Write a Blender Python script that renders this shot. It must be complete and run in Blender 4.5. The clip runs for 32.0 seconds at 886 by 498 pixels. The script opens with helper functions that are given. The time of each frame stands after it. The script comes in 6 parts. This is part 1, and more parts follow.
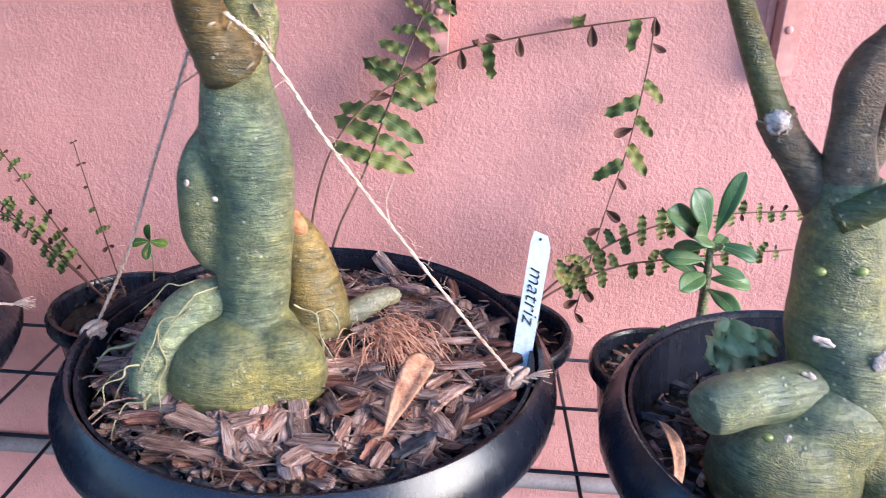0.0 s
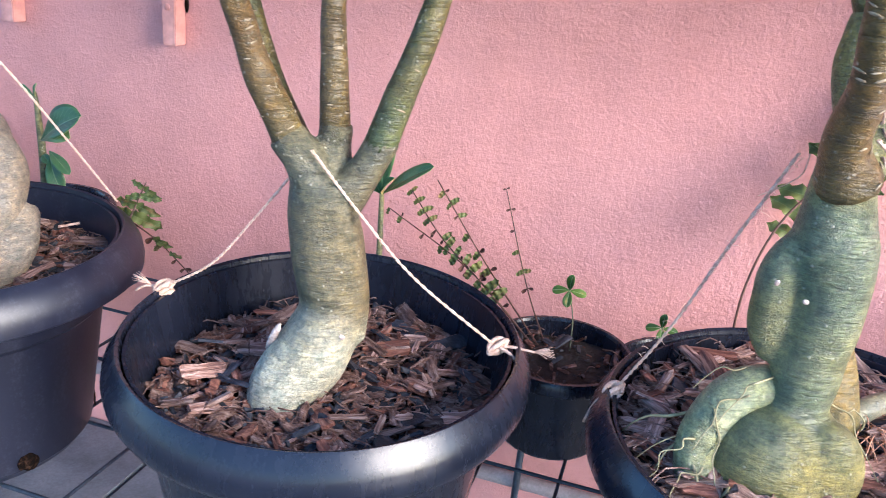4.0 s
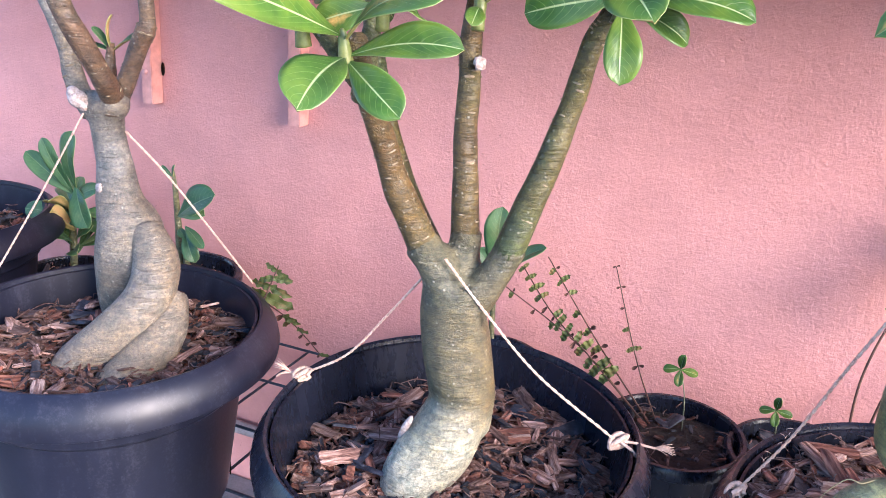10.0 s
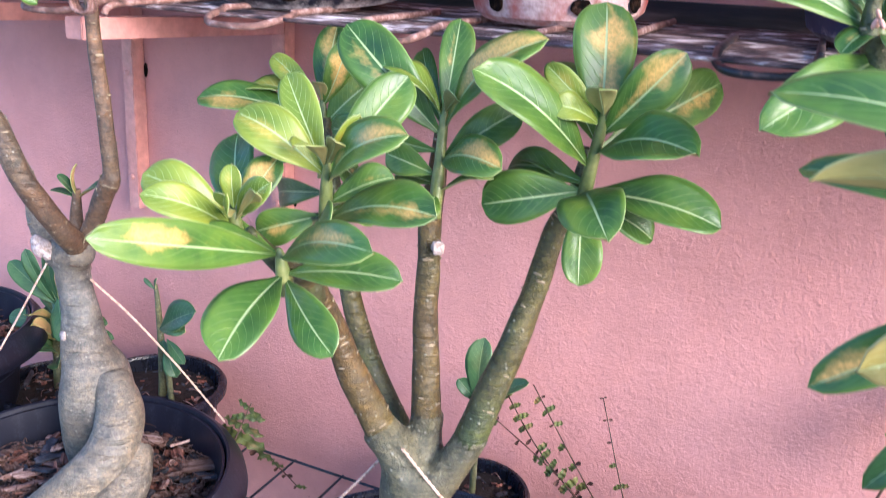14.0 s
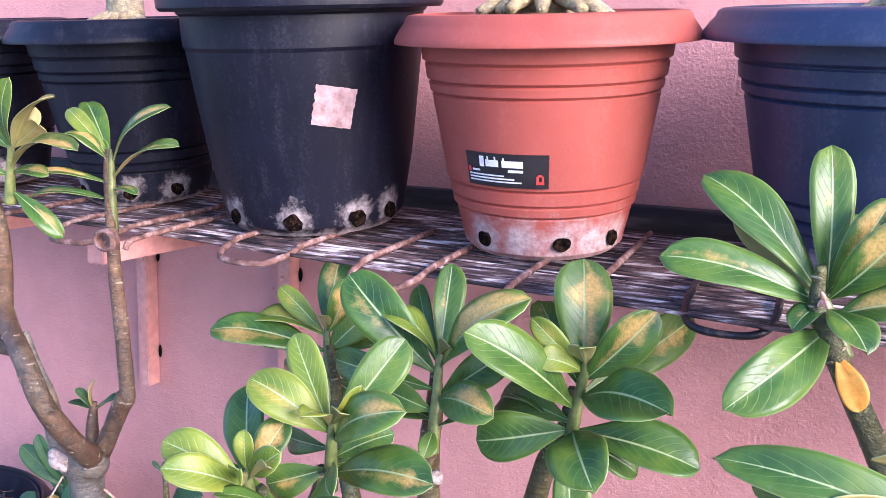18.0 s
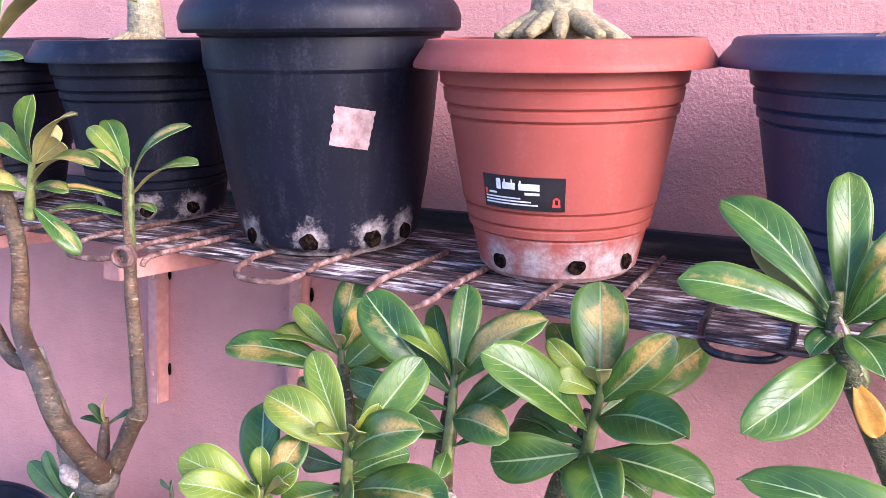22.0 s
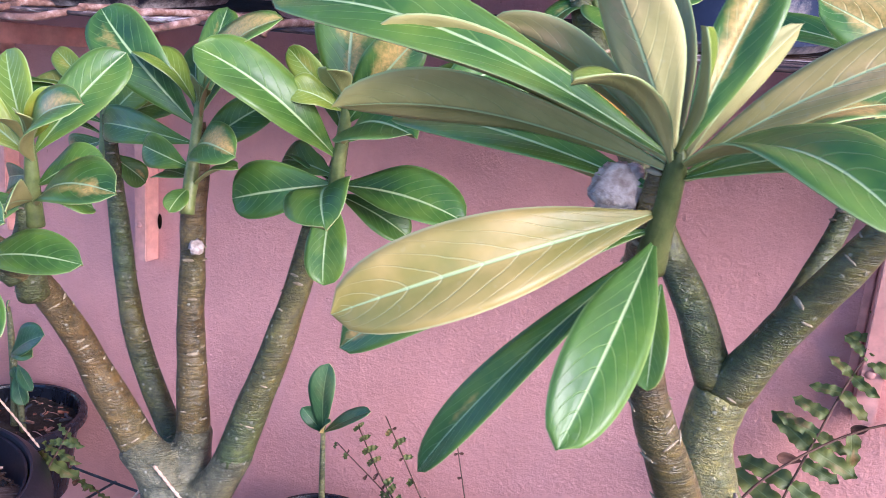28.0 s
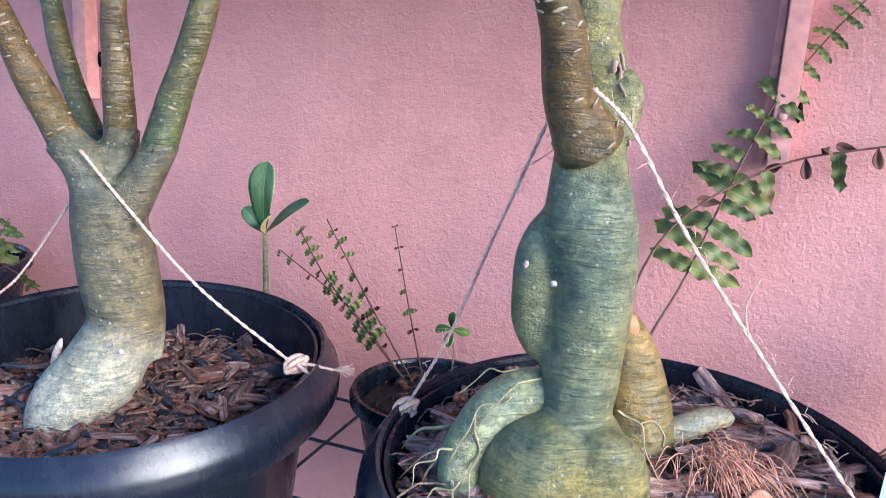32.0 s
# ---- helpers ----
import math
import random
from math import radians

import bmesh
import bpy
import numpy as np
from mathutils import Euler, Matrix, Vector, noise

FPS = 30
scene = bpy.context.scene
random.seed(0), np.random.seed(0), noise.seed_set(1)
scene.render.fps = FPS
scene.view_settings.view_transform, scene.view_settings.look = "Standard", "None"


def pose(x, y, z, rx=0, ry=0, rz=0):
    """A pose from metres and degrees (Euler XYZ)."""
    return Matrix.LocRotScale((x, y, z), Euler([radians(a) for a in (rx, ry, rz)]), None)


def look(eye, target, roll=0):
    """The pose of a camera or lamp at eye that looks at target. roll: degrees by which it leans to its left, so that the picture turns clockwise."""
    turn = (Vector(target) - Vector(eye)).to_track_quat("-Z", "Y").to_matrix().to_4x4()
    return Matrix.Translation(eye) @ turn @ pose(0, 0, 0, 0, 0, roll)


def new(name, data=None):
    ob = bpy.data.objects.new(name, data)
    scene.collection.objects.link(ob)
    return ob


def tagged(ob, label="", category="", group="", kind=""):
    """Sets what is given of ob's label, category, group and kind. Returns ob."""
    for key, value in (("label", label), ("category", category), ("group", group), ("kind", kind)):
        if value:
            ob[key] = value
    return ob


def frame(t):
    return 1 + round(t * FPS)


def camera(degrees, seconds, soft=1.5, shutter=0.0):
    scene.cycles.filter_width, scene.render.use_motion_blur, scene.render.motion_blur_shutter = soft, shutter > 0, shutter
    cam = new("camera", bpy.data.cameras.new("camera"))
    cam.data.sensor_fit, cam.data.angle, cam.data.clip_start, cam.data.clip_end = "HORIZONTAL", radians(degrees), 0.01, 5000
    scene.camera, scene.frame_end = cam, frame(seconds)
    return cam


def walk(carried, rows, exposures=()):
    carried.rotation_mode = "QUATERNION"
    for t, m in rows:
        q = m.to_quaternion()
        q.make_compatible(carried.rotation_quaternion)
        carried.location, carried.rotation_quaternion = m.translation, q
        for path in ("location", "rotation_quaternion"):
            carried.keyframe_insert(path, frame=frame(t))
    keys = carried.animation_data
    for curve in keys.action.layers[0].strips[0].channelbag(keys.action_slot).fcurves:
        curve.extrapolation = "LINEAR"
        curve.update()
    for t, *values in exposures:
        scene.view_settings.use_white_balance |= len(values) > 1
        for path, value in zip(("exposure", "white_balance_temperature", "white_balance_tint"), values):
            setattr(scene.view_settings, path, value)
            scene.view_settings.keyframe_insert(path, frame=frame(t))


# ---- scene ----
cam = camera(56.7, 32.0, soft=0.85, shutter=0.4)
PATH = [
    (0, (0.186, -1.125, 0.929), (0.129, 0.748, 0.229), 2.9),
    (0.5, (0.152, -1.123, 0.94), (0.059, 0.748, 0.24), 4.2),
    (1, (0.097, -1.135, 0.945), (-0.064, 0.734, 0.25), 4.8),
    (1.5, (0.044, -1.15, 0.959), (-0.197, 0.713, 0.271), 6.1),
    (2, (-0.017, -1.177, 0.956), (-0.351, 0.672, 0.268), 6.1),
    (2.5, (-0.048, -1.186, 0.955), (-0.465, 0.644, 0.264), 5.9),
    (3, (-0.072, -1.196, 0.96), (-0.518, 0.627, 0.267), 6.0),
    (3.5, (-0.093, -1.2, 0.974), (-0.569, 0.616, 0.285), 5.9),
    (4, (-0.117, -1.213, 0.978), (-0.629, 0.594, 0.291), 5.8),
    (4.5, (-0.143, -1.227, 0.983), (-0.668, 0.577, 0.297), 6.0),
    (6.5, (-0.212, -1.273, 1.036), (-0.886, 0.48, 0.35), 5.0),
    (7, (-0.206, -1.268, 1.055), (-0.891, 0.485, 0.378), 4.8),
    (8, (-0.196, -1.266, 1.052), (-0.896, 0.486, 0.39), 4.6),
    (9, (-0.163, -1.251, 1.061), (-0.872, 0.503, 0.411), 4.3),
    (10, (-0.156, -1.249, 1.063), (-0.872, 0.503, 0.419), 3.9),
    (11, (-0.147, -1.243, 1.068), (-0.869, 0.505, 0.416), 3.5),
    (12, (-0.145, -1.243, 1.047), (-0.872, 0.499, 0.385), 3.1),
    (12.5, (-0.144, -1.245, 1.049), (-0.872, 0.494, 0.379), 3.0),
    (13, (-0.149, -1.209, 1.106), (-0.883, 0.531, 0.447), 3.0),
    (13.5, (-0.132, -1.172, 1.163), (-0.884, 0.568, 0.525), 3.2),
    (14, (-0.141, -1.152, 1.205), (-0.917, 0.592, 0.611), 3.6),
    (14.5, (-0.155, -1.148, 1.245), (-0.948, 0.613, 0.723), 3.8),
    (16.5, (-0.124, -1.139, 1.288), (-0.928, 0.636, 0.838), 1.9),
    (17, (-0.126, -1.159, 1.325), (-0.937, 0.624, 0.921), 1.8),
    (17.5, (-0.134, -1.175, 1.34), (-0.948, 0.616, 0.979), 1.8),
    (18, (-0.129, -1.178, 1.34), (-0.946, 0.614, 0.996), 2.0),
    (19, (-0.128, -1.182, 1.339), (-0.952, 0.612, 1.019), 2.3),
    (20, (-0.13, -1.186, 1.342), (-0.96, 0.608, 1.036), 2.5),
    (21, (-0.129, -1.185, 1.34), (-0.962, 0.609, 1.042), 2.5),
    (22, (-0.137, -1.189, 1.337), (-0.97, 0.606, 1.051), 2.8),
    (23, (-0.138, -1.19, 1.337), (-0.977, 0.604, 1.06), 2.8),
    (24, (-0.141, -1.197, 1.339), (-0.982, 0.598, 1.074), 3.0),
    (25, (-0.136, -1.192, 1.308), (-0.977, 0.604, 1.047), 3.2),
    (25.5, (-0.135, -1.192, 1.292), (-0.978, 0.603, 1.03), 3.1),
    (26, (-0.122, -1.18, 1.231), (-0.963, 0.612, 0.945), 3.0),
    (26.5, (-0.065, -1.128, 1.173), (-0.861, 0.663, 0.771), 4.2),
    (28.5, (0.052, -1.031, 1.159), (-0.722, 0.753, 0.693), 4.8),
    (29, (0.085, -1.037, 1.181), (-0.686, 0.747, 0.71), 4.9),
    (29.5, (0.119, -1.056, 1.169), (-0.65, 0.73, 0.7), 4.9),
    (30, (0.139, -1.059, 1.165), (-0.623, 0.728, 0.693), 4.7),
    (30.5, (0.152, -1.076, 1.089), (-0.598, 0.722, 0.637), 4.3),
    (31, (0.146, -1.089, 0.984), (-0.585, 0.715, 0.524), 3.8),
    (31.5, (0.125, -1.089, 0.921), (-0.593, 0.720, 0.463), 3.6),
    (32, (0.125, -1.094, 0.894), (-0.582, 0.719, 0.431), 3.5),
]
walk(cam, [(t, look(eye, target, roll)) for t, eye, target, roll in PATH], [(0, 1.22, 4580, 10), (2, 1.37, 4500, 7), (4, 1.5, 4600, 10), (7, 1.6, 4760, 17), (12, 1.6, 4760, 17), (14, 1.42, 4600, 15), (17, 1.33, 4620, 24), (20, 1.27, 4640, 24), (26, 1.28, 4620, 24), (28.5, 1.06, 4400, 20), (30, 0.91, 4380, 20), (32, 1.21, 4300, 11)])

# ---- light ----
world = bpy.data.worlds.new("sky")
scene.world = world
world.use_nodes = True
wn = world.node_tree.nodes
sky = wn.new("ShaderNodeTexSky")
sky.sky_type = "NISHITA"
sky.sun_disc = False
sky.sun_elevation = radians(19)
sky.sun_rotation = radians(108)
world.node_tree.links.new(sky.outputs[0], wn["Background"].inputs[0])
wn["Background"].inputs[1].default_value = 0.15
sun = new("sun", bpy.data.lights.new("sun", "SUN"))
sun.data.energy = 3.7
sun.data.angle = radians(33)
sun.data.color = (1.0, 0.70, 0.43)
sun.matrix_world = look((2.7, -1.25, 1.05), (0, 0, 0))
tagged(sun, kind="structure")


# ---- materials ----
def tree_of(name):
    m = bpy.data.materials.new(name)
    m.use_nodes = True
    return m, m.node_tree.nodes, m.node_tree.links, m.node_tree.nodes["Principled BSDF"]


def ramp(n, l, src, stops):
    r = n.new("ShaderNodeValToRGB")
    e = r.color_ramp.elements
    while len(e) < len(stops):
        e.new(0.5)
    for k, (p, c) in enumerate(stops):
        e[k].position, e[k].color = p, (*c, 1)
    l.new(src, r.inputs[0])
    return r.outputs[0]


def noise_tex(n, l, coord, scale, detail=5.0, rough=0.6, stretch=None):
    t = n.new("ShaderNodeTexNoise")
    t.inputs["Scale"].default_value, t.inputs["Detail"].default_value, t.inputs["Roughness"].default_value = scale, detail, rough
    if stretch:
        mp = n.new("ShaderNodeMapping")
        mp.inputs["Scale"].default_value = stretch
        l.new(coord, mp.inputs[0])
        coord = mp.outputs[0]
    l.new(coord, t.inputs["Vector"])
    return t.outputs[0]


def mix(n, l, fac, a, b, mode="MIX"):
    m = n.new("ShaderNodeMix")
    m.data_type, m.blend_type = "RGBA", mode
    for sock, v in ((m.inputs[0], fac), (m.inputs[6], a), (m.inputs[7], b)):
        if isinstance(v, (int, float)):
            sock.default_value = v
        elif isinstance(v, tuple):
            sock.default_value = (*v, 1)
        else:
            l.new(v, sock)
    return m.outputs[2]


def math_node(n, l, op, a, b=0.0):
    m = n.new("ShaderNodeMath")
    m.operation = op
    for sock, v in ((m.inputs[0], a), (m.inputs[1], b)):
        if isinstance(v, (int, float)):
            sock.default_value = v
        else:
            l.new(v, sock)
    return m.outputs[0]


def bump(n, l, bs, height, strength, dist=0.002):
    b = n.new("ShaderNodeBump")
    b.inputs["Strength"].default_value, b.inputs["Distance"].default_value = strength, dist
    l.new(height, b.inputs["Height"])
    l.new(b.outputs[0], bs.inputs["Normal"])


def surface(name, dark, mid, light, scale=20, rough=0.6, metal=0.0, bumps=0.3, fine=180, dist=0.002, stretch=None, spec=0.5, rough_var=0.15, vary=0.12, stops=(0.30, 0.5, 0.72)):
    """A surface with broad and fine variation of colour, gloss and relief."""
    m, n, l, bs = tree_of(name)
    co = n.new("ShaderNodeTexCoord").outputs["Object"]
    big = noise_tex(n, l, co, scale, 6, 0.62, stretch)
    small = noise_tex(n, l, co, fine, 4, 0.6, stretch)
    col = ramp(n, l, big, list(zip(stops, (dark, mid, light))))
    grain = ramp(n, l, small, [(0.3, (0.82,) * 3), (0.7, (1.12,) * 3)])
    col = mix(n, l, 1.0, col, grain, "MULTIPLY")
    if vary:
        info = n.new("ShaderNodeObjectInfo")
        rv = ramp(n, l, info.outputs["Random"], [(0.0, (1 - vary,) * 3), (1.0, (1 + vary,) * 3)])
        col = mix(n, l, 1.0, col, rv, "MULTIPLY")
    l.new(col, bs.inputs["Base Color"])
    rr = n.new("ShaderNodeMapRange")
    rr.inputs[3].default_value, rr.inputs[4].default_value = rough - rough_var, rough + rough_var
    l.new(big, rr.inputs[0])
    l.new(rr.outputs[0], bs.inputs["Roughness"])
    bs.inputs["Metallic"].default_value = metal
    bs.inputs["Specular IOR Level"].default_value = spec
    bump(n, l, bs, math_node(n, l, "ADD", math_node(n, l, "MULTIPLY", big, 1.5), small), bumps, dist)
    return m


def stucco_material():
    m, n, l, bs = tree_of("salmon_stucco")
    co = n.new("ShaderNodeTexCoord").outputs["Object"]
    broad = noise_tex(n, l, co, 1.6, 5, 0.6)
    stain = noise_tex(n, l, co, 9, 6, 0.7)
    col = ramp(n, l, broad, [(0.3, (0.57, 0.275, 0.246)), (0.5, (0.635, 0.318, 0.286)), (0.7, (0.685, 0.356, 0.324))])
    st = ramp(n, l, stain, [(0.32, (0.90,) * 3), (0.6, (1.03,) * 3)])
    col = mix(n, l, 1.0, col, st, "MULTIPLY")
    pit = ramp(n, l, noise_tex(n, l, co, 85, 3, 0.6), [(0.68, (0,) * 3), (0.74, (1,) * 3)])
    col = mix(n, l, math_node(n, l, "MULTIPLY", pit, 0.45), col, (0.24, 0.10, 0.085))
    l.new(col, bs.inputs["Base Color"])
    bs.inputs["Roughness"].default_value = 0.72
    bs.inputs["Specular IOR Level"].default_value = 0.3
    a = noise_tex(n, l, co, 240, 6, 0.62)
    b = noise_tex(n, l, co, 95, 4, 0.55)
    c = noise_tex(n, l, co, 14, 3, 0.5)
    h = math_node(n, l, "ADD", math_node(n, l, "ADD", a, math_node(n, l, "MULTIPLY", b, 1.3)), math_node(n, l, "MULTIPLY", c, 0.9))
    h = math_node(n, l, "SUBTRACT", h, math_node(n, l, "MULTIPLY", pit, 0.6))
    bump(n, l, bs, h, 0.62, 0.0030)
    return m


def plastic_material(name, base, light, rough, dust, lime=(), spec=0.75, dusty=0.35, reach=0.026):
    m, n, l, bs = tree_of(name)
    co = n.new("ShaderNodeTexCoord").outputs["Object"]
    big = noise_tex(n, l, co, 7, 6, 0.7)
    fine = noise_tex(n, l, co, 240, 5, 0.75)
    streak = noise_tex(n, l, co, 55, 6, 0.7, (1, 1, 0.16))
    col = ramp(n, l, big, [(0.35, base), (0.75, light)])
    dmask = ramp(n, l, math_node(n, l, "MULTIPLY", streak, fine), [(0.255, (0,) * 3), (0.37, (1,) * 3)])
    col = mix(n, l, math_node(n, l, "MULTIPLY", dmask, dusty), col, dust)
    if lime:
        wob = noise_tex(n, l, co, 45, 7, 0.75)
        sz = n.new("ShaderNodeSeparateXYZ")
        l.new(co, sz.inputs[0])
        near = math_node(n, l, "ADD", math_node(n, l, "MULTIPLY", sz.outputs[2], 1.6), 0.012)
        for ang, r, z in lime:
            dv = n.new("ShaderNodeVectorMath")
            dv.operation = "DISTANCE"
            l.new(co, dv.inputs[0])
            dv.inputs[1].default_value = (r * math.cos(radians(ang)), r * math.sin(radians(ang)), z + 0.004)
            near = math_node(n, l, "MINIMUM", near, dv.outputs["Value"])
        fr = n.new("ShaderNodeMapRange")
        fr.inputs[1].default_value, fr.inputs[2].default_value = reach, reach * 0.3
        l.new(math_node(n, l, "ADD", near, math_node(n, l, "MULTIPLY", math_node(n, l, "SUBTRACT", wob, 0.5), 0.07)), fr.inputs[0])
        crust = ramp(n, l, noise_tex(n, l, co, 130, 5, 0.7), [(0.3, (0.26, 0.20, 0.18)), (0.62, (0.72, 0.64, 0.62))])
        col = mix(n, l, math_node(n, l, "MULTIPLY", fr.outputs[0], 0.72), col, crust)
    l.new(col, bs.inputs["Base Color"])
    rr = n.new("ShaderNodeMapRange")
    rr.inputs[3].default_value, rr.inputs[4].default_value = rough - 0.1, rough + 0.16
    l.new(streak, rr.inputs[0])
    l.new(rr.outputs[0], bs.inputs["Roughness"])
    bs.inputs["Specular IOR Level"].default_value = spec
    bump(n, l, bs, fine, 0.08, 0.001)
    return m


def bark_material(name, deep, mid, pale, warm, scale=1.0, foot=None, wrinkle=0.35):
    """Smooth caudex skin: olive and grey patches, fine rings and pale specks."""
    m, n, l, bs = tree_of(name)
    co = n.new("ShaderNodeTexCoord").outputs["Object"]
    patch = noise_tex(n, l, co, 14 * scale, 5, 0.65)
    tint = noise_tex(n, l, co, 6, 3, 0.5)
    col = ramp(n, l, patch, [(0.28, deep), (0.48, mid), (0.70, pale)])
    col = mix(n, l, ramp(n, l, tint, [(0.38, (0,) * 3), (0.60, (0.9,) * 3)]), col, warm)
    if foot:
        low, high, skin = foot
        sz = n.new("ShaderNodeSeparateXYZ")
        l.new(co, sz.inputs[0])
        fr = n.new("ShaderNodeMapRange")
        fr.inputs[1].default_value, fr.inputs[2].default_value = high, low
        l.new(math_node(n, l, "ADD", sz.outputs[2], math_node(n, l, "MULTIPLY", math_node(n, l, "SUBTRACT", patch, 0.5), 0.08)), fr.inputs[0])
        col = mix(n, l, fr.outputs[0], col, skin)
    mottle = noise_tex(n, l, co, 70, 6, 0.72)
    col = mix(n, l, 1.0, col, ramp(n, l, mottle, [(0.34, (0.52, 0.60, 0.62)), (0.5, (1.0,) * 3), (0.66, (1.46, 1.40, 1.20))]), "MULTIPLY")
    # fine horizontal bands, dark specks and broad wrinkles
    band = noise_tex(n, l, co, 46, 6, 0.72, (1.0, 1.0, 5.0))
    col = mix(n, l, 1.0, col, ramp(n, l, band, [(0.36, (0.70, 0.72, 0.72)), (0.5, (1.0,) * 3), (0.64, (1.24, 1.22, 1.16))]), "MULTIPLY")
    fleck = noise_tex(n, l, co, 260, 4, 0.75)
    col = mix(n, l, 1.0, col, ramp(n, l, fleck, [(0.36, (0.62,) * 3), (0.52, (1.02,) * 3), (0.66, (1.22,) * 3)]), "MULTIPLY")
    ring = noise_tex(n, l, co, 19, 3, 0.6, (1.0, 1.0, 4.5))
    # net of fine wrinkles
    bend = n.new("ShaderNodeTexNoise")
    bend.inputs["Scale"].default_value, bend.inputs["Detail"].default_value = 90, 4
    l.new(co, bend.inputs["Vector"])
    va = n.new("ShaderNodeVectorMath")
    va.operation = "MULTIPLY_ADD"
    l.new(bend.outputs["Color"], va.inputs[0])
    va.inputs[1].default_value = (0.016, 0.016, 0.008)
    l.new(co, va.inputs[2])
    st = n.new("ShaderNodeMapping")
    st.inputs["Scale"].default_value = (1.0, 1.0, 1.7)
    l.new(va.outputs[0], st.inputs[0])
    vor = n.new("ShaderNodeTexVoronoi")
    vor.feature = "DISTANCE_TO_EDGE"
    vor.inputs["Scale"].default_value = 240
    l.new(st.outputs[0], vor.inputs["Vector"])
    net = ramp(n, l, vor.outputs[0], [(0.0, (0,) * 3), (0.26, (1,) * 3)])
    zone = ramp(n, l, noise_tex(n, l, co, 13, 3, 0.5), [(0.44, (0.05,) * 3), (0.62, (1,) * 3)])
    groove = math_node(n, l, "MULTIPLY", math_node(n, l, "SUBTRACT", 1.0, net), zone)
    col = mix(n, l, math_node(n, l, "MULTIPLY", groove, 0.16), col, pale)
    speck = n.new("ShaderNodeTexVoronoi")
    speck.inputs["Scale"].default_value = 120
    l.new(co, speck.inputs["Vector"])
    sm = math_node(n, l, "MULTIPLY", ramp(n, l, speck.outputs[0], [(0.10, (1,) * 3), (0.22, (0,) * 3)]), ramp(n, l, noise_tex(n, l, co, 40), [(0.46, (0,) * 3), (0.54, (1,) * 3)]))
    col = mix(n, l, math_node(n, l, "MULTIPLY", sm, 0.45), col, (0.50, 0.48, 0.38))
    l.new(col, bs.inputs["Base Color"])
    bs.inputs["Roughness"].default_value = 0.43
    bs.inputs["Specular IOR Level"].default_value = 0.7
    h = math_node(n, l, "ADD", math_node(n, l, "MULTIPLY", ring, 0.9), math_node(n, l, "ADD", math_node(n, l, "MULTIPLY", mottle, 0.6), math_node(n, l, "MULTIPLY", band, 0.7)))
    h = math_node(n, l, "ADD", h, math_node(n, l, "MULTIPLY", groove, 0.38))
    wav = n.new("ShaderNodeTexWave")
    wav.bands_direction = "Z"
    wav.inputs["Scale"].default_value, wav.inputs["Distortion"].default_value = 120, 16.0
    wav.inputs["Detail"].default_value, wav.inputs["Detail Scale"].default_value, wav.inputs["Detail Roughness"].default_value = 4, 1.6, 0.7
    l.new(co, wav.inputs["Vector"])
    fold = math_node(n, l, "MULTIPLY", math_node(n, l, "MULTIPLY", wav.outputs["Fac"], ramp(n, l, noise_tex(n, l, co, 17, 3, 0.5), [(0.42, (0.06,) * 3), (0.62, (1,) * 3)])), wrinkle)
    tone = ramp(n, l, fold, [(0.0, (0.94,) * 3), (0.6, (1.22, 1.20, 1.12))])
    l.new(mix(n, l, 1.0, col, tone, "MULTIPLY"), bs.inputs["Base Color"])
    h = math_node(n, l, "ADD", h, math_node(n, l, "MULTIPLY", fold, 0.45))
    crease = ramp(n, l, noise_tex(n, l, co, 24, 5, 0.65, (1.0, 1.0, 9.0)), [(0.40, (0,) * 3), (0.47, (1,) * 3)])
    h = math_node(n, l, "ADD", h, math_node(n, l, "MULTIPLY", crease, 0.32))
    bump(n, l, bs, math_node(n, l, "ADD", h, math_node(n, l, "MULTIPLY", sm, 0.4)), 0.8, 0.0024)
    return m


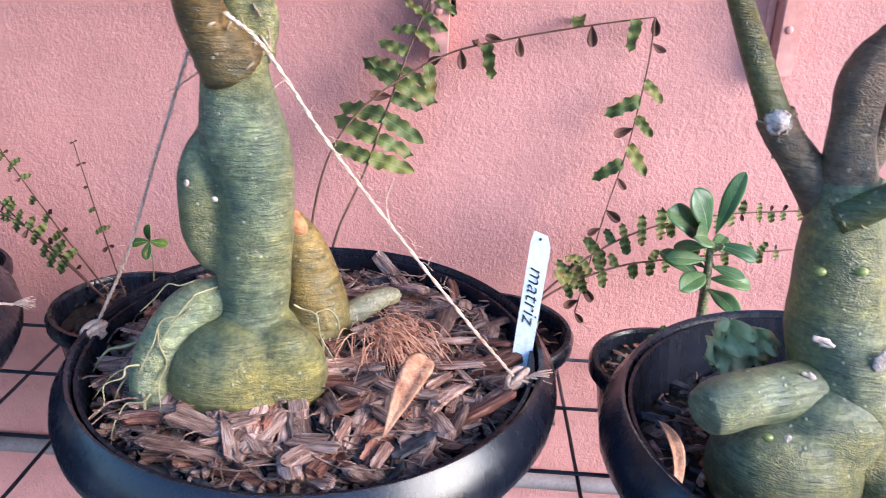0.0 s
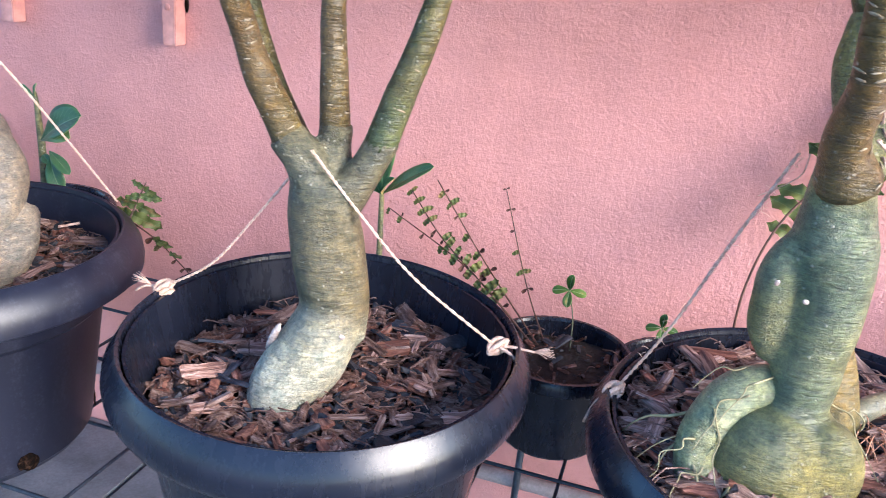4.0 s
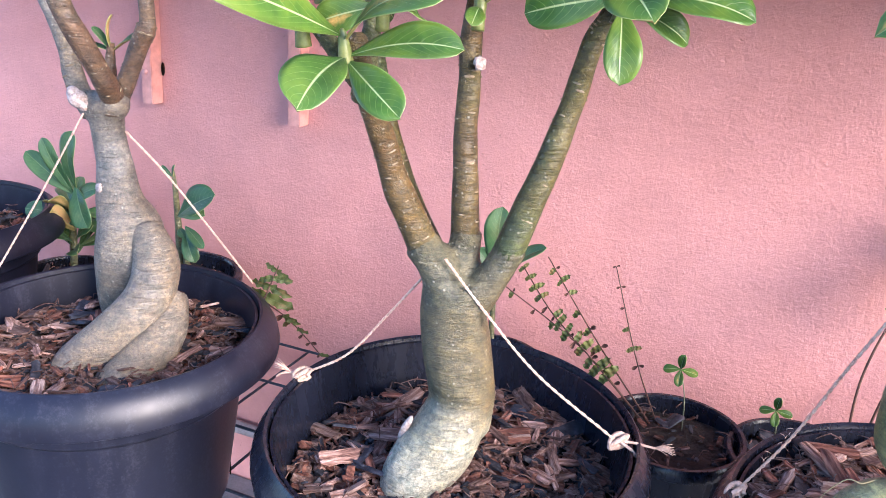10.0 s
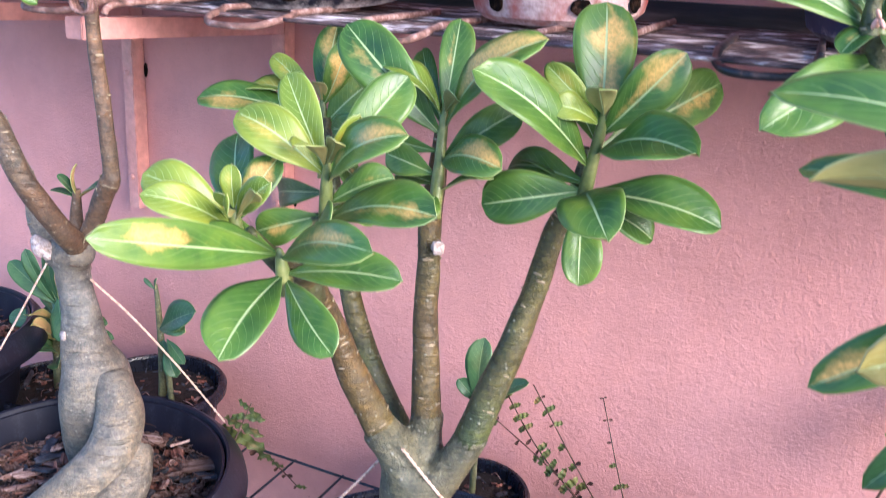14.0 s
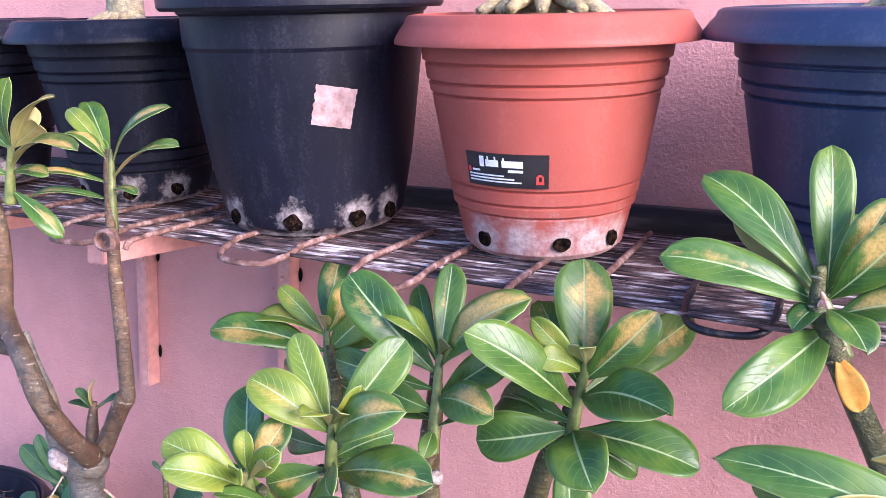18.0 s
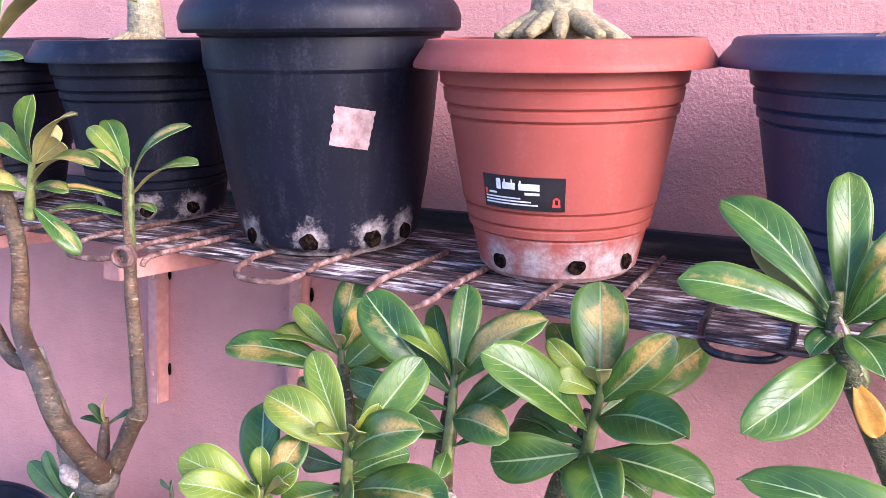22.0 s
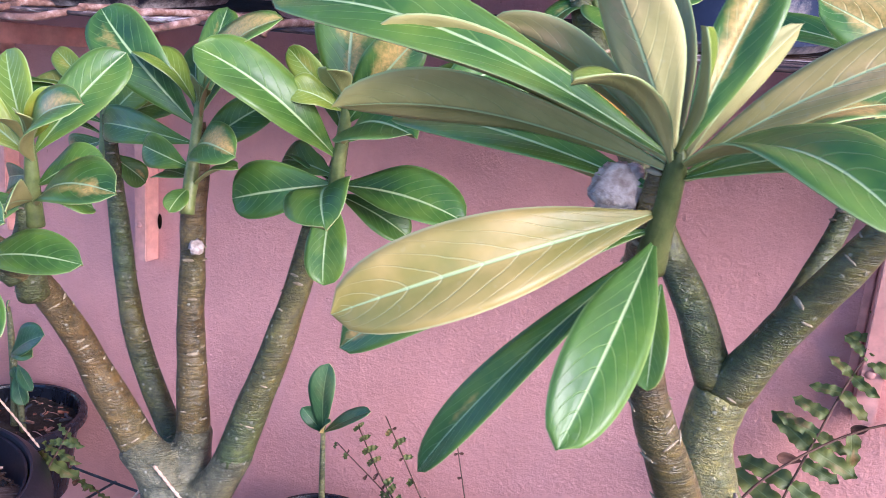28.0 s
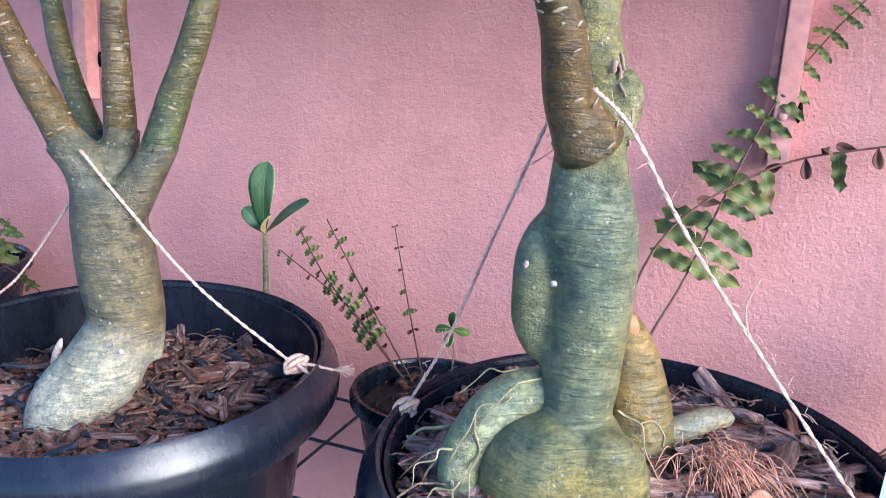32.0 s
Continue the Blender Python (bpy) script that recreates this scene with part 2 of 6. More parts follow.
def leaf_material(name, dark, mid, bright, patch, patch_amount, vein=(0.36, 0.46, 0.17), rough=0.34, lines=0.85, ribs=0.5, dust=0.07):
    """A fleshy leaf: pale midrib, fine side veins and margin, sun-bleached patches beside the midrib, a little dust."""
    m, n, l, bs = tree_of(name)
    uv = n.new("ShaderNodeUVMap").outputs[0]
    sep = n.new("ShaderNodeSeparateXYZ")
    l.new(uv, sep.inputs[0])
    co = n.new("ShaderNodeTexCoord").outputs["Object"]
    u = math_node(n, l, "ABSOLUTE", math_node(n, l, "SUBTRACT", sep.outputs[0], 0.5))
    v = sep.outputs[1]
    info = n.new("ShaderNodeObjectInfo")
    off = n.new("ShaderNodeVectorMath")
    off.operation = "ADD"
    l.new(co, off.inputs[0])
    l.new(math_node(n, l, "MULTIPLY", info.outputs["Random"], 40), off.inputs[1])
    nz = noise_tex(n, l, off.outputs[0], 22, 4, 0.6)
    fine = noise_tex(n, l, off.outputs[0], 420, 3, 0.6)
    col = ramp(n, l, nz, [(0.3, dark), (0.5, mid), (0.72, bright)])
    # lighter towards the margin and the tip
    col = mix(n, l, math_node(n, l, "MULTIPLY", ramp(n, l, u, [(0.2, (0,) * 3), (0.5, (1,) * 3)]), 0.35), col, bright)
    # bleached patch on one side of the midrib
    pz = noise_tex(n, l, off.outputs[0], 24, 6, 0.62)
    lean = math_node(n, l, "SUBTRACT", math_node(n, l, "MULTIPLY", math_node(n, l, "GREATER_THAN", math_node(n, l, "FRACT", math_node(n, l, "MULTIPLY", info.outputs["Random"], 7.3)), 0.5), 0.24), 0.12)
    du = math_node(n, l, "ABSOLUTE", math_node(n, l, "SUBTRACT", math_node(n, l, "SUBTRACT", sep.outputs[0], 0.5), lean))
    dv = math_node(n, l, "ABSOLUTE", math_node(n, l, "SUBTRACT", v, 0.64))
    blot = math_node(n, l, "SUBTRACT", math_node(n, l, "ADD", math_node(n, l, "MULTIPLY", pz, 1.1), math_node(n, l, "SUBTRACT", math_node(n, l, "MULTIPLY", math_node(n, l, "FRACT", math_node(n, l, "MULTIPLY", info.outputs["Random"], 13.7)), 0.62), 0.52)), math_node(n, l, "ADD", math_node(n, l, "MULTIPLY", du, 0.9), math_node(n, l, "MULTIPLY", dv, 0.6)))
    pm = ramp(n, l, blot, [(0.26, (0,) * 3), (0.46, (1,) * 3)])
    grain = ramp(n, l, fine, [(0.35, (0.55,) * 3), (0.6, (1,) * 3)])
    col = mix(n, l, math_node(n, l, "MULTIPLY", math_node(n, l, "MULTIPLY", pm, grain), patch_amount), col, patch)
    rv = ramp(n, l, info.outputs["Random"], [(0.0, (0.80, 0.88, 0.9)), (1.0, (1.22, 1.10, 1.0))])
    col = mix(n, l, 1.0, col, rv, "MULTIPLY")
    # side veins, midrib, margin
    wob = math_node(n, l, "MULTIPLY", nz, 0.9)
    bow = math_node(n, l, "MULTIPLY", math_node(n, l, "POWER", u, 1.4), 0.85)
    ph = math_node(n, l, "ADD", math_node(n, l, "MULTIPLY", math_node(n, l, "SUBTRACT", v, bow), 10.0), wob)
    saw = math_node(n, l, "ABSOLUTE", math_node(n, l, "SUBTRACT", math_node(n, l, "FRACT", ph), 0.5))
    side = math_node(n, l, "MULTIPLY", ramp(n, l, saw, [(0.02, (1,) * 3), (0.065, (0,) * 3)]), ramp(n, l, u, [(0.22, (1,) * 3), (0.44, (0.1,) * 3)]))
    taper = math_node(n, l, "MULTIPLY", u, math_node(n, l, "ADD", math_node(n, l, "MULTIPLY", v, 1.1), 0.5))
    rib = ramp(n, l, taper, [(0.014, (1,) * 3), (0.030, (0,) * 3)])
    edge = ramp(n, l, u, [(0.470, (0,) * 3), (0.488, (1,) * 3)])
    col = mix(n, l, math_node(n, l, "MULTIPLY", side, ribs), col, vein)
    col = mix(n, l, math_node(n, l, "MULTIPLY", edge, lines * 0.8), col, vein)
    col = mix(n, l, math_node(n, l, "MULTIPLY", rib, lines), col, (0.38, 0.47, 0.21))
    speck = ramp(n, l, noise_tex(n, l, off.outputs[0], 260, 2, 0.5), [(0.66, (0,) * 3), (0.72, (1,) * 3)])
    col = mix(n, l, math_node(n, l, "MULTIPLY", math_node(n, l, "ADD", speck, 0.35), dust), col, (0.42, 0.42, 0.36))
    l.new(col, bs.inputs["Base Color"])
    rr = n.new("ShaderNodeMapRange")
    rr.inputs[3].default_value, rr.inputs[4].default_value = rough - 0.08, rough + 0.20
    l.new(pz, rr.inputs[0])
    l.new(rr.outputs[0], bs.inputs["Roughness"])
    bs.inputs["Specular IOR Level"].default_value = 0.45
    h = math_node(n, l, "ADD", math_node(n, l, "MULTIPLY", rib, -0.8), math_node(n, l, "MULTIPLY", side, -0.55))
    h = math_node(n, l, "ADD", h, math_node(n, l, "MULTIPLY", noise_tex(n, l, off.outputs[0], 95, 3, 0.5), 0.8))
    bump(n, l, bs, math_node(n, l, "ADD", h, nz), 0.35, 0.0014)
    return m


STUCCO = stucco_material()
PAINTED = surface("salmon_painted_metal", (0.64, 0.30, 0.245), (0.72, 0.36, 0.30), (0.76, 0.42, 0.36), 12, 0.5, bumps=0.05, fine=60)
BLACK = plastic_material("black_plastic", (0.0060, 0.0075, 0.014), (0.012, 0.015, 0.028), 0.24, (0.06, 0.066, 0.095), spec=0.45, dusty=0.10)
DUSTY = plastic_material("dusty_black_plastic", (0.0065, 0.0075, 0.016), (0.013, 0.015, 0.031), 0.38, (0.09, 0.09, 0.125), spec=0.45, dusty=0.20)
LIME_BLACK = plastic_material("limed_black_plastic", (0.0045, 0.005, 0.011), (0.010, 0.011, 0.023), 0.45, (0.09, 0.09, 0.12), [(a, 0.104, 0.02) for a in (-114, -60, -20)], spec=0.28, dusty=0.20)
TALL_BLACK = plastic_material("limed_tall_black_plastic", (0.0045, 0.0048, 0.011), (0.010, 0.0105, 0.023), 0.45, (0.09, 0.09, 0.12), [(a, 0.124, 0.02) for a in (-112, -70, -32, -6)], spec=0.28, dusty=0.18)
LIME_TERRA = plastic_material("limed_terracotta_plastic", (0.330, 0.076, 0.052), (0.405, 0.106, 0.076), 0.50, (0.55, 0.28, 0.22), [(a, 0.098, 0.014) for a in (-114, -87, -60, -40, -20)], spec=0.30, dusty=0.10, reach=0.036)
# near-black standing in for the shade inside holes and gaps
HOLE_SHADE = surface("hole_shade", (0.002, 0.002, 0.002), (0.006, 0.004, 0.003), (0.06, 0.032, 0.02), 150, 0.95, bumps=1.0, spec=0.05)
SOIL = surface("dark_soil", (0.008, 0.006, 0.005), (0.022, 0.015, 0.011), (0.06, 0.04, 0.03), 60, 0.95, bumps=1.0, dist=0.006)
CHIP = surface("bark_chip", (0.12, 0.058, 0.042), (0.30, 0.165, 0.120), (0.56, 0.385, 0.310), 210, 0.9, bumps=1.0, fine=900, dist=0.005, stretch=(0.12, 1, 0.7), vary=0.55, stops=(0.36, 0.5, 0.65))
CHIP_PALE = surface("pale_bark_splinter", (0.20, 0.10, 0.074), (0.48, 0.295, 0.225), (0.76, 0.57, 0.48), 210, 0.9, bumps=1.0, fine=900, dist=0.005, stretch=(0.11, 1, 0.7), vary=0.5, stops=(0.36, 0.5, 0.65))
PEEL = surface("peeling_dry_skin", (0.20, 0.13, 0.09), (0.34, 0.25, 0.19), (0.50, 0.40, 0.33), 120, 0.85, bumps=0.6)
WITHERED = surface("withered_leaf_skin", (0.34, 0.40, 0.17), (0.48, 0.48, 0.24), (0.58, 0.34, 0.18), 34, 0.75, bumps=0.7, fine=120)
CHIP_DARK = surface("charred_chip", (0.010, 0.011, 0.015), (0.028, 0.030, 0.040), (0.10, 0.095, 0.105), 75, 0.6, bumps=0.8, vary=0.4)
CHIP_RED = surface("red_bark_chip", (0.09, 0.030, 0.019), (0.230, 0.090, 0.056), (0.42, 0.205, 0.130), 190, 0.9, bumps=1.0, dist=0.004, stretch=(0.14, 1, 0.7), vary=0.45, stops=(0.36, 0.5, 0.66))
TWINE = surface("jute_twine", (0.45, 0.28, 0.19), (0.66, 0.46, 0.34), (0.80, 0.62, 0.50), 160, 0.9, bumps=0.8, fine=500)
GREEN_BARK = bark_material("green_caudex_bark", (0.040, 0.068, 0.052), (0.105, 0.132, 0.070), (0.215, 0.225, 0.135), (0.200, 0.168, 0.034), wrinkle=0.5)
STEM_BARK = bark_material("green_stem_bark", (0.020, 0.036, 0.013), (0.056, 0.078, 0.021), (0.118, 0.130, 0.044), (0.115, 0.088, 0.016), wrinkle=0.1)
CRINKLED = bark_material("crinkled_caudex_bark", (0.050, 0.080, 0.060), (0.110, 0.140, 0.085), (0.22, 0.24, 0.155), (0.18, 0.165, 0.05), wrinkle=0.9)
WOUND = surface("orange_cut_wound", (0.20, 0.085, 0.03), (0.40, 0.18, 0.065), (0.52, 0.28, 0.12), 90, 0.7, bumps=0.6)
OLIVE_BARK = bark_material("olive_stem_bark", (0.032, 0.028, 0.010), (0.090, 0.072, 0.018), (0.160, 0.130, 0.040), (0.130, 0.072, 0.016), wrinkle=0.1)
GREY_BARK = bark_material("grey_caudex_bark", (0.070, 0.064, 0.054), (0.158, 0.146, 0.124), (0.300, 0.286, 0.252), (0.205, 0.164, 0.110))
PALE_BARK = bark_material("pale_caudex_bark", (0.22, 0.21, 0.13), (0.38, 0.35, 0.22), (0.56, 0.52, 0.38), (0.40, 0.30, 0.13))
STUMP_BARK = bark_material("yellow_green_stump_bark", (0.088, 0.072, 0.022), (0.176, 0.148, 0.040), (0.272, 0.232, 0.088), (0.264, 0.172, 0.036))
FOOT_BARK = bark_material("olive_trunk_with_pale_foot", (0.050, 0.052, 0.030), (0.098, 0.094, 0.052), (0.165, 0.152, 0.094), (0.140, 0.105, 0.040), foot=(0.035, 0.105, (0.48, 0.465, 0.34)))
ROOT_BARK = bark_material("pale_green_root_bark", (0.109, 0.136, 0.068), (0.204, 0.231, 0.122), (0.313, 0.326, 0.204), (0.245, 0.245, 0.102))
BLUE_BLACK = plastic_material("blue_black_plastic", (0.013, 0.022, 0.058), (0.026, 0.040, 0.098), 0.45, (0.11, 0.12, 0.16), [(a, 0.104, 0.02) for a in (-114, -60, -20)], spec=0.6, dusty=0.28)
BROWN_BARK = bark_material("brown_branch_bark", (0.050, 0.034, 0.021), (0.108, 0.074, 0.042), (0.190, 0.145, 0.090), (0.140, 0.076, 0.036))
SCAR = surface("pale_leaf_scar", (0.17, 0.13, 0.07), (0.29, 0.23, 0.14), (0.42, 0.36, 0.25), 200, 0.8)
CUT = surface("healed_cut", (0.24, 0.17, 0.135), (0.48, 0.39, 0.34), (0.70, 0.62, 0.57), 220, 0.8, bumps=0.6)
LEAF = leaf_material("adenium_leaf_top", (0.018, 0.060, 0.007), (0.052, 0.124, 0.010), (0.130, 0.205, 0.014), (0.60, 0.38, 0.10), 0.9, vein=(0.22, 0.32, 0.085), rough=0.31, ribs=0.32, dust=0.05)
LEAF_YOUNG = leaf_material("adenium_leaf_young", (0.085, 0.150, 0.010), (0.155, 0.220, 0.013), (0.245, 0.290, 0.020), (0.50, 0.38, 0.07), 0.5, dust=0.03)
LEAF_BACK = leaf_material("adenium_leaf_back", (0.21, 0.20, 0.050), (0.31, 0.28, 0.078), (0.43, 0.35, 0.125), (0.55, 0.36, 0.16), 0.7, rough=0.5, ribs=0.12)
LEAF_BLEACHED = leaf_material("sun_bleached_leaf", (0.10, 0.125, 0.014), (0.19, 0.175, 0.030), (0.33, 0.26, 0.075), (0.48, 0.34, 0.14), 0.75, vein=(0.44, 0.44, 0.22), rough=0.36, ribs=0.32)
LEAF_DARK = leaf_material("small_shrub_leaf", (0.022, 0.070, 0.024), (0.045, 0.115, 0.036), (0.085, 0.165, 0.048), (0.16, 0.20, 0.06), 0.4, lines=0.3, ribs=0.12)
FERN = leaf_material("fern_leaflet", (0.050, 0.075, 0.012), (0.105, 0.132, 0.020), (0.19, 0.185, 0.034), (0.28, 0.15, 0.05), 0.7, rough=0.5, lines=0.12, ribs=0.0)
FERN_DRY = surface("dry_fern_leaflet", (0.06, 0.025, 0.018), (0.13, 0.06, 0.04), (0.24, 0.13, 0.08), 60, 0.85)
FERN_STEM = surface("fern_stem", (0.05, 0.022, 0.014), (0.11, 0.05, 0.03), (0.17, 0.09, 0.05), 60, 0.6)
SHOOT = surface("green_shoot", (0.09, 0.12, 0.03), (0.17, 0.20, 0.05), (0.28, 0.29, 0.085), 60, 0.4, bumps=0.3)
DEADLEAF = surface("fallen_dry_leaf", (0.24, 0.105, 0.055), (0.42, 0.215, 0.120), (0.56, 0.345, 0.215), 70, 0.75, bumps=0.8, fine=320)
ROOT = surface("pale_root", (0.20, 0.17, 0.08), (0.32, 0.28, 0.14), (0.46, 0.41, 0.24), 60, 0.7)
FIBRE = surface("coir_fibre", (0.46, 0.20, 0.11), (0.64, 0.34, 0.21), (0.74, 0.47, 0.33), 80, 0.9)
WOOD = surface("dark_weathered_batten", (0.012, 0.009, 0.009), (0.040, 0.026, 0.023), (0.16, 0.105, 0.09), 60, 0.75, bumps=0.7, stretch=(0.12, 1, 1), fine=260, stops=(0.36, 0.54, 0.74))
OLD_WIRE = surface("worn_rusty_shelf_wire", (0.018, 0.012, 0.013), (0.13, 0.080, 0.070), (0.70, 0.62, 0.60), 34, 0.6, bumps=0.5, stretch=(0.3, 5.0, 1), fine=220, vary=0.5, stops=(0.42, 0.53, 0.64))
WORN_COAT = surface("black_coated_rod_rusting", (0.008, 0.008, 0.011), (0.014, 0.014, 0.018), (0.20, 0.12, 0.09), 30, 0.4, bumps=0.4, stops=(0.3, 0.56, 0.68))
RUST = surface("rusty_wire", (0.045, 0.024, 0.020), (0.20, 0.105, 0.08), (0.52, 0.40, 0.37), 70, 0.8, bumps=0.6)
WIRE = surface("coated_wire", (0.012, 0.018, 0.028), (0.025, 0.036, 0.055), (0.07, 0.09, 0.12), 40, 0.5)
PIPE = surface("grey_conduit", (0.20, 0.17, 0.17), (0.30, 0.26, 0.26), (0.38, 0.34, 0.34), 14, 0.6)
SLATE = surface("slate_floor_tile", (0.10, 0.115, 0.13), (0.17, 0.19, 0.21), (0.25, 0.27, 0.29), 9, 0.32, bumps=0.25, vary=0.12)
GROUT = surface("pale_grout", (0.20, 0.205, 0.21), (0.29, 0.295, 0.30), (0.38, 0.385, 0.39), 40, 0.9)
TAGWHITE = surface("white_plastic_tag", (0.82, 0.83, 0.85), (0.86, 0.87, 0.88), (0.89, 0.90, 0.90), 20, 0.4, bumps=0.03)
INK = surface("black_ink", (0.01, 0.01, 0.012), (0.015, 0.015, 0.018), (0.02, 0.02, 0.024), 20, 0.6, bumps=0.02)
STICKER = surface("torn_paper_sticker", (0.30, 0.17, 0.155), (0.50, 0.34, 0.32), (0.62, 0.47, 0.45), 70, 0.85, bumps=0.5)
LABEL = surface("black_label", (0.012, 0.010, 0.011), (0.018, 0.015, 0.016), (0.03, 0.026, 0.027), 30, 0.35, bumps=0.03)
LABEL_WHITE = surface("label_print_white", (0.72, 0.72, 0.72), (0.78, 0.78, 0.78), (0.82, 0.82, 0.82), 30, 0.5, bumps=0.02)
LABEL_RED = surface("label_print_red", (0.50, 0.03, 0.02), (0.60, 0.05, 0.03), (0.66, 0.08, 0.05), 30, 0.5, bumps=0.02)
BUD = surface("pink_flower_bud", (0.50, 0.22, 0.18), (0.62, 0.34, 0.26), (0.70, 0.45, 0.34), 60, 0.6)
YELLOWING = surface("yellowed_leaf", (0.62, 0.24, 0.02), (0.75, 0.34, 0.03), (0.80, 0.45, 0.06), 40, 0.5)


# ---- building helpers ----
def mesh_of(name, bm, mats, smooth=True, crisp=0):
    me = bpy.data.meshes.new(name)
    bm.to_mesh(me)
    bm.free()
    for m in mats if isinstance(mats, (list, tuple)) else [mats]:
        me.materials.append(m)
    if smooth:
        me.shade_smooth()
        if crisp:
            me.set_sharp_from_angle(angle=radians(crisp))
    return me


def part(name, bm, material, parent=None, label="", smooth=True, crisp=0):
    ob = new(name, mesh_of(name, bm, material, smooth, crisp))
    if parent is not None:
        ob.parent = parent
    if label:
        ob["label"] = label
    return ob


def thing(name, at, label, category, group="", kind=""):
    ob = new(name)
    ob.location = at
    ob.empty_display_size = 0.05
    return tagged(ob, label, category, group, kind)


def spline(points, per=6):
    """Points with radii along a smooth curve through the given ones."""
    p = [np.array(q, float) for q in points]
    p = [2 * p[0] - p[1], *p, 2 * p[-1] - p[-2]]
    out = []
    for i in range(1, len(p) - 2):
        for k in range(per):
            t = k / per
            a, b, c, d = p[i - 1], p[i], p[i + 1], p[i + 2]
            out.append(0.5 * (2 * b + (c - a) * t + (2 * a - 5 * b + 4 * c - d) * t * t + (3 * b - a - 3 * c + d) * t ** 3))
    out.append(p[-2])
    return out


def tube(bm, points, sides=14, per=6, wob=0.0, origin=(0, 0, 0), cap=True):
    """A round limb along points (x, y, z, radius), set off from origin."""
    path = spline(points, per) if per > 1 else [np.array(q, float) for q in points]
    rings, up = [], Vector((0.31, 0.2, 0.93))
    for i, q in enumerate(path):
        a, b = path[max(0, i - 1)], path[min(len(path) - 1, i + 1)]
        d = Vector(b[:3] - a[:3])
        d = d.normalized() if d.length > 1e-9 else Vector((0, 0, 1))
        s = d.cross(up)
        if s.length < 1e-3:
            s = d.cross(Vector((1, 0, 0)))
        s.normalize()
        up = s.cross(d).normalized()
        c = Vector(q[:3]) - Vector(origin)
        ring = []
        for k in range(sides):
            an = 2 * math.pi * k / sides
            r = q[3]
            if wob:
                r *= 1 + wob * noise.noise((Vector(q[:3]) + (s * math.cos(an) + up * math.sin(an)) * r) * 30)
            ring.append(bm.verts.new(c + (s * math.cos(an) + up * math.sin(an)) * r))
        rings.append(ring)
    for a, b in zip(rings, rings[1:]):
        for k in range(sides):
            bm.faces.new((a[k], a[(k + 1) % sides], b[(k + 1) % sides], b[k]))
    if cap:
        for ring, flip in ((rings[0], True), (rings[-1], False)):
            c = bm.verts.new(sum((v.co for v in ring), Vector()) / sides)
            for k in range(sides):
                f = (ring[k], ring[(k + 1) % sides], c)
                bm.faces.new(f[::-1] if flip else f)


def blob(bm, at, size, origin=(0, 0, 0), turn=(0, 0, 0)):
    m = Matrix.Translation(Vector(at) - Vector(origin)) @ Euler([radians(a) for a in turn]).to_matrix().to_4x4() @ Matrix.Diagonal((*size, 1))
    bmesh.ops.create_icosphere(bm, subdivisions=3, radius=1, matrix=m)


def box(bm, size, m=Matrix(), bevel=0.0):
    v = bmesh.ops.create_cube(bm, size=1, matrix=m @ Matrix.Diagonal((*size, 1)))["verts"]
    if bevel:
        bmesh.ops.bevel(bm, geom=list({e for x in v for e in x.link_edges}), offset=bevel, segments=2, affect="EDGES")


def lathe(bm, profile, sides=72, wob=0.0):
    rings = []
    for r, z in profile:
        rings.append([bm.verts.new((r * math.cos(2 * math.pi * k / sides) * (1 + wob * math.sin(2 * 2 * math.pi * k / sides)), r * math.sin(2 * math.pi * k / sides), z)) for k in range(sides)])
    for a, b in zip(rings, rings[1:]):
        for k in range(sides):
            bm.faces.new((a[k], a[(k + 1) % sides], b[(k + 1) % sides], b[k]))
    return rings


def grown(name, pieces, material, parent, origin, voxel=0.0035, label="", lumps=0.0):
    """Limbs and swellings grown together into one skin."""
    bm = bmesh.new()
    for p in pieces:
        if p[0] == "blob":
            blob(bm, p[1], p[2], origin, p[3] if len(p) > 3 else (0, 0, 0))
        else:
            tube(bm, p, 16, 5, 0.05, origin)
    ob = part(name, bm, material, parent, label)
    r = ob.modifiers.new("skin", "REMESH")
    r.mode, r.voxel_size, r.use_smooth_shade = "VOXEL", voxel, True
    s = ob.modifiers.new("soft", "SMOOTH")
    s.factor, s.iterations = 0.5, 5
    return ob


# ---- the place ----
bm = bmesh.new()
box(bm, (60, 60, 0.2), Matrix.Translation((0, -5, -0.112)))
tagged(part("ground", bm, GROUT, None, smooth=False), "pale mortar bed under the slate floor tiles", "ground", kind="structure")
bm = bmesh.new()
box(bm, (9.0, 0.16, 2.9), Matrix.Translation((-0.4, 0.08, 1.44)))
tagged(part("wall_north", bm, STUCCO, None, smooth=False), "salmon pink rough stucco wall", "wall", kind="structure")

RACK, SHELF = 0.36, 1.18
SAG, LEAN = 3.0, 7.5

bm = bmesh.new()
tube(bm, [(-2.4, -0.02, 0.135, 0.013), (-0.6, -0.021, 0.135, 0.013), (1.8, -0.02, 0.128, 0.013)], 12, 4)
tagged(part("conduit_pipe", bm, PIPE), "grey conduit pipe fixed along the base of the wall", "pipe", kind="structure")


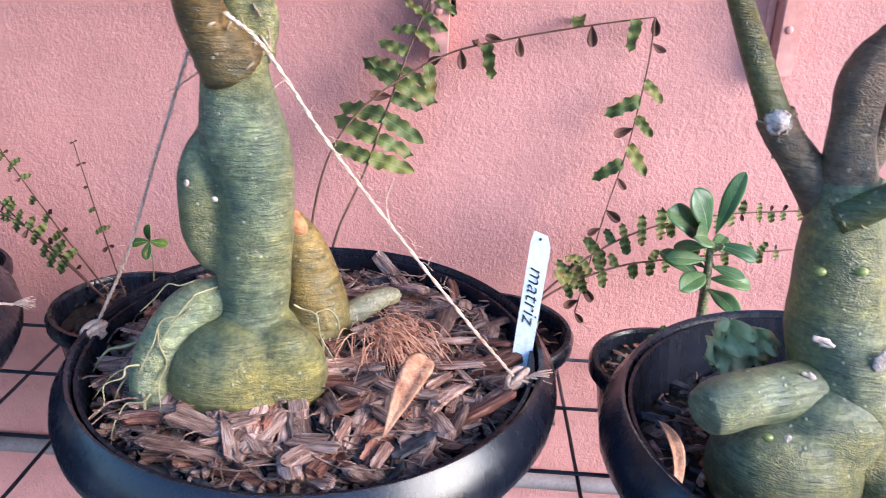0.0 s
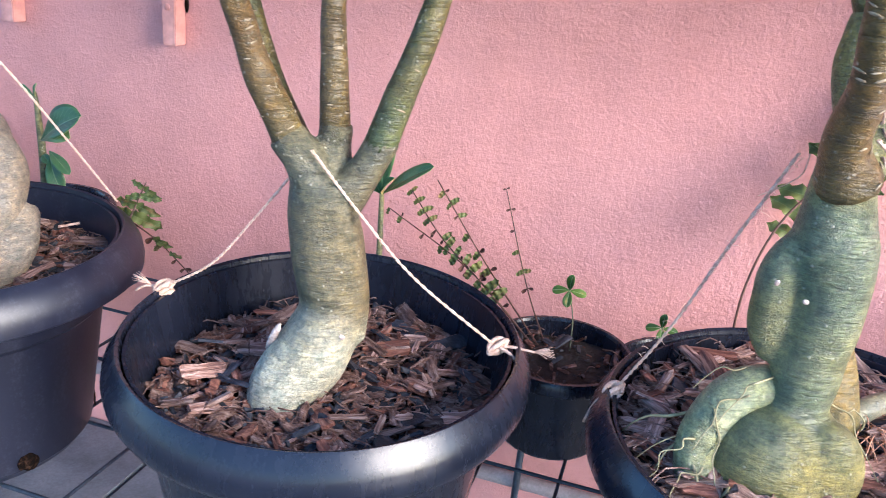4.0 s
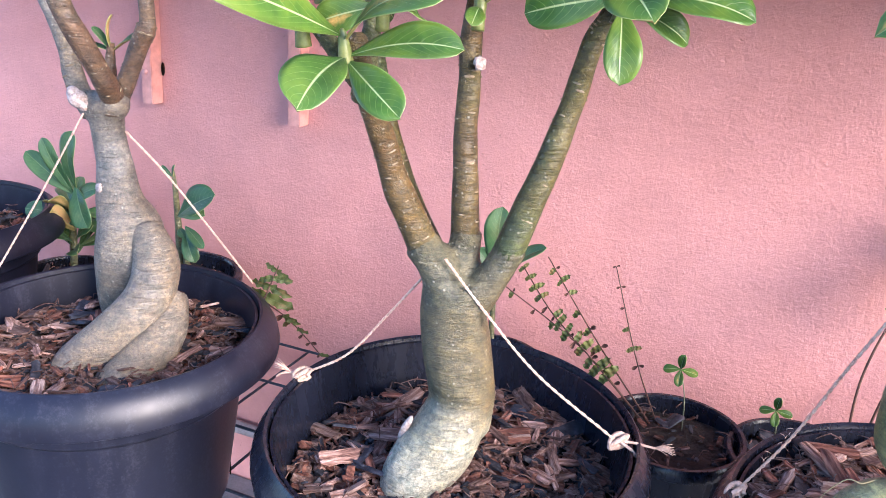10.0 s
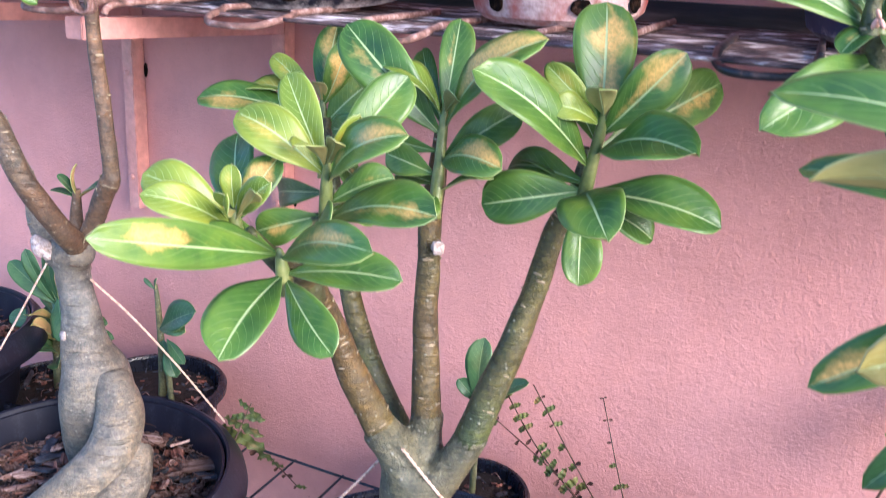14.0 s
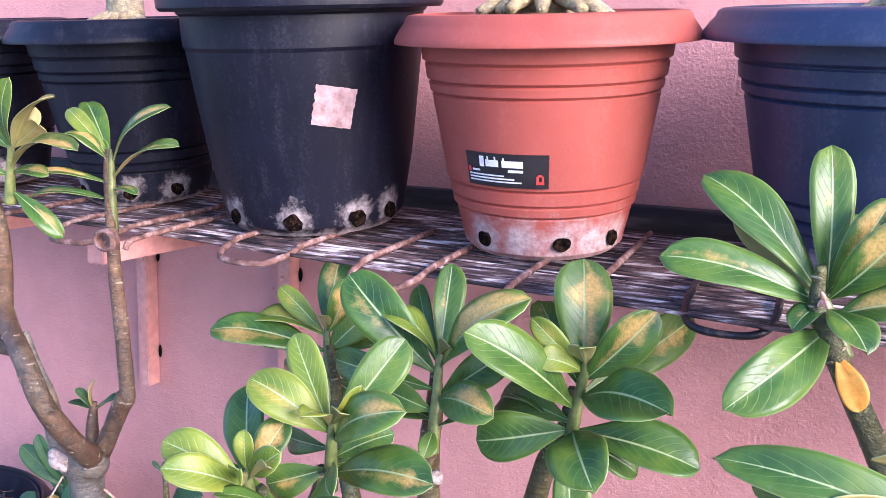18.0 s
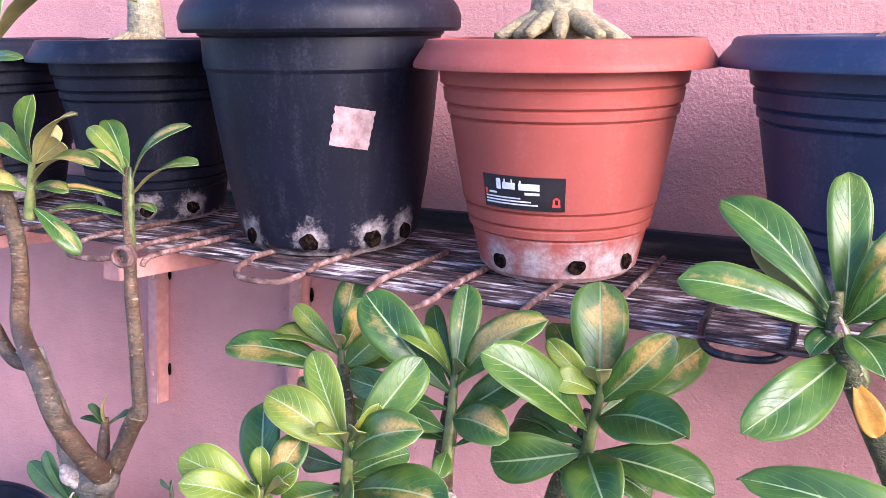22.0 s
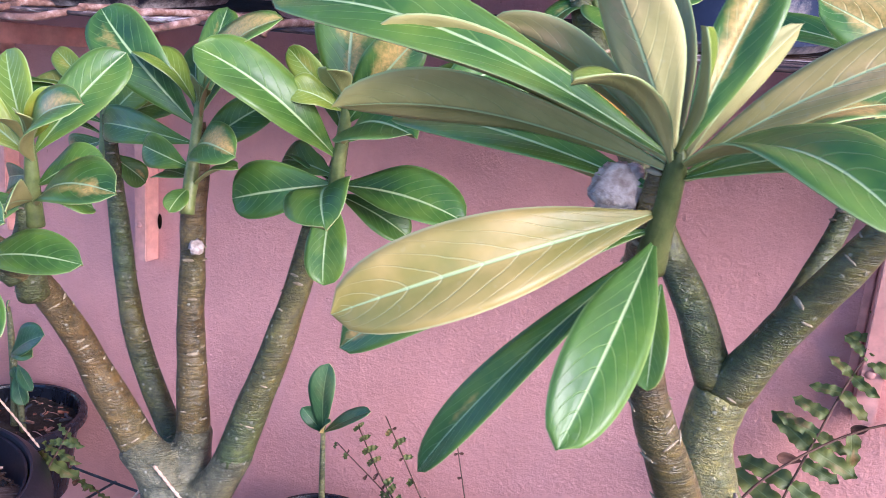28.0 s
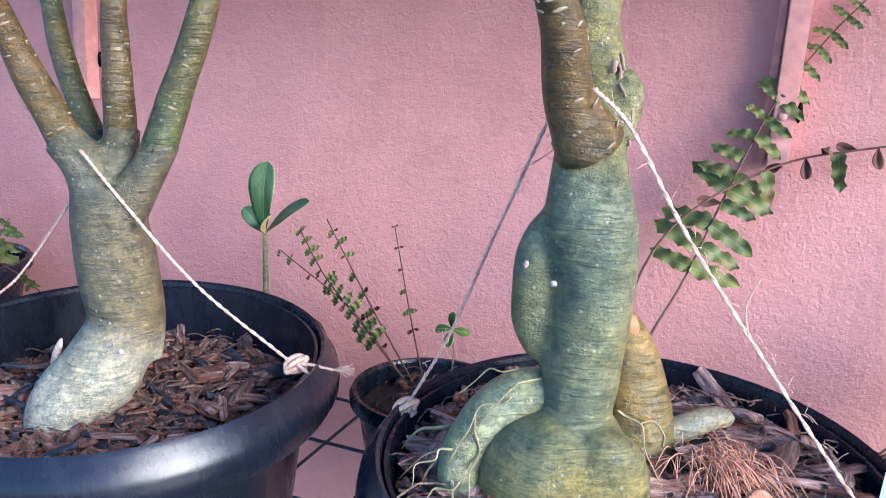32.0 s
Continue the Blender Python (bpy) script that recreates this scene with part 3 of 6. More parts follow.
def wire_rack():
    rack = thing("wire_rack", (0, 0, RACK), "low dark coated wire mesh rack under the plant pots", "rack")
    for y in (-0.03, -0.168, -0.312, -0.455, -0.60, -0.74):
        bm = bmesh.new()
        tube(bm, [(-2.0, y, -0.003, 0.0026), (0.0, y, -0.004, 0.0026), (1.3, y, -0.003, 0.0026)], 8, 3)
        part("long_wire", bm, WIRE, rack)
    for k in range(32):
        x = -1.96 + 0.104 * k
        bm = bmesh.new()
        tube(bm, [(x, -0.02, -0.008, 0.0024), (x + 0.004, -0.4, -0.009, 0.0024), (x, -0.75, -0.008, 0.0024)], 8, 2)
        part("cross_wire", bm, WIRE, rack)
    for x in (-1.9, -0.28, 1.25):
        for y in (-0.04, -0.72):
            bm = bmesh.new()
            tube(bm, [(x, y, -0.004, 0.006), (x, y, -RACK, 0.006)], 10, 1)
            part("leg", bm, WIRE, rack)


wire_rack()


def bracket(x, top=1.15, bottom=0.785, reach=0.40):
    b = thing("shelf_bracket", (x, 0, bottom), "salmon painted angle iron shelf bracket screwed to the wall", "bracket", "shelf brackets")
    bm = bmesh.new()
    box(bm, (0.025, 0.030, top - bottom), Matrix.Translation((0.0, -0.0153, (top - bottom) / 2)), 0.0015)
    part("upright", bm, PAINTED, b, smooth=False)
    bm = bmesh.new()
    box(bm, (0.009, 0.0036, top - bottom - 0.004), Matrix.Translation((-0.0190, -0.0021, (top - bottom) / 2)), 0.001)
    part("flange", bm, PAINTED, b, smooth=False)
    bm = bmesh.new()
    box(bm, (0.028, reach, 0.026), Matrix.Translation((0, -0.032 - reach / 2, top - bottom - 0.010)), 0.0015)
    part("arm", bm, PAINTED, b, smooth=False)
    for z in (0.06, 0.25):
        bm = bmesh.new()
        bmesh.ops.create_uvsphere(bm, u_segments=12, v_segments=8, radius=0.0055, matrix=pose(-0.002, -0.0305, z) @ Matrix.Diagonal((1, 0.5, 1, 1)))
        part("screw", bm, PAINTED, b)
        # near-black lump stands for the dark gap beside the fixing
        bm = bmesh.new()
        blob(bm, (0.0165, -0.003, z + 0.005), (0.0035, 0.003, 0.013))
        part("wall_plug", bm, HOLE_SHADE, b, "dark gap at the fixing hole")
    return b


for x in (-1.279, -0.953, 0.133, 0.580):
    bracket(x, reach=0.40 if x < 0 else 0.30)


def shelf():
    """Old close-wired steel shelf: rods from wall to front bent into hairpins, fine wires along them."""
    s = thing("plant_shelf", (0, 0, SHELF + 0.014), "rusty worn wire shelf with looped front ends over wall brackets", "shelf")
    rnd = random.Random(5)
    skew = 0.065
    for y0, n in ((-0.100, 26), (-0.338, 12)):
        for k in range(n):
            y = y0 - 0.0088 * k
            bm = bmesh.new()
            tube(bm, [(x, y - skew * (max(-1.0, min(0.0, x)) + 0.5) + rnd.uniform(-0.0008, 0.0008), -0.0028 + rnd.uniform(-0.0009, 0.0009), 0.0021) for x in (-1.9, -1.0, -0.75, -0.5, -0.25, 0.0, 1.2)], 7, 3)
            part("wire", bm, OLD_WIRE, s)
    for x, a, b in ((-1.23, -0.12, -0.476), (-1.13, -0.20, -0.480), (-0.86, -0.16, -0.474), (-0.388, -0.30, -0.478), (-0.316, -0.13, -0.400), (-0.02, -0.14, -0.476), (0.09, -0.20, -0.478), (0.2, -0.14, -0.474), (0.33, -0.18, -0.474)):
        bm = bmesh.new()
        tube(bm, [(x - 0.002, a, 0.0022, 0.0034), (x, (a + b) / 2, 0.0034, 0.0036), (x, b + 0.03, 0.0022, 0.0036), (x + 0.001, b + 0.006, -0.001, 0.0037), (x + 0.001, b, -0.008, 0.0034)], 10, 5, 0.14)
        part("cross_rod", bm, RUST, s)
    for x0, x1, front, dip, back, mat in ((-0.752, -0.662, -0.458, 0.009, -0.30, RUST), (-0.564, -0.486, -0.482, 0.009, -0.25, RUST), (-0.228, -0.151, -0.474, 0.009, -0.28, WORN_COAT), (-1.01, -0.915, -0.470, 0.009, -0.25, RUST)):
        c = (x1 - x0) * 0.16
        bm = bmesh.new()
        tube(bm, [(x0 - 0.003, back, 0.0024, 0.0034), (x0, -0.40, 0.0030, 0.0036), (x0, front + 0.05, 0.0012, 0.0036), (x0 + c * 0.25, front + 0.022, -0.5 * dip, 0.0036), (x0 + c * 1.2, front + 0.005, -dip, 0.0036), ((x0 + x1) / 2, front, -1.1 * dip, 0.0036),
                  (x1 - c * 1.2, front + 0.006, -dip, 0.0036), (x1 - c * 0.25, front + 0.024, -0.5 * dip, 0.0036), (x1, front + 0.055, 0.0012, 0.0037), (x1, -0.40, 0.0030, 0.0036), (x1 - 0.002, back + 0.03, 0.0024, 0.0034)], 10, 6, 0.14)
        part("hairpin_rod", bm, mat, s)
    bm = bmesh.new()
    for k in range(3):
        tube(bm, [(-0.875 + 0.014 * math.cos(a), -0.482 - 0.004 * k, 0.004 + 0.011 * math.sin(a), 0.0024) for a in np.linspace(0, 6.6, 9)], 8, 3)
    part("coil", bm, RUST, s, "orange rusted wire coil")
    bm = bmesh.new()
    box(bm, (3.1, 0.030, 0.040), Matrix.Translation((-0.35, -0.028, 0.000)), 0.002)
    part("back_batten", bm, WOOD, s, "dark weathered wooden batten along the wall")
    s.rotation_euler = (radians(SAG), 0, 0)
    return s


shelf()

# ---- pots ----
def pot_profile(kind, R, H):
    if kind == "bowl":
        body = [(0.0, 0.0), (R * 0.70, 0.0), (R * 0.735, 0.008), (R * 0.80, H * 0.45), (R * 0.835, H * 0.70), (R * 0.86, H * 0.79), (R * 0.875, H * 0.83), (R * 0.90, H - 0.006),
                (R * 0.885, H - 0.006), (R * 0.86, H * 0.8), (R * 0.78, H * 0.45)]
        rim = [(R * 0.905, H - 0.012), (R * 0.915, H - 0.002), (R * 0.93, H), (R * 0.945, H - 0.004), (R * 0.965, H - 0.012), (R * 0.99, H - 0.020), (R, H - 0.031),
               (R * 0.995, H - 0.042), (R * 0.97, H - 0.052), (R * 0.935, H - 0.057), (R * 0.925, H - 0.052), (R * 0.89, H - 0.05)]
    elif kind == "deep":
        body = [(0.0, 0.0), (R * 0.62, 0.0), (R * 0.655, 0.01), (R * 0.72, H * 0.4), (R * 0.765, H * 0.66), (R * 0.80, H * 0.69), (R * 0.83, H * 0.83), (R * 0.85, H * 0.86), (R * 0.87, H - 0.006),
                (R * 0.855, H - 0.006), (R * 0.80, H * 0.7)]
        rim = [(R * 0.875, H - 0.012), (R * 0.885, H - 0.001), (R * 0.90, H), (R * 0.92, H - 0.003), (R * 0.955, H - 0.010), (R * 0.99, H - 0.024), (R, H - 0.037),
               (R * 0.995, H - 0.046), (R * 0.975, H - 0.049), (R * 0.96, H - 0.046), (R * 0.86, H - 0.04)]
    elif kind == "flared":
        body = [(0.0, 0.0), (R * 0.50, 0.0), (R * 0.545, 0.007), (R * 0.600, H * 0.185), (R * 0.593, H * 0.192), (R * 0.622, H * 0.205), (R * 0.630, H * 0.235), (R * 0.617, H * 0.242), (R * 0.640, H * 0.255), (R * 0.648, H * 0.300), (R * 0.635, H * 0.307), (R * 0.662, H * 0.32), (R * 0.755, H * 0.675), (R * 0.742, H * 0.683), (R * 0.770, H * 0.695),
                (R * 0.776, H * 0.725), (R * 0.763, H * 0.733), (R * 0.790, H * 0.745), (R * 0.800, H * 0.80), (R * 0.788, H * 0.808), (R * 0.818, H * 0.822), (R * 0.835, H - 0.02), (R * 0.84, H - 0.006), (R * 0.82, H - 0.006), (R * 0.78, H * 0.75)]
        rim = [(R * 0.83, H - 0.012), (R * 0.84, H - 0.001), (R * 0.85, H + 0.001), (R * 0.90, H), (R * 0.92, H - 0.003), (R * 0.93, H - 0.008), (R * 0.955, H - 0.013), (R * 0.99, H - 0.022), (R, H - 0.026), (R * 0.998, H - 0.029), (R * 0.985, H - 0.029), (R * 0.92, H - 0.016), (R * 0.83, H - 0.016)]
    elif kind == "barrel":
        body = [(0.0, 0.0), (R * 0.60, 0.0), (R * 0.66, 0.012), (R * 0.74, H * 0.28), (R * 0.80, H * 0.55), (R * 0.835, H * 0.72), (R * 0.85, H * 0.735), (R * 0.852, H * 0.85), (R * 0.875, H * 0.86), (R * 0.89, H - 0.006),
                (R * 0.87, H - 0.006), (R * 0.82, H * 0.75)]
        rim = [(R * 0.885, H - 0.01), (R * 0.895, H), (R * 0.93, H), (R * 0.975, H - 0.010), (R, H - 0.022), (R * 0.995, H - 0.036), (R * 0.975, H - 0.040), (R * 0.88, H - 0.032)]
    else:
        body = [(0.0, 0.0), (R * 0.70, 0.0), (R * 0.725, 0.004), (R * 0.90, H * 0.86), (R * 0.915, H - 0.004), (R * 0.89, H - 0.004), (R * 0.84, H * 0.6)]
        rim = [(R * 0.90, H - 0.004), (R * 0.915, H), (R * 0.965, H), (R, H - 0.006), (R * 0.995, H - 0.017), (R * 0.96, H - 0.020), (R * 0.90, H - 0.016)]
    return body, rim


def plant_pot(kind, at, R, H, mat, label, group, tilt=0.0, lean=0.0, holes=(), hole_size=0.013):
    p = thing("plant_pot", at, label, "plant pot", group)
    p.rotation_euler = (radians(tilt), radians(lean), 0)
    body, rim = pot_profile(kind, R, H)
    bm = bmesh.new()
    lathe(bm, body, 80, 0.004)
    bmesh.ops.recalc_face_normals(bm, faces=bm.faces)
    part("pot_body", bm, mat, p, crisp=22)
    bm = bmesh.new()
    lathe(bm, rim, 96, 0.004)
    bmesh.ops.recalc_face_normals(bm, faces=bm.faces)
    part("rim", bm, mat, p, crisp=34)
    r0 = body[2][0]
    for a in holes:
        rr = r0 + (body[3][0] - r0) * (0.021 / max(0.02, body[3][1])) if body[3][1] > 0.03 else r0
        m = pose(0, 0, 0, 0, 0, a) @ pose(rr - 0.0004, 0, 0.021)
        # no opening is cut: a near-black lump paints the shade inside the hole
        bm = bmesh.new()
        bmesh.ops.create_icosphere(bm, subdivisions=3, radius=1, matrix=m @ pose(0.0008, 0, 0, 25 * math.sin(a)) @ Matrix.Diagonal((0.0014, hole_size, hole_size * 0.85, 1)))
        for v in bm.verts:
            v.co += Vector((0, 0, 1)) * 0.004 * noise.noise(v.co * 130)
        part("drain_hole", bm, HOLE_SHADE, p, "drain hole, its inner shade painted near-black")
    return p


def chip(bm, m, size, mat, rnd):
    """One flat torn bark chip with ragged ends and a stepped upper side."""
    L, W, T = size
    rings = []
    bend, step = rnd.uniform(-0.25, 0.25) * T, rnd.uniform(0.4, 1.0)
    for s in (-0.5, -0.40, -0.15, 0.12, 0.38, 0.5):
        k = rnd.uniform(0.45, 0.85) if abs(s) > 0.45 else rnd.uniform(0.86, 1.1)
        oz = bend * (4 * s * s)
        rings.append([bm.verts.new(m @ Vector((s * L + rnd.uniform(-0.07, 0.07) * L, a * W * k * 0.5 * rnd.uniform(0.85, 1.1), b * T * 0.5 * rnd.uniform(0.75, 1.2) + oz))) for a, b in ((-1, -0.8), (0.1, -1), (1, -0.8), (0.95, 0.5 * step), (-0.1, 1.1), (-0.96, 0.8))])
    for a, b in zip(rings, rings[1:]):
        for k in range(6):
            f = bm.faces.new((a[k], a[(k + 1) % 6], b[(k + 1) % 6], b[k]))
            f.material_index = mat
    for f in (bm.faces.new(rings[0][::-1]), bm.faces.new(rings[-1])):
        f.material_index = mat


def soil_and_mulch(at, R, seed, count, big, reds, darks, tilt=0.0, label="loose bark chip mulch over dark soil", heap=0.012, size=1.0, clear=(9, 9, 0)):
    rnd = random.Random(seed)
    pale, thin = (CHIP_PALE, 0.62) if size > 1 else (CHIP, 1.0)
    th = thing("bark_mulch", at, label, "mulch", "mulch in the pots", "stuff")
    th.rotation_euler = (radians(tilt), 0, 0)

    def height(x, y):
        d = min(1.0, math.hypot(x, y) / R)
        return heap * (1 - d * d) + 0.006 * noise.noise((x * 22 + seed, y * 22, 0.3))

    bm = bmesh.new()
    rings = [[bm.verts.new((0, 0, height(0, 0)))]]
    for i in range(1, 9):
        r = R * i / 8
        rings.append([bm.verts.new((r * math.cos(a), r * math.sin(a), height(r * math.cos(a), r * math.sin(a)))) for a in np.linspace(0, 2 * math.pi, 48, endpoint=False)])
    for k in range(48):
        bm.faces.new((rings[0][0], rings[1][k], rings[1][(k + 1) % 48]))
    for a, b in zip(rings[1:], rings[2:]):
        for k in range(48):
            bm.faces.new((a[k], b[k], b[(k + 1) % 48], a[(k + 1) % 48]))
    part("soil", bm, SOIL, th)
    bm = bmesh.new()
    for k in range(count):
        r, a = R * 0.96 * math.sqrt(rnd.random()), rnd.uniform(0, 6.283)
        x, y = r * math.cos(a), r * math.sin(a)
        L = rnd.choice((0.006, 0.009, 0.013, 0.018, 0.024)) * rnd.uniform(0.7, 1.3) * size
        m = pose(x, y, height(x, y) + rnd.uniform(0.0, 0.010), rnd.uniform(-35, 35), rnd.uniform(-28, 28), rnd.uniform(0, 360))
        q = rnd.random()
        chip(bm, m, (L, L * rnd.uniform(0.16, 0.5) * thin, L * rnd.uniform(0.12, 0.32) * thin), 2 if q < darks else 1 if q < darks + reds else 0, rnd)
    for k in range(count // 9):
        r, a = R * 0.93 * math.sqrt(rnd.random()), rnd.uniform(0, 6.283)
        x, y, w, L = r * math.cos(a), r * math.sin(a), rnd.uniform(0, 6.283), rnd.uniform(0.012, 0.045) * size
        z = height(x, y) + rnd.uniform(0.010, 0.022)
        tube(bm, [(x, y, z, 0.0007), (x + 0.5 * L * math.cos(w), y + 0.5 * L * math.sin(w), z + rnd.uniform(-0.003, 0.005), 0.0008), (x + L * math.cos(w + 0.3), y + L * math.sin(w + 0.3), z - rnd.uniform(0, 0.008), 0.0005)], 4, 2, 0)
    tagged(part("chip_litter", bm, [pale, CHIP_RED, CHIP_DARK], th, smooth=False), kind="stuff")
    for k in range(big):
        r, a = R * 0.9 * math.sqrt(rnd.random()), rnd.uniform(0, 6.283)
        x, y = r * math.cos(a), r * math.sin(a)
        if math.hypot(x - clear[0], y - clear[1]) < clear[2]:
            continue
        L = (rnd.uniform(0.014, 0.034) if k % 4 else rnd.uniform(0.034, 0.060)) * size
        bm = bmesh.new()
        chip(bm, Matrix(), (L, min(0.018, L * rnd.uniform(0.16, 0.48)), min(0.006, L * rnd.uniform(0.06, 0.17))), 0, rnd)
        q = rnd.random()
        ob = part("bark_chip", bm, CHIP_DARK if q < darks * 0.6 else CHIP_RED if q < darks * 0.6 + reds else CHIP_PALE if k % 3 == 0 else pale if k % 5 < 3 else CHIP, th, smooth=False)
        ob.matrix_local = pose(x, y, height(x, y) + 0.010 + rnd.uniform(0, 0.010), rnd.uniform(-28, 28), rnd.uniform(-18, 18), rnd.uniform(0, 360))
    return th


RIMS = "large pots along the wall"
TILT = 3.5
plant_pot("bowl", (-0.430, -0.505, RACK + 0.011), 0.214, 0.232, BLACK, "wide shallow black plastic pot with rounded glossy lip", RIMS, TILT)
plant_pot("bowl", (0.057, -0.470, RACK + 0.011), 0.216, 0.226, BLACK, "wide black plastic pot with twine tied at its rounded lip", RIMS, TILT)
plant_pot("bowl", (0.512, -0.540, RACK + 0.008), 0.208, 0.222, BLACK, "black plastic pot with thick rounded lip", RIMS, 2.5)
plant_pot("deep", (-0.892, -0.535, RACK + 0.005), 0.212, 0.262, DUSTY, "deep dusty black plastic pot with flanged lip", RIMS, 1.5, 0, (-20, 40, 250))
plant_pot("deep", (-1.462, -0.360, RACK + 0.005), 0.212, 0.262, DUSTY, "deep dusty black plastic pot at the end of the rack", RIMS, 1.0)
soil_and_mulch((-0.430, -0.505, RACK + 0.168), 0.180, 3, 2400, 190, 0.20, 0.22, TILT, "red-brown bark chips and charcoal over potting soil", clear=(-0.022, -0.085, 0.05))
soil_and_mulch((0.057, -0.470, RACK + 0.203), 0.190, 4, 3600, 300, 0.20, 0.10, TILT, "coarse pale pinkish brown bark splinters", size=1.25)
soil_and_mulch((0.512, -0.540, RACK + 0.165), 0.175, 5, 700, 22, 0.2, 0.5, 2.5, "dark bark bits and soil round a swollen trunk")
soil_and_mulch((-0.892, -0.535, RACK + 0.208), 0.180, 6, 2000, 150, 0.24, 0.24, 1.5, "rust brown bark chips and charcoal pieces")
soil_and_mulch((-1.462, -0.360, RACK + 0.205), 0.175, 7, 500, 20, 0.3, 0.3, 1.0, "brown bark chips in a deep pot")

SMALL = "small nursery pots behind the large ones"
for x, y, R, H, tall in ((-0.225, -0.205, 0.100, 0.130, 0), (-0.060, -0.180, 0.098, 0.125, 0), (0.222, -0.215, 0.100, 0.135, 0), (0.428, -0.270, 0.092, 0.128, 1), (-1.135, -0.150, 0.128, 0.150, 1), (-1.315, -0.215, 0.092, 0.135, 0)):
    plant_pot("small", (x, y, RACK), R, H, BLACK, "small black nursery pot with rolled lip standing by the wall", SMALL, 1.0 if tall else 2.0)
    soil_and_mulch((x, y, RACK + H - 0.024), R * 0.86, int(1000 + x * 100), 90, 4, 0.25, 0.55, 1.0, "dark soil with a few bark crumbs in a nursery pot", 0.004, 0.75)

UP = "large pots on the upper shelf"
plant_pot("flared", (-0.416, -0.268, SHELF + 0.010), 0.165, 0.255, LIME_TERRA, "terracotta coloured plastic pot with wide lip and black label", UP, LEAN, 0, (-114, -60, -20, 150), 0.0100)
plant_pot("barrel", (-0.735, -0.258, SHELF + 0.010), 0.175, 0.305, TALL_BLACK, "tall dusty black plastic pot with torn paper sticker", UP, LEAN, 0, (-112, -70, -32, -6, 150), 0.0120)
plant_pot("flared", (-1.075, -0.212, SHELF + 0.010), 0.168, 0.262, LIME_BLACK, "black plastic pot with white crust round its drain holes", UP, LEAN, 0, (-114, -60, -20), 0.0105)
plant_pot("flared", (-0.068, -0.225, SHELF + 0.010), 0.190, 0.262, BLUE_BLACK, "blue-black plastic pot with ringed collar", UP, LEAN, 0, (-114, -60, -20), 0.0105)
plant_pot("flared", (-1.43, -0.22, SHELF + 0.010), 0.176, 0.262, LIME_BLACK, "black plastic pot at the shelf's end", UP, LEAN, 0, (-110, -60), 0.0105)
plant_pot("flared", (0.335, -0.225, SHELF + 0.010), 0.182, 0.262, LIME_BLACK, "black plastic pot further along the shelf", UP, LEAN, 0, (-130, -90, -50), 0.0105)
for x, y, h in ((-0.424, -0.272, 0.232), (-0.742, -0.262, 0.27), (-1.085, -0.215, 0.238), (-0.045, -0.225, 0.238), (-1.43, -0.22, 0.235), (0.335, -0.225, 0.235)):
    soil_and_mulch((x, y - 0.13 * h, SHELF + h + 0.004), 0.140, int(900 + x * 100), 60, 4, 0.2, 0.4, LEAN, "dark soil with scattered bark in a shelf pot", 0.004)


# ---- leaves and stems ----
def leaf_mesh(L, W, arch, fold, curl, rnd, mats, thick=0.0011):
    """A fleshy paddle leaf along +y, its upper side to +z: narrow foot, broad rounded end with a small point, wavy edge."""
    n, c = 18, 4
    top, bot = [], []
    bm = bmesh.new()
    ph, wave = rnd.uniform(0, 6.28), rnd.uniform(0.02, 0.07)
    peak = rnd.uniform(0.62, 0.70)
    skew = rnd.uniform(-0.12, 0.12)
    twist = rnd.uniform(-0.30, 0.30)
    for i in range(n + 1):
        q = i / n
        s = q + 0.10 * math.sin(math.pi * q) * q
        s = min(1.0, s)
        if s < peak:
            w = 0.075 + 0.925 * math.sin(0.5 * math.pi * s / peak) ** 1.12
        else:
            w = max(0.0, 1 - ((s - peak) / (1 - peak)) ** 2.3) ** 0.52
        w = max(w, 0.018) * W * 0.5
        rowt, rowb = [], []
        for j in range(-c, c + 1):
            u = j / c
            x = u * w * (1 + skew * u)
            lift = fold * abs(x) * (1 - 0.45 * abs(u))
            z = arch * L * 4 * s * (1 - s) * (0.65 + 0.5 * s) + lift - curl * L * max(0.0, s - 0.45) ** 2 + wave * W * math.sin(8 * s + ph + 1.6 * u) * abs(u) * min(1.0, 2 * s) + twist * x * s
            rowt.append(bm.verts.new((x, L * s, z)))
            rowb.append(bm.verts.new((x * 0.995, L * s, z - thick * (1.0 + 0.9 * (abs(j) == 0) if abs(j) < c else 0.5))))
        top.append(rowt)
        bot.append(rowb)
    uv = bm.loops.layers.uv.new("UVMap")

    def quad(vs, ij, mat):
        f = bm.faces.new(vs)
        f.material_index = mat
        for lo, (i, j) in zip(f.loops, ij):
            lo[uv].uv = (j / (2 * c), i / n)

    for i in range(n):
        for j in range(2 * c):
            ij = [(i, j), (i, j + 1), (i + 1, j + 1), (i + 1, j)]
            quad([top[a][b] for a, b in ij], ij, 0)
            quad([bot[a][b] for a, b in ij[::-1]], ij[::-1], 1)
        for j in (0, 2 * c):
            vs = [top[i][j], top[i + 1][j], bot[i + 1][j], bot[i][j]]
            ij = [(i, j), (i + 1, j), (i + 1, j), (i, j)]
            quad(vs if j == 0 else vs[::-1], ij if j == 0 else ij[::-1], 1)
    return mesh_of("leaf", bm, mats)


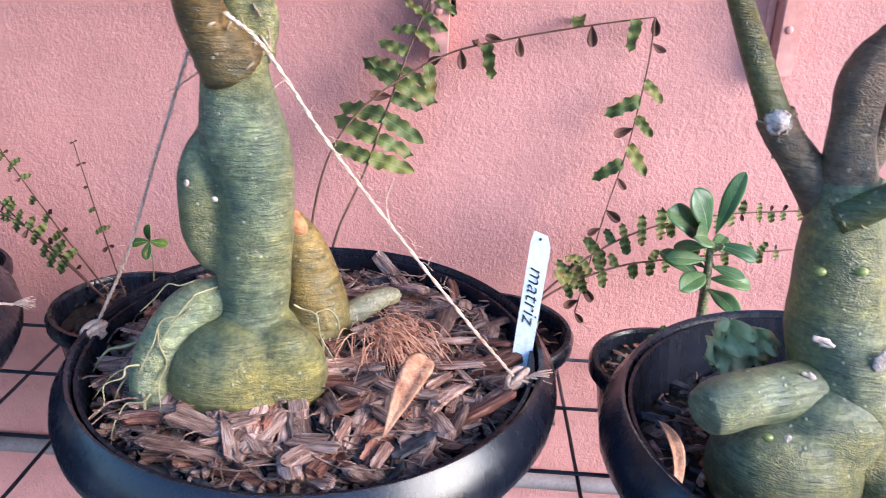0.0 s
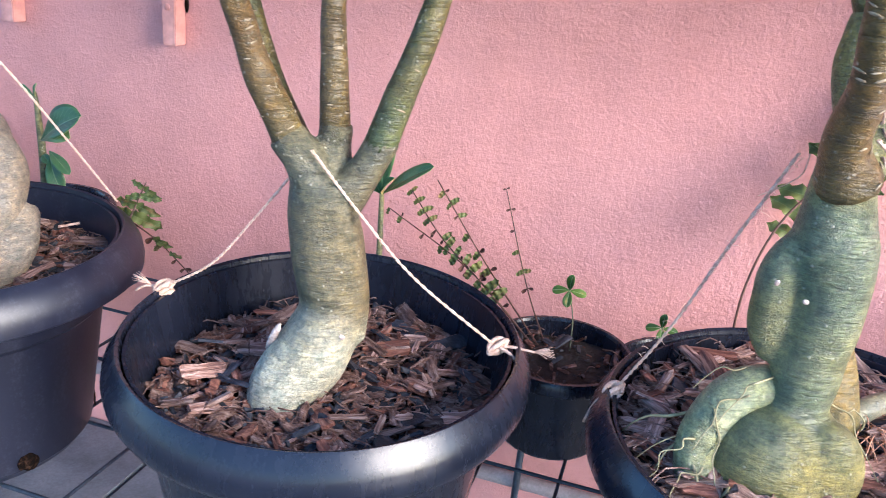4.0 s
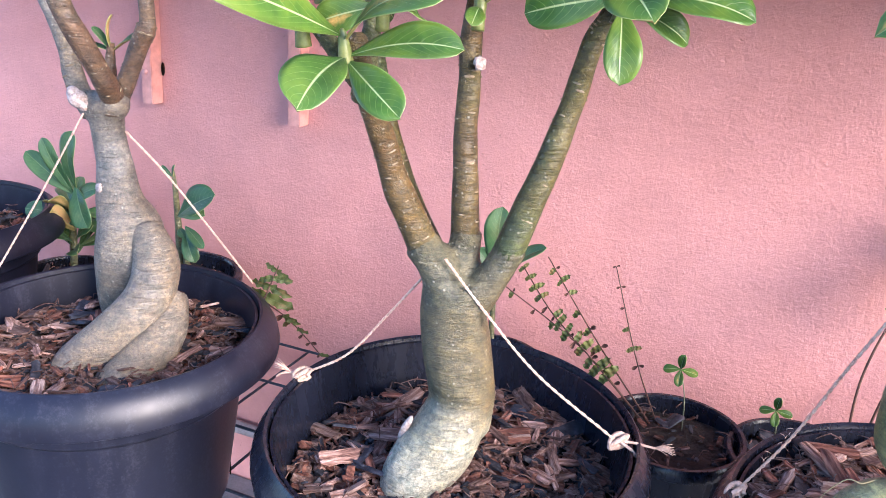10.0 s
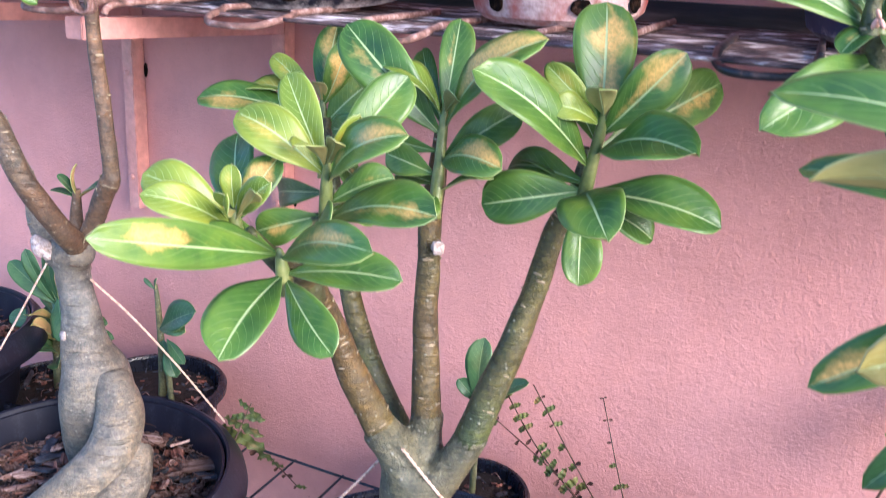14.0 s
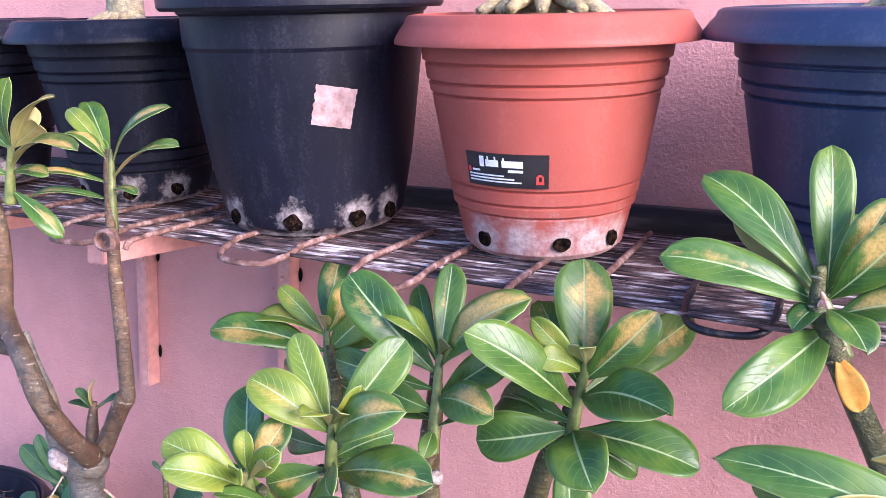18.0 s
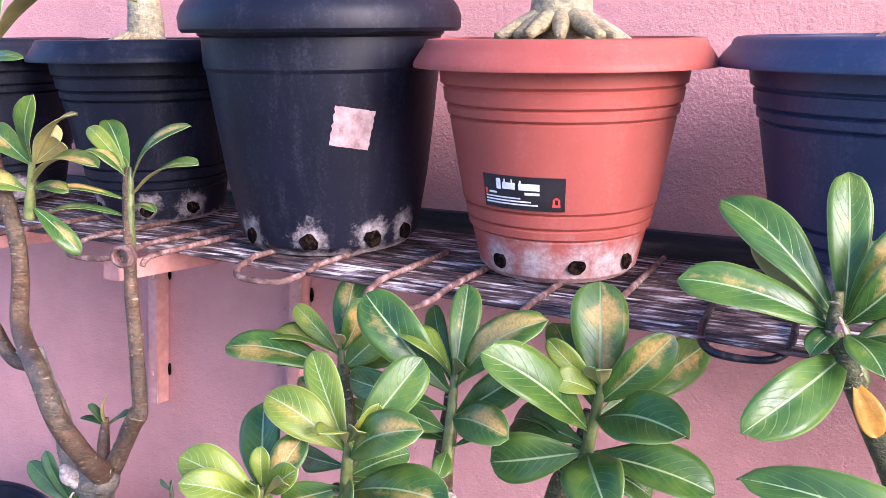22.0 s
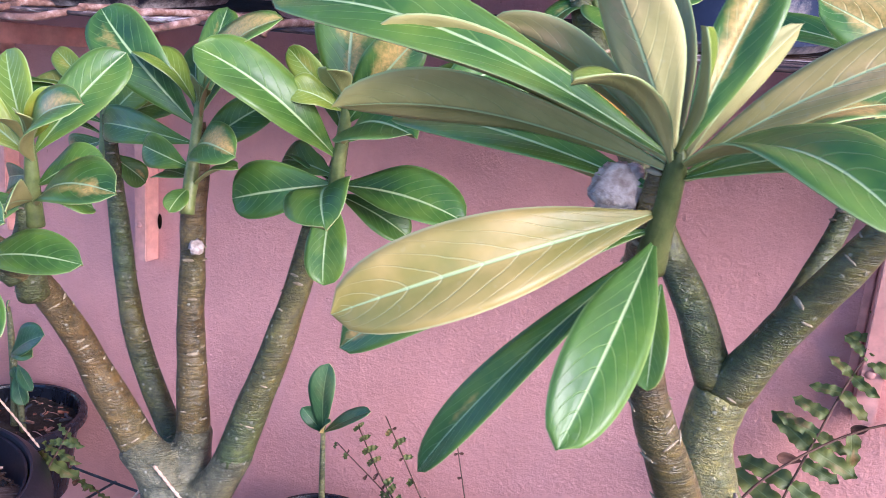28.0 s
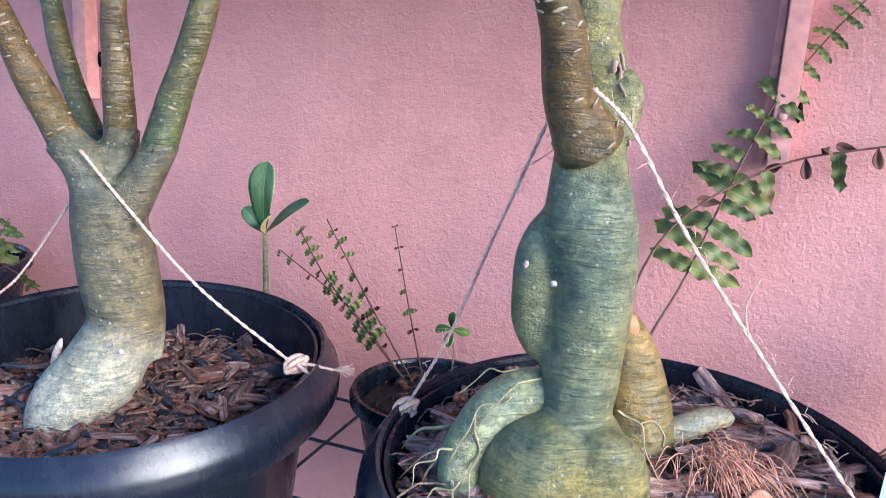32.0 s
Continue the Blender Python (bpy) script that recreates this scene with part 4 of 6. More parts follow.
def leaf(parent, base, tip, W, rnd, origin, mats, hint=(0, -0.35, 1), name="leaf", arch=None, curl=None, fold=None):
    base, tip = Vector(base), Vector(tip)
    d = tip - base
    L = d.length
    arch = rnd.uniform(0.03, 0.13) if arch is None else arch
    curl = rnd.uniform(-0.05, 0.12) if curl is None else curl
    ob = new(name, leaf_mesh(L, W, arch, rnd.uniform(0.22, 0.55) if fold is None else fold, curl, rnd, mats))
    d.normalize()
    nrm = Vector(hint) + Vector((rnd.uniform(-0.2, 0.2), rnd.uniform(-0.15, 0.15), 0))
    nrm = nrm - nrm.dot(d) * d
    if nrm.length < 1e-3:
        nrm = Vector((0, -1, 0))
    nrm.normalize()
    s = d.cross(nrm)
    m = Matrix((s, d, nrm)).transposed().to_4x4()
    m.translation = base - Vector(origin)
    ob.parent = parent
    ob.matrix_local = m
    return ob


FACING = {"f": (0.28, -0.92, 0.30), "m": (0.15, -0.72, 0.72), "u": (0.05, -0.40, 1.0), "b": (-0.25, 0.95, 0.15), "B": (-0.1, 0.75, 0.60), "l": (-0.55, -0.75, 0.4), "r": (0.75, -0.65, 0.35)}
SPREAD = {"m": 1.2, "u": 1.3, "B": 1.2}


def crown_of(plant, low, top, leaves, facing, young, origin, seed, fold=0.34, bleached=()):
    """Leaves set round a shoot from low to top: tip, width, bow and height on the shoot, and the way each upper side turns."""
    rnd = random.Random(seed)
    low, top = Vector(low), Vector(top)
    bm = bmesh.new()
    d = top - low
    tube(bm, [(*(low - d * 0.35), 0.0070), (*low, 0.0062), (*(low + d * 0.5), 0.0052), (*(low + d * 0.95), 0.0038), (*(top + d * 0.12), 0.0015)], 12, 4, 0.25, origin)
    part("shoot_tip", bm, SHOOT, plant, "green growing tip")
    for k, (x, y, z, w, bow, h) in enumerate(leaves):
        q = Vector((x, y, z))
        base = low + d * h
        base += (q - base).normalized() * 0.004
        code = facing[k]
        width = min(w * SPREAD.get(code, 1.08), 0.62 * (q - base).length)
        mats = [LEAF_YOUNG if k in young else LEAF_BLEACHED if k in bleached else LEAF, LEAF_BACK]
        leaf(plant, base, q, width, rnd, origin, mats, FACING[code], arch=bow, curl=0.0, fold=rnd.uniform(0.7, 1.3) * fold)


def scars(parent, limb, origin, count, seed, size=1.0):
    """Pale crescents left by fallen leaves along a branch."""
    rnd = random.Random(seed)
    path = spline(limb, 8)
    bm = bmesh.new()
    for k in range(count):
        i = rnd.randrange(1, len(path) - 2)
        q, d = path[i], Vector(path[i + 1][:3] - path[i - 1][:3]).normalized()
        a = rnd.uniform(0, 6.283)
        s = d.cross(Vector((0.2, 1, 0.1))).normalized()
        out = (s * math.cos(a) + d.cross(s) * math.sin(a)).normalized()
        side = d.cross(out)
        m = Matrix((side, d, out)).transposed().to_4x4()
        m.translation = Vector(q[:3]) + out * q[3] * 0.985 - Vector(origin)
        w = rnd.uniform(0.0030, 0.0062) * size
        bmesh.ops.create_uvsphere(bm, u_segments=8, v_segments=5, radius=1, matrix=m @ Matrix.Diagonal((w, w * rnd.uniform(0.18, 0.32), 0.0008, 1)))
    tagged(part("scar_tissue", bm, SCAR, parent), kind="stuff")


def branch(plant, points, mat, origin, scar=0, seed=0, label="", sides=16):
    bm = bmesh.new()
    tube(bm, points, sides, 7, 0.10, origin)
    ob = part("branch", bm, mat, plant, label)
    if scar:
        scars(plant, points, origin, scar, seed)
    return ob


def cut_end(plant, at, r, toward, origin):
    bm = bmesh.new()
    d = Vector(toward).normalized()
    m = d.to_track_quat("Z", "Y").to_matrix().to_4x4()
    m.translation = Vector(at) - Vector(origin)
    bmesh.ops.create_cone(bm, segments=20, radius1=r, radius2=r * 0.86, depth=r * 0.7, cap_ends=True, matrix=m)
    bmesh.ops.bevel(bm, geom=bm.edges[:], offset=r * 0.14, segments=2, affect="EDGES")
    for v in bm.verts:
        v.co += Vector((noise.noise(v.co * 300), noise.noise(v.co * 300 + Vector((5, 0, 0))), noise.noise(v.co * 300 + Vector((0, 5, 0))))) * r * 0.28
    part("healed_cut", bm, CUT, plant, "pale healed pruning cut")


def plant_of(at, label, group="desert rose plants"):
    return thing("desert_rose", at, label, "plant", group)


def roots(plant, origin, starts, seed, mat=ROOT, r=0.002):
    rnd = random.Random(seed)
    for x, y, z, ex, ey, ez in starts:
        bm = bmesh.new()
        pts = []
        for k in range(6):
            s = k / 5
            pts.append((x + (ex - x) * s + rnd.uniform(-0.006, 0.006), y + (ey - y) * s + rnd.uniform(-0.006, 0.006), z + (ez - z) * s + 0.010 * math.sin(3.1 * s) + rnd.uniform(-0.003, 0.003), r * (1 - 0.7 * s)))
        tube(bm, pts, 8, 4, 0.1, origin)
        part("root", bm, mat, plant, "thin pale surface root")


# plant with three tall stems (wide pot in the middle)
O = (-0.44, -0.51, 0.53)
pc = plant_of(O, "desert rose with curved pale foot and tall leafy green stems")
grown("trunk", [[(-0.452, -0.575, 0.512, 0.024), (-0.456, -0.557, 0.545, 0.035), (-0.438, -0.533, 0.578, 0.039), (-0.426, -0.511, 0.616, 0.035)],
                [(-0.421, -0.508, 0.588, 0.0300), (-0.424, -0.505, 0.614, 0.0330), (-0.428, -0.505, 0.640, 0.0370), (-0.437, -0.505, 0.685, 0.0370), (-0.444, -0.505, 0.725, 0.0350), (-0.445, -0.505, 0.757, 0.0335)],
                [(-0.445, -0.508, 0.735, 0.028), (-0.460, -0.516, 0.775, 0.021), (-0.479, -0.524, 0.800, 0.0188)],
                [(-0.440, -0.495, 0.740, 0.026), (-0.443, -0.489, 0.780, 0.0185), (-0.442, -0.487, 0.809, 0.0168)],
                [(-0.428, -0.503, 0.735, 0.024), (-0.405, -0.498, 0.770, 0.0175), (-0.390, -0.492, 0.803, 0.0164)]], FOOT_BARK, pc, O)
C1 = [(-0.472, -0.520, 0.790, 0.0172), (-0.498, -0.538, 0.853, 0.0145), (-0.506, -0.560, 0.905, 0.0122), (-0.508, -0.590, 0.952, 0.0112), (-0.500, -0.622, 0.982, 0.0105), (-0.487, -0.650, 1.004, 0.0085)]
C2 = [(-0.443, -0.488, 0.795, 0.0158), (-0.449, -0.483, 0.856, 0.0136), (-0.454, -0.480, 0.901, 0.0120), (-0.455, -0.477, 0.958, 0.0112), (-0.458, -0.473, 1.001, 0.0112), (-0.455, -0.470, 1.052, 0.0085), (-0.455, -0.470, 1.085, 0.0050)]
C3 = [(-0.395, -0.494, 0.792, 0.0160), (-0.375, -0.484, 0.857, 0.0145), (-0.360, -0.476, 0.909, 0.0128), (-0.348, -0.468, 0.962, 0.0115), (-0.340, -0.462, 1.004, 0.0108), (-0.326, -0.460, 1.038, 0.0085), (-0.317, -0.460, 1.085, 0.0055)]
C4 = [(-0.454, -0.472, 0.740, 0.0135), (-0.490, -0.462, 0.775, 0.0122), (-0.520, -0.458, 0.820, 0.0118), (-0.545, -0.456, 0.873, 0.0112), (-0.566, -0.446, 0.924, 0.0104), (-0.590, -0.434, 1.000, 0.0090), (-0.604, -0.430, 1.075, 0.0060)]
C5 = [(-0.506, -0.600, 0.950, 0.0125), (-0.500, -0.612, 0.985, 0.0105), (-0.494, -0.614, 1.010, 0.008), (-0.492, -0.616, 1.03, 0.006)]
C6 = [(-0.505, -0.615, 0.968, 0.0100), (-0.515, -0.640, 0.995, 0.008), (-0.528, -0.658, 1.02, 0.006)]
for k, (pts, n) in enumerate(((C1, 44), (C2, 40), (C3, 44), (C4, 26), (C5, 6), (C6, 4))):
    branch(pc, pts, OLIVE_BARK if k in (0, 1) else STEM_BARK, O, n, 40 + k)
cut_end(pc, (-0.441, -0.488, 0.979), 0.0075, (0.8, -0.5, 0.3), O)
# white sap marks; the long ones also paint in bluish-white glints
for at, size, turn in (((-0.472, -0.548, 0.598), (0.004, 0.0025, 0.018), (0, 25, 0)), ((-0.476, -0.566, 0.568), (0.006, 0.003, 0.009), (0, 10, 0)), ((-0.402, -0.540, 0.610), (0.0042, 0.002, 0.003), (0, 0, 0))):
    bm = bmesh.new()
    blob(bm, at, size, O, turn)
    part("dried_sap", bm, CUT, pc, "small white mark on the trunk")
crown_of(pc, (-0.313, -0.475, 1.051), (-0.302, -0.480, 1.119), [(-0.319, -0.449, 1.206, 0.050, 0.06, 0.75), (-0.392, -0.551, 1.150, 0.042, 0.12, 0.30), (-0.353, -0.489, 1.154, 0.021, 0.08, 0.85), (-0.301, -0.515, 1.142, 0.026, 0.05, 0.95), (-0.340, -0.509, 1.124, 0.021, 0.15, 0.85), (-0.244, -0.478, 1.172, 0.038, 0.10, 0.70), (-0.229, -0.357, 1.142, 0.041, 0.08, 0.50), (-0.218, -0.532, 1.103, 0.047, 0.17, 0.50), (-0.198, -0.475, 1.037, 0.038, 0.12, 0.00), (-0.271, -0.555, 1.034, 0.065, 0.16, 0.00), (-0.399, -0.495, 1.029, 0.044, 0.10, 0.00), (-0.372, -0.408, 1.151, 0.033, 0.06, 0.60), (-0.385, -0.435, 1.063, 0.018, 0.10, 0.00), (-0.302, -0.504, 0.975, 0.032, 0.10, -0.10), (-0.254, -0.454, 1.012, 0.026, 0.10, -0.10), (-0.402, -0.425, 1.049, 0.034, 0.14, 0.10)], "fmfbmffmmfffufmm", (2, 3, 4), O, 51)
crown_of(pc, (-0.443, -0.495, 1.034), (-0.447, -0.480, 1.103), [(-0.458, -0.432, 1.183, 0.029, 0.05, 0.90), (-0.542, -0.494, 1.173, 0.047, 0.12, 0.70), (-0.500, -0.501, 1.140, 0.029, 0.22, 0.95), (-0.349, -0.503, 1.175, 0.039, 0.16, 0.80), (-0.382, -0.459, 1.111, 0.034, 0.12, 0.40), (-0.370, -0.529, 1.070, 0.033, 0.18, 0.40), (-0.439, -0.525, 1.016, 0.034, 0.10, 0.00), (-0.498, -0.492, 1.061, 0.027, 0.10, 0.20), (-0.579, -0.458, 1.070, 0.032, 0.10, 0.50), (-0.464, -0.403, 1.159, 0.026, 0.05, 0.80), (-0.505, -0.413, 1.152, 0.021, 0.05, 0.80), (-0.386, -0.505, 1.057, 0.013, 0.10, 0.00), (-0.423, -0.510, 1.121, 0.019, 0.10, 1.00), (-0.504, -0.464, 1.032, 0.023, 0.10, 0.10)], "ffumfmfffffubm", (2, 12), O, 52)
crown_of(pc, (-0.602, -0.435, 1.033), (-0.608, -0.430, 1.090), [(-0.617, -0.390, 1.166, 0.038, 0.05, 0.90), (-0.580, -0.430, 1.152, 0.026, 0.10, 0.90), (-0.671, -0.430, 1.132, 0.020, 0.14, 0.90), (-0.727, -0.482, 1.086, 0.039, 0.14, 0.60), (-0.696, -0.450, 1.093, 0.029, 0.18, 0.90), (-0.562, -0.412, 1.114, 0.036, 0.10, 0.60), (-0.558, -0.382, 1.093, 0.032, 0.10, 0.60), (-0.692, -0.433, 1.059, 0.013, 0.10, 0.40), (-0.683, -0.403, 1.022, 0.027, 0.10, 0.30), (-0.603, -0.450, 1.113, 0.021, 0.10, 1.00), (-0.579, -0.405, 1.008, 0.032, 0.10, 0.10)], "frmmuffufbm", (2, 4, 9), O, 54)
crown_of(pc, (-0.484, -0.615, 1.027), (-0.480, -0.620, 1.073), [(-0.540, -0.589, 1.135, 0.028, 0.05, 0.80), (-0.439, -0.569, 1.141, 0.036, 0.06, 0.80), (-0.551, -0.639, 1.107, 0.033, 0.16, 0.80), (-0.397, -0.648, 1.110, 0.034, 0.16, 0.70), (-0.446, -0.630, 1.116, 0.018, 0.10, 1.00), (-0.484, -0.660, 1.093, 0.021, 0.18, 1.00), (-0.373, -0.645, 1.055, 0.035, 0.14, 0.00), (-0.433, -0.597, 1.066, 0.024, 0.10, 0.30), (-0.451, -0.665, 1.033, 0.035, 0.12, 0.10), (-0.536, -0.635, 1.013, 0.028, 0.12, 0.10), (-0.563, -0.567, 1.028, 0.023, 0.10, 0.50), (-0.454, -0.650, 1.099, 0.016, 0.08, 1.00), (-0.466, -0.576, 1.021, 0.025, 0.10, 0.20)], "ffmmrummfffbm", (0, 2, 4, 5, 11), O, 53)
crown_of(pc, (-0.533, -0.660, 1.006), (-0.534, -0.665, 1.035), [(-0.597, -0.693, 1.061, 0.029, 0.20, 0.60), (-0.571, -0.723, 1.055, 0.025, 0.16, 0.50), (-0.536, -0.665, 1.073, 0.016, 0.05, 1.00), (-0.493, -0.675, 1.067, 0.021, 0.10, 0.90), (-0.509, -0.705, 1.061, 0.018, 0.10, 1.00), (-0.516, -0.633, 1.076, 0.027, 0.08, 0.70), (-0.587, -0.593, 1.080, 0.039, 0.06, 0.60), (-0.491, -0.694, 1.063, 0.012, 0.10, 0.80)], "mmfffffb", (0, 1, 2, 3, 4), O, 55)
crown_of(pc, (-0.494, -0.655, 0.984), (-0.496, -0.660, 1.010), [(-0.476, -0.756, 0.963, 0.041, 0.08, 0.30), (-0.424, -0.696, 0.955, 0.030, 0.08, 0.20), (-0.382, -0.719, 1.046, 0.029, 0.12, 0.80), (-0.392, -0.656, 1.006, 0.026, 0.12, 0.30), (-0.530, -0.809, 1.051, 0.031, 0.06, 0.90), (-0.592, -0.639, 1.017, 0.020, 0.10, 0.90), (-0.539, -0.700, 1.031, 0.013, 0.10, 0.90)], "ffmmfmu", (), O, 56)

# plant with the swollen knotted base
O = (0.02, -0.50, 0.55)
pb = plant_of(O, "desert rose with fat bulging green caudex and cut side stump")
grown("trunk", [("blob", (0.002, -0.538, 0.590), (0.054, 0.049, 0.050)), ("blob", (0.014, -0.520, 0.612), (0.042, 0.040, 0.036)), ("blob", (0.045, -0.536, 0.595), (0.034, 0.034, 0.043), (0, -12, 0)), ("blob", (-0.031, -0.545, 0.576), (0.022, 0.026, 0.022)),
                [(0.013, -0.517, 0.601, 0.0331), (0.013, -0.517, 0.622, 0.0300), (0.014, -0.517, 0.643, 0.0284), (0.016, -0.517, 0.663, 0.0290), (0.017, -0.517, 0.688, 0.0295), (0.019, -0.517, 0.712, 0.0295), (0.020, -0.517, 0.735, 0.0296), (0.018, -0.517, 0.758, 0.0313), (0.012, -0.517, 0.780, 0.0343), (0.009, -0.517, 0.801, 0.0310), (0.007, -0.517, 0.822, 0.0270), (0.006, -0.517, 0.839, 0.0243), (0.004, -0.517, 0.853, 0.0217)],
                [(-0.010, -0.520, 0.787, 0.0116), (-0.018, -0.520, 0.770, 0.0159), (-0.022, -0.520, 0.752, 0.0182), (-0.023, -0.520, 0.733, 0.0184), (-0.023, -0.520, 0.710, 0.0178), (-0.019, -0.520, 0.691, 0.0140), (-0.014, -0.520, 0.675, 0.0079)],
                [(0.020, -0.512, 0.840, 0.018), (0.012, -0.503, 0.872, 0.0178), (0.004, -0.500, 0.895, 0.0185), (-0.003, -0.500, 0.925, 0.0178), (0.002, -0.500, 0.962, 0.0190)],
                ("blob", (0.026, -0.508, 0.868), (0.013, 0.014, 0.024))], GREEN_BARK, pb, O, 0.0034)
grown("side_root", [[(0.000, -0.515, 0.650, 0.0190), (-0.030, -0.526, 0.641, 0.0215), (-0.052, -0.544, 0.615, 0.0205), (-0.058, -0.560, 0.580, 0.0180), (-0.040, -0.575, 0.545, 0.0130)], [(-0.055, -0.53, 0.60, 0.014), (-0.062, -0.535, 0.57, 0.014), (-0.06, -0.545, 0.545, 0.012)]], ROOT_BARK, pb, O, 0.003, "pale green root arching over the caudex")
grown("stump", [[(0.055, -0.450, 0.560, 0.040), (0.052, -0.450, 0.600, 0.0340), (0.048, -0.450, 0.640, 0.0275), (0.041, -0.452, 0.675, 0.0195), (0.033, -0.455, 0.702, 0.0090)], [(0.060, -0.450, 0.585, 0.026), (0.059, -0.452, 0.622, 0.021), (0.054, -0.455, 0.648, 0.012)]], STUMP_BARK, pb, O, 0.003, "cut yellow-green side stump")
bm = bmesh.new()
blob(bm, (0.0400, -0.455, 0.690), (0.0095, 0.0125, 0.0190), O, (0, -32, 0))
part("cut_face", bm, WOUND, pb, "orange dry cut face")
grown("horizontal_root", [[(0.050, -0.462, 0.588, 0.0110), (0.083, -0.442, 0.604, 0.0118), (0.112, -0.424, 0.616, 0.0100), (0.126, -0.418, 0.614, 0.0070)]], PALE_BARK, pb, O, 0.003)
B1 = [(0.008, -0.526, 0.838, 0.0262), (-0.004, -0.545, 0.868, 0.0180), (-0.005, -0.580, 0.912, 0.0145), (-0.014, -0.613, 0.957, 0.0118), (-0.021, -0.645, 0.995, 0.0098), (-0.025, -0.677, 1.039, 0.0084), (-0.026, -0.708, 1.076, 0.0072), (-0.019, -0.742, 1.110, 0.0060), (-0.015, -0.745, 1.140, 0.0035)]
B2 = [(-0.003, -0.500, 0.965, 0.0135), (-0.026, -0.500, 1.017, 0.0115), (-0.050, -0.500, 1.056, 0.0105), (-0.075, -0.500, 1.105, 0.0100), (-0.104, -0.500, 1.160, 0.0090), (-0.121, -0.500, 1.195, 0.0070), (-0.122, -0.500, 1.23, 0.004)]
B3 = [(0.004, -0.500, 0.960, 0.0160), (0.030, -0.512, 1.010, 0.0122), (0.057, -0.525, 1.055, 0.0107), (0.081, -0.538, 1.099, 0.0090), (0.102, -0.548, 1.137, 0.0074), (0.110, -0.550, 1.165, 0.004)]
B4 = [(0.010, -0.480, 0.962, 0.0100), (0.026, -0.445, 0.990, 0.0087), (0.042, -0.420, 1.026, 0.0080), (0.060, -0.400, 1.08, 0.007), (0.07, -0.39, 1.14, 0.006)]
for k, (pts, n) in enumerate(((B1, 46), (B2, 22), (B3, 26), (B4, 8))):
    branch(pb, pts, OLIVE_BARK if k == 0 else STEM_BARK, O, n, 60 + k)
cut_end(pb, (-0.032, -0.744, 1.118), 0.0105, (0.15, -1, 0.25), O)
bm = bmesh.new()
rk = random.Random(21)
for k in range(14):
    w = k / 13
    at = Vector((0.033 - 0.014 * w + rk.uniform(-0.003, 0.003), -0.515 + rk.uniform(-0.005, 0.003), 0.846 + 0.050 * w)) - Vector(O)
    chip(bm, Matrix.Translation(at) @ Euler((rk.uniform(-0.5, 0.5), 1.3 + rk.uniform(-0.5, 0.5), rk.uniform(0, 3))).to_matrix().to_4x4(), (rk.uniform(0.008, 0.016), rk.uniform(0.003, 0.006), 0.0016), 0, rk)
part("dry_stub", bm, PEEL, pb, "pale peeling dry stub")
for at, size, turn in (((-0.026, -0.542, 0.751), (0.0020, 0.0010, 0.0028), (0, 20, 0)), ((-0.003, -0.549, 0.742), (0.0026, 0.0010, 0.0022), (0, 0, 0))):
    bm = bmesh.new()
    blob(bm, at, size, O, turn)
    part("dried_sap", bm, CUT, pb, "small white mark on the trunk")
rl = random.Random(8)
leaf(pb, (-0.012, -0.742, 1.085), (-0.009, -0.762, 1.052), 0.013, rl, O, [LEAF, LEAF_BACK], (0, -1, 0.2))
roots(pb, O, [(-0.05, -0.55, 0.62, -0.09, -0.56, 0.57), (-0.06, -0.56, 0.60, -0.055, -0.60, 0.545), (-0.06, -0.54, 0.62, -0.12, -0.53, 0.575), (-0.03, -0.56, 0.60, -0.035, -0.60, 0.55), (-0.02, -0.54, 0.64, -0.06, -0.53, 0.63), (0.02, -0.49, 0.60, 0.06, -0.50, 0.595), (-0.04, -0.57, 0.58, -0.02, -0.61, 0.545), (0.06, -0.49, 0.60, 0.085, -0.52, 0.56)], 5)
roots(pb, O, [(-0.012, -0.535, 0.664, -0.052, -0.562, 0.622), (-0.030, -0.548, 0.650, -0.064, -0.572, 0.600), (-0.050, -0.560, 0.632, -0.040, -0.588, 0.562), (-0.060, -0.566, 0.610, -0.096, -0.585, 0.566), (-0.066, -0.560, 0.600, -0.110, -0.560, 0.572), (-0.055, -0.575, 0.590, -0.075, -0.605, 0.556), (0.045, -0.500, 0.640, 0.088, -0.530, 0.590), (0.080, -0.480, 0.612, 0.060, -0.505, 0.622), (-0.020, -0.520, 0.665, -0.075, -0.535, 0.640)], 6, ROOT, 0.0010)
bm = bmesh.new()
rf = random.Random(12)
for k in range(260):
    x, y, a, L = 0.115 + rf.gauss(0, 0.016), -0.455 + rf.gauss(0, 0.016), rf.gauss(-1.0, 0.5), rf.uniform(0.02, 0.06)
    z = 0.575 + rf.uniform(0, 0.02)
    tube(bm, [(x, y, z + 0.01, 0.0004), (x + 0.4 * L * math.cos(a), y + 0.4 * L * math.sin(a), z + 0.014, 0.0005), (x + L * math.cos(a), y + L * math.sin(a), z - 0.008, 0.0004)], 4, 3, 0)
tagged(part("coir_fibre", bm, FIBRE), "tuft of orange coconut fibre lying on the mulch", "fibre", kind="stuff")

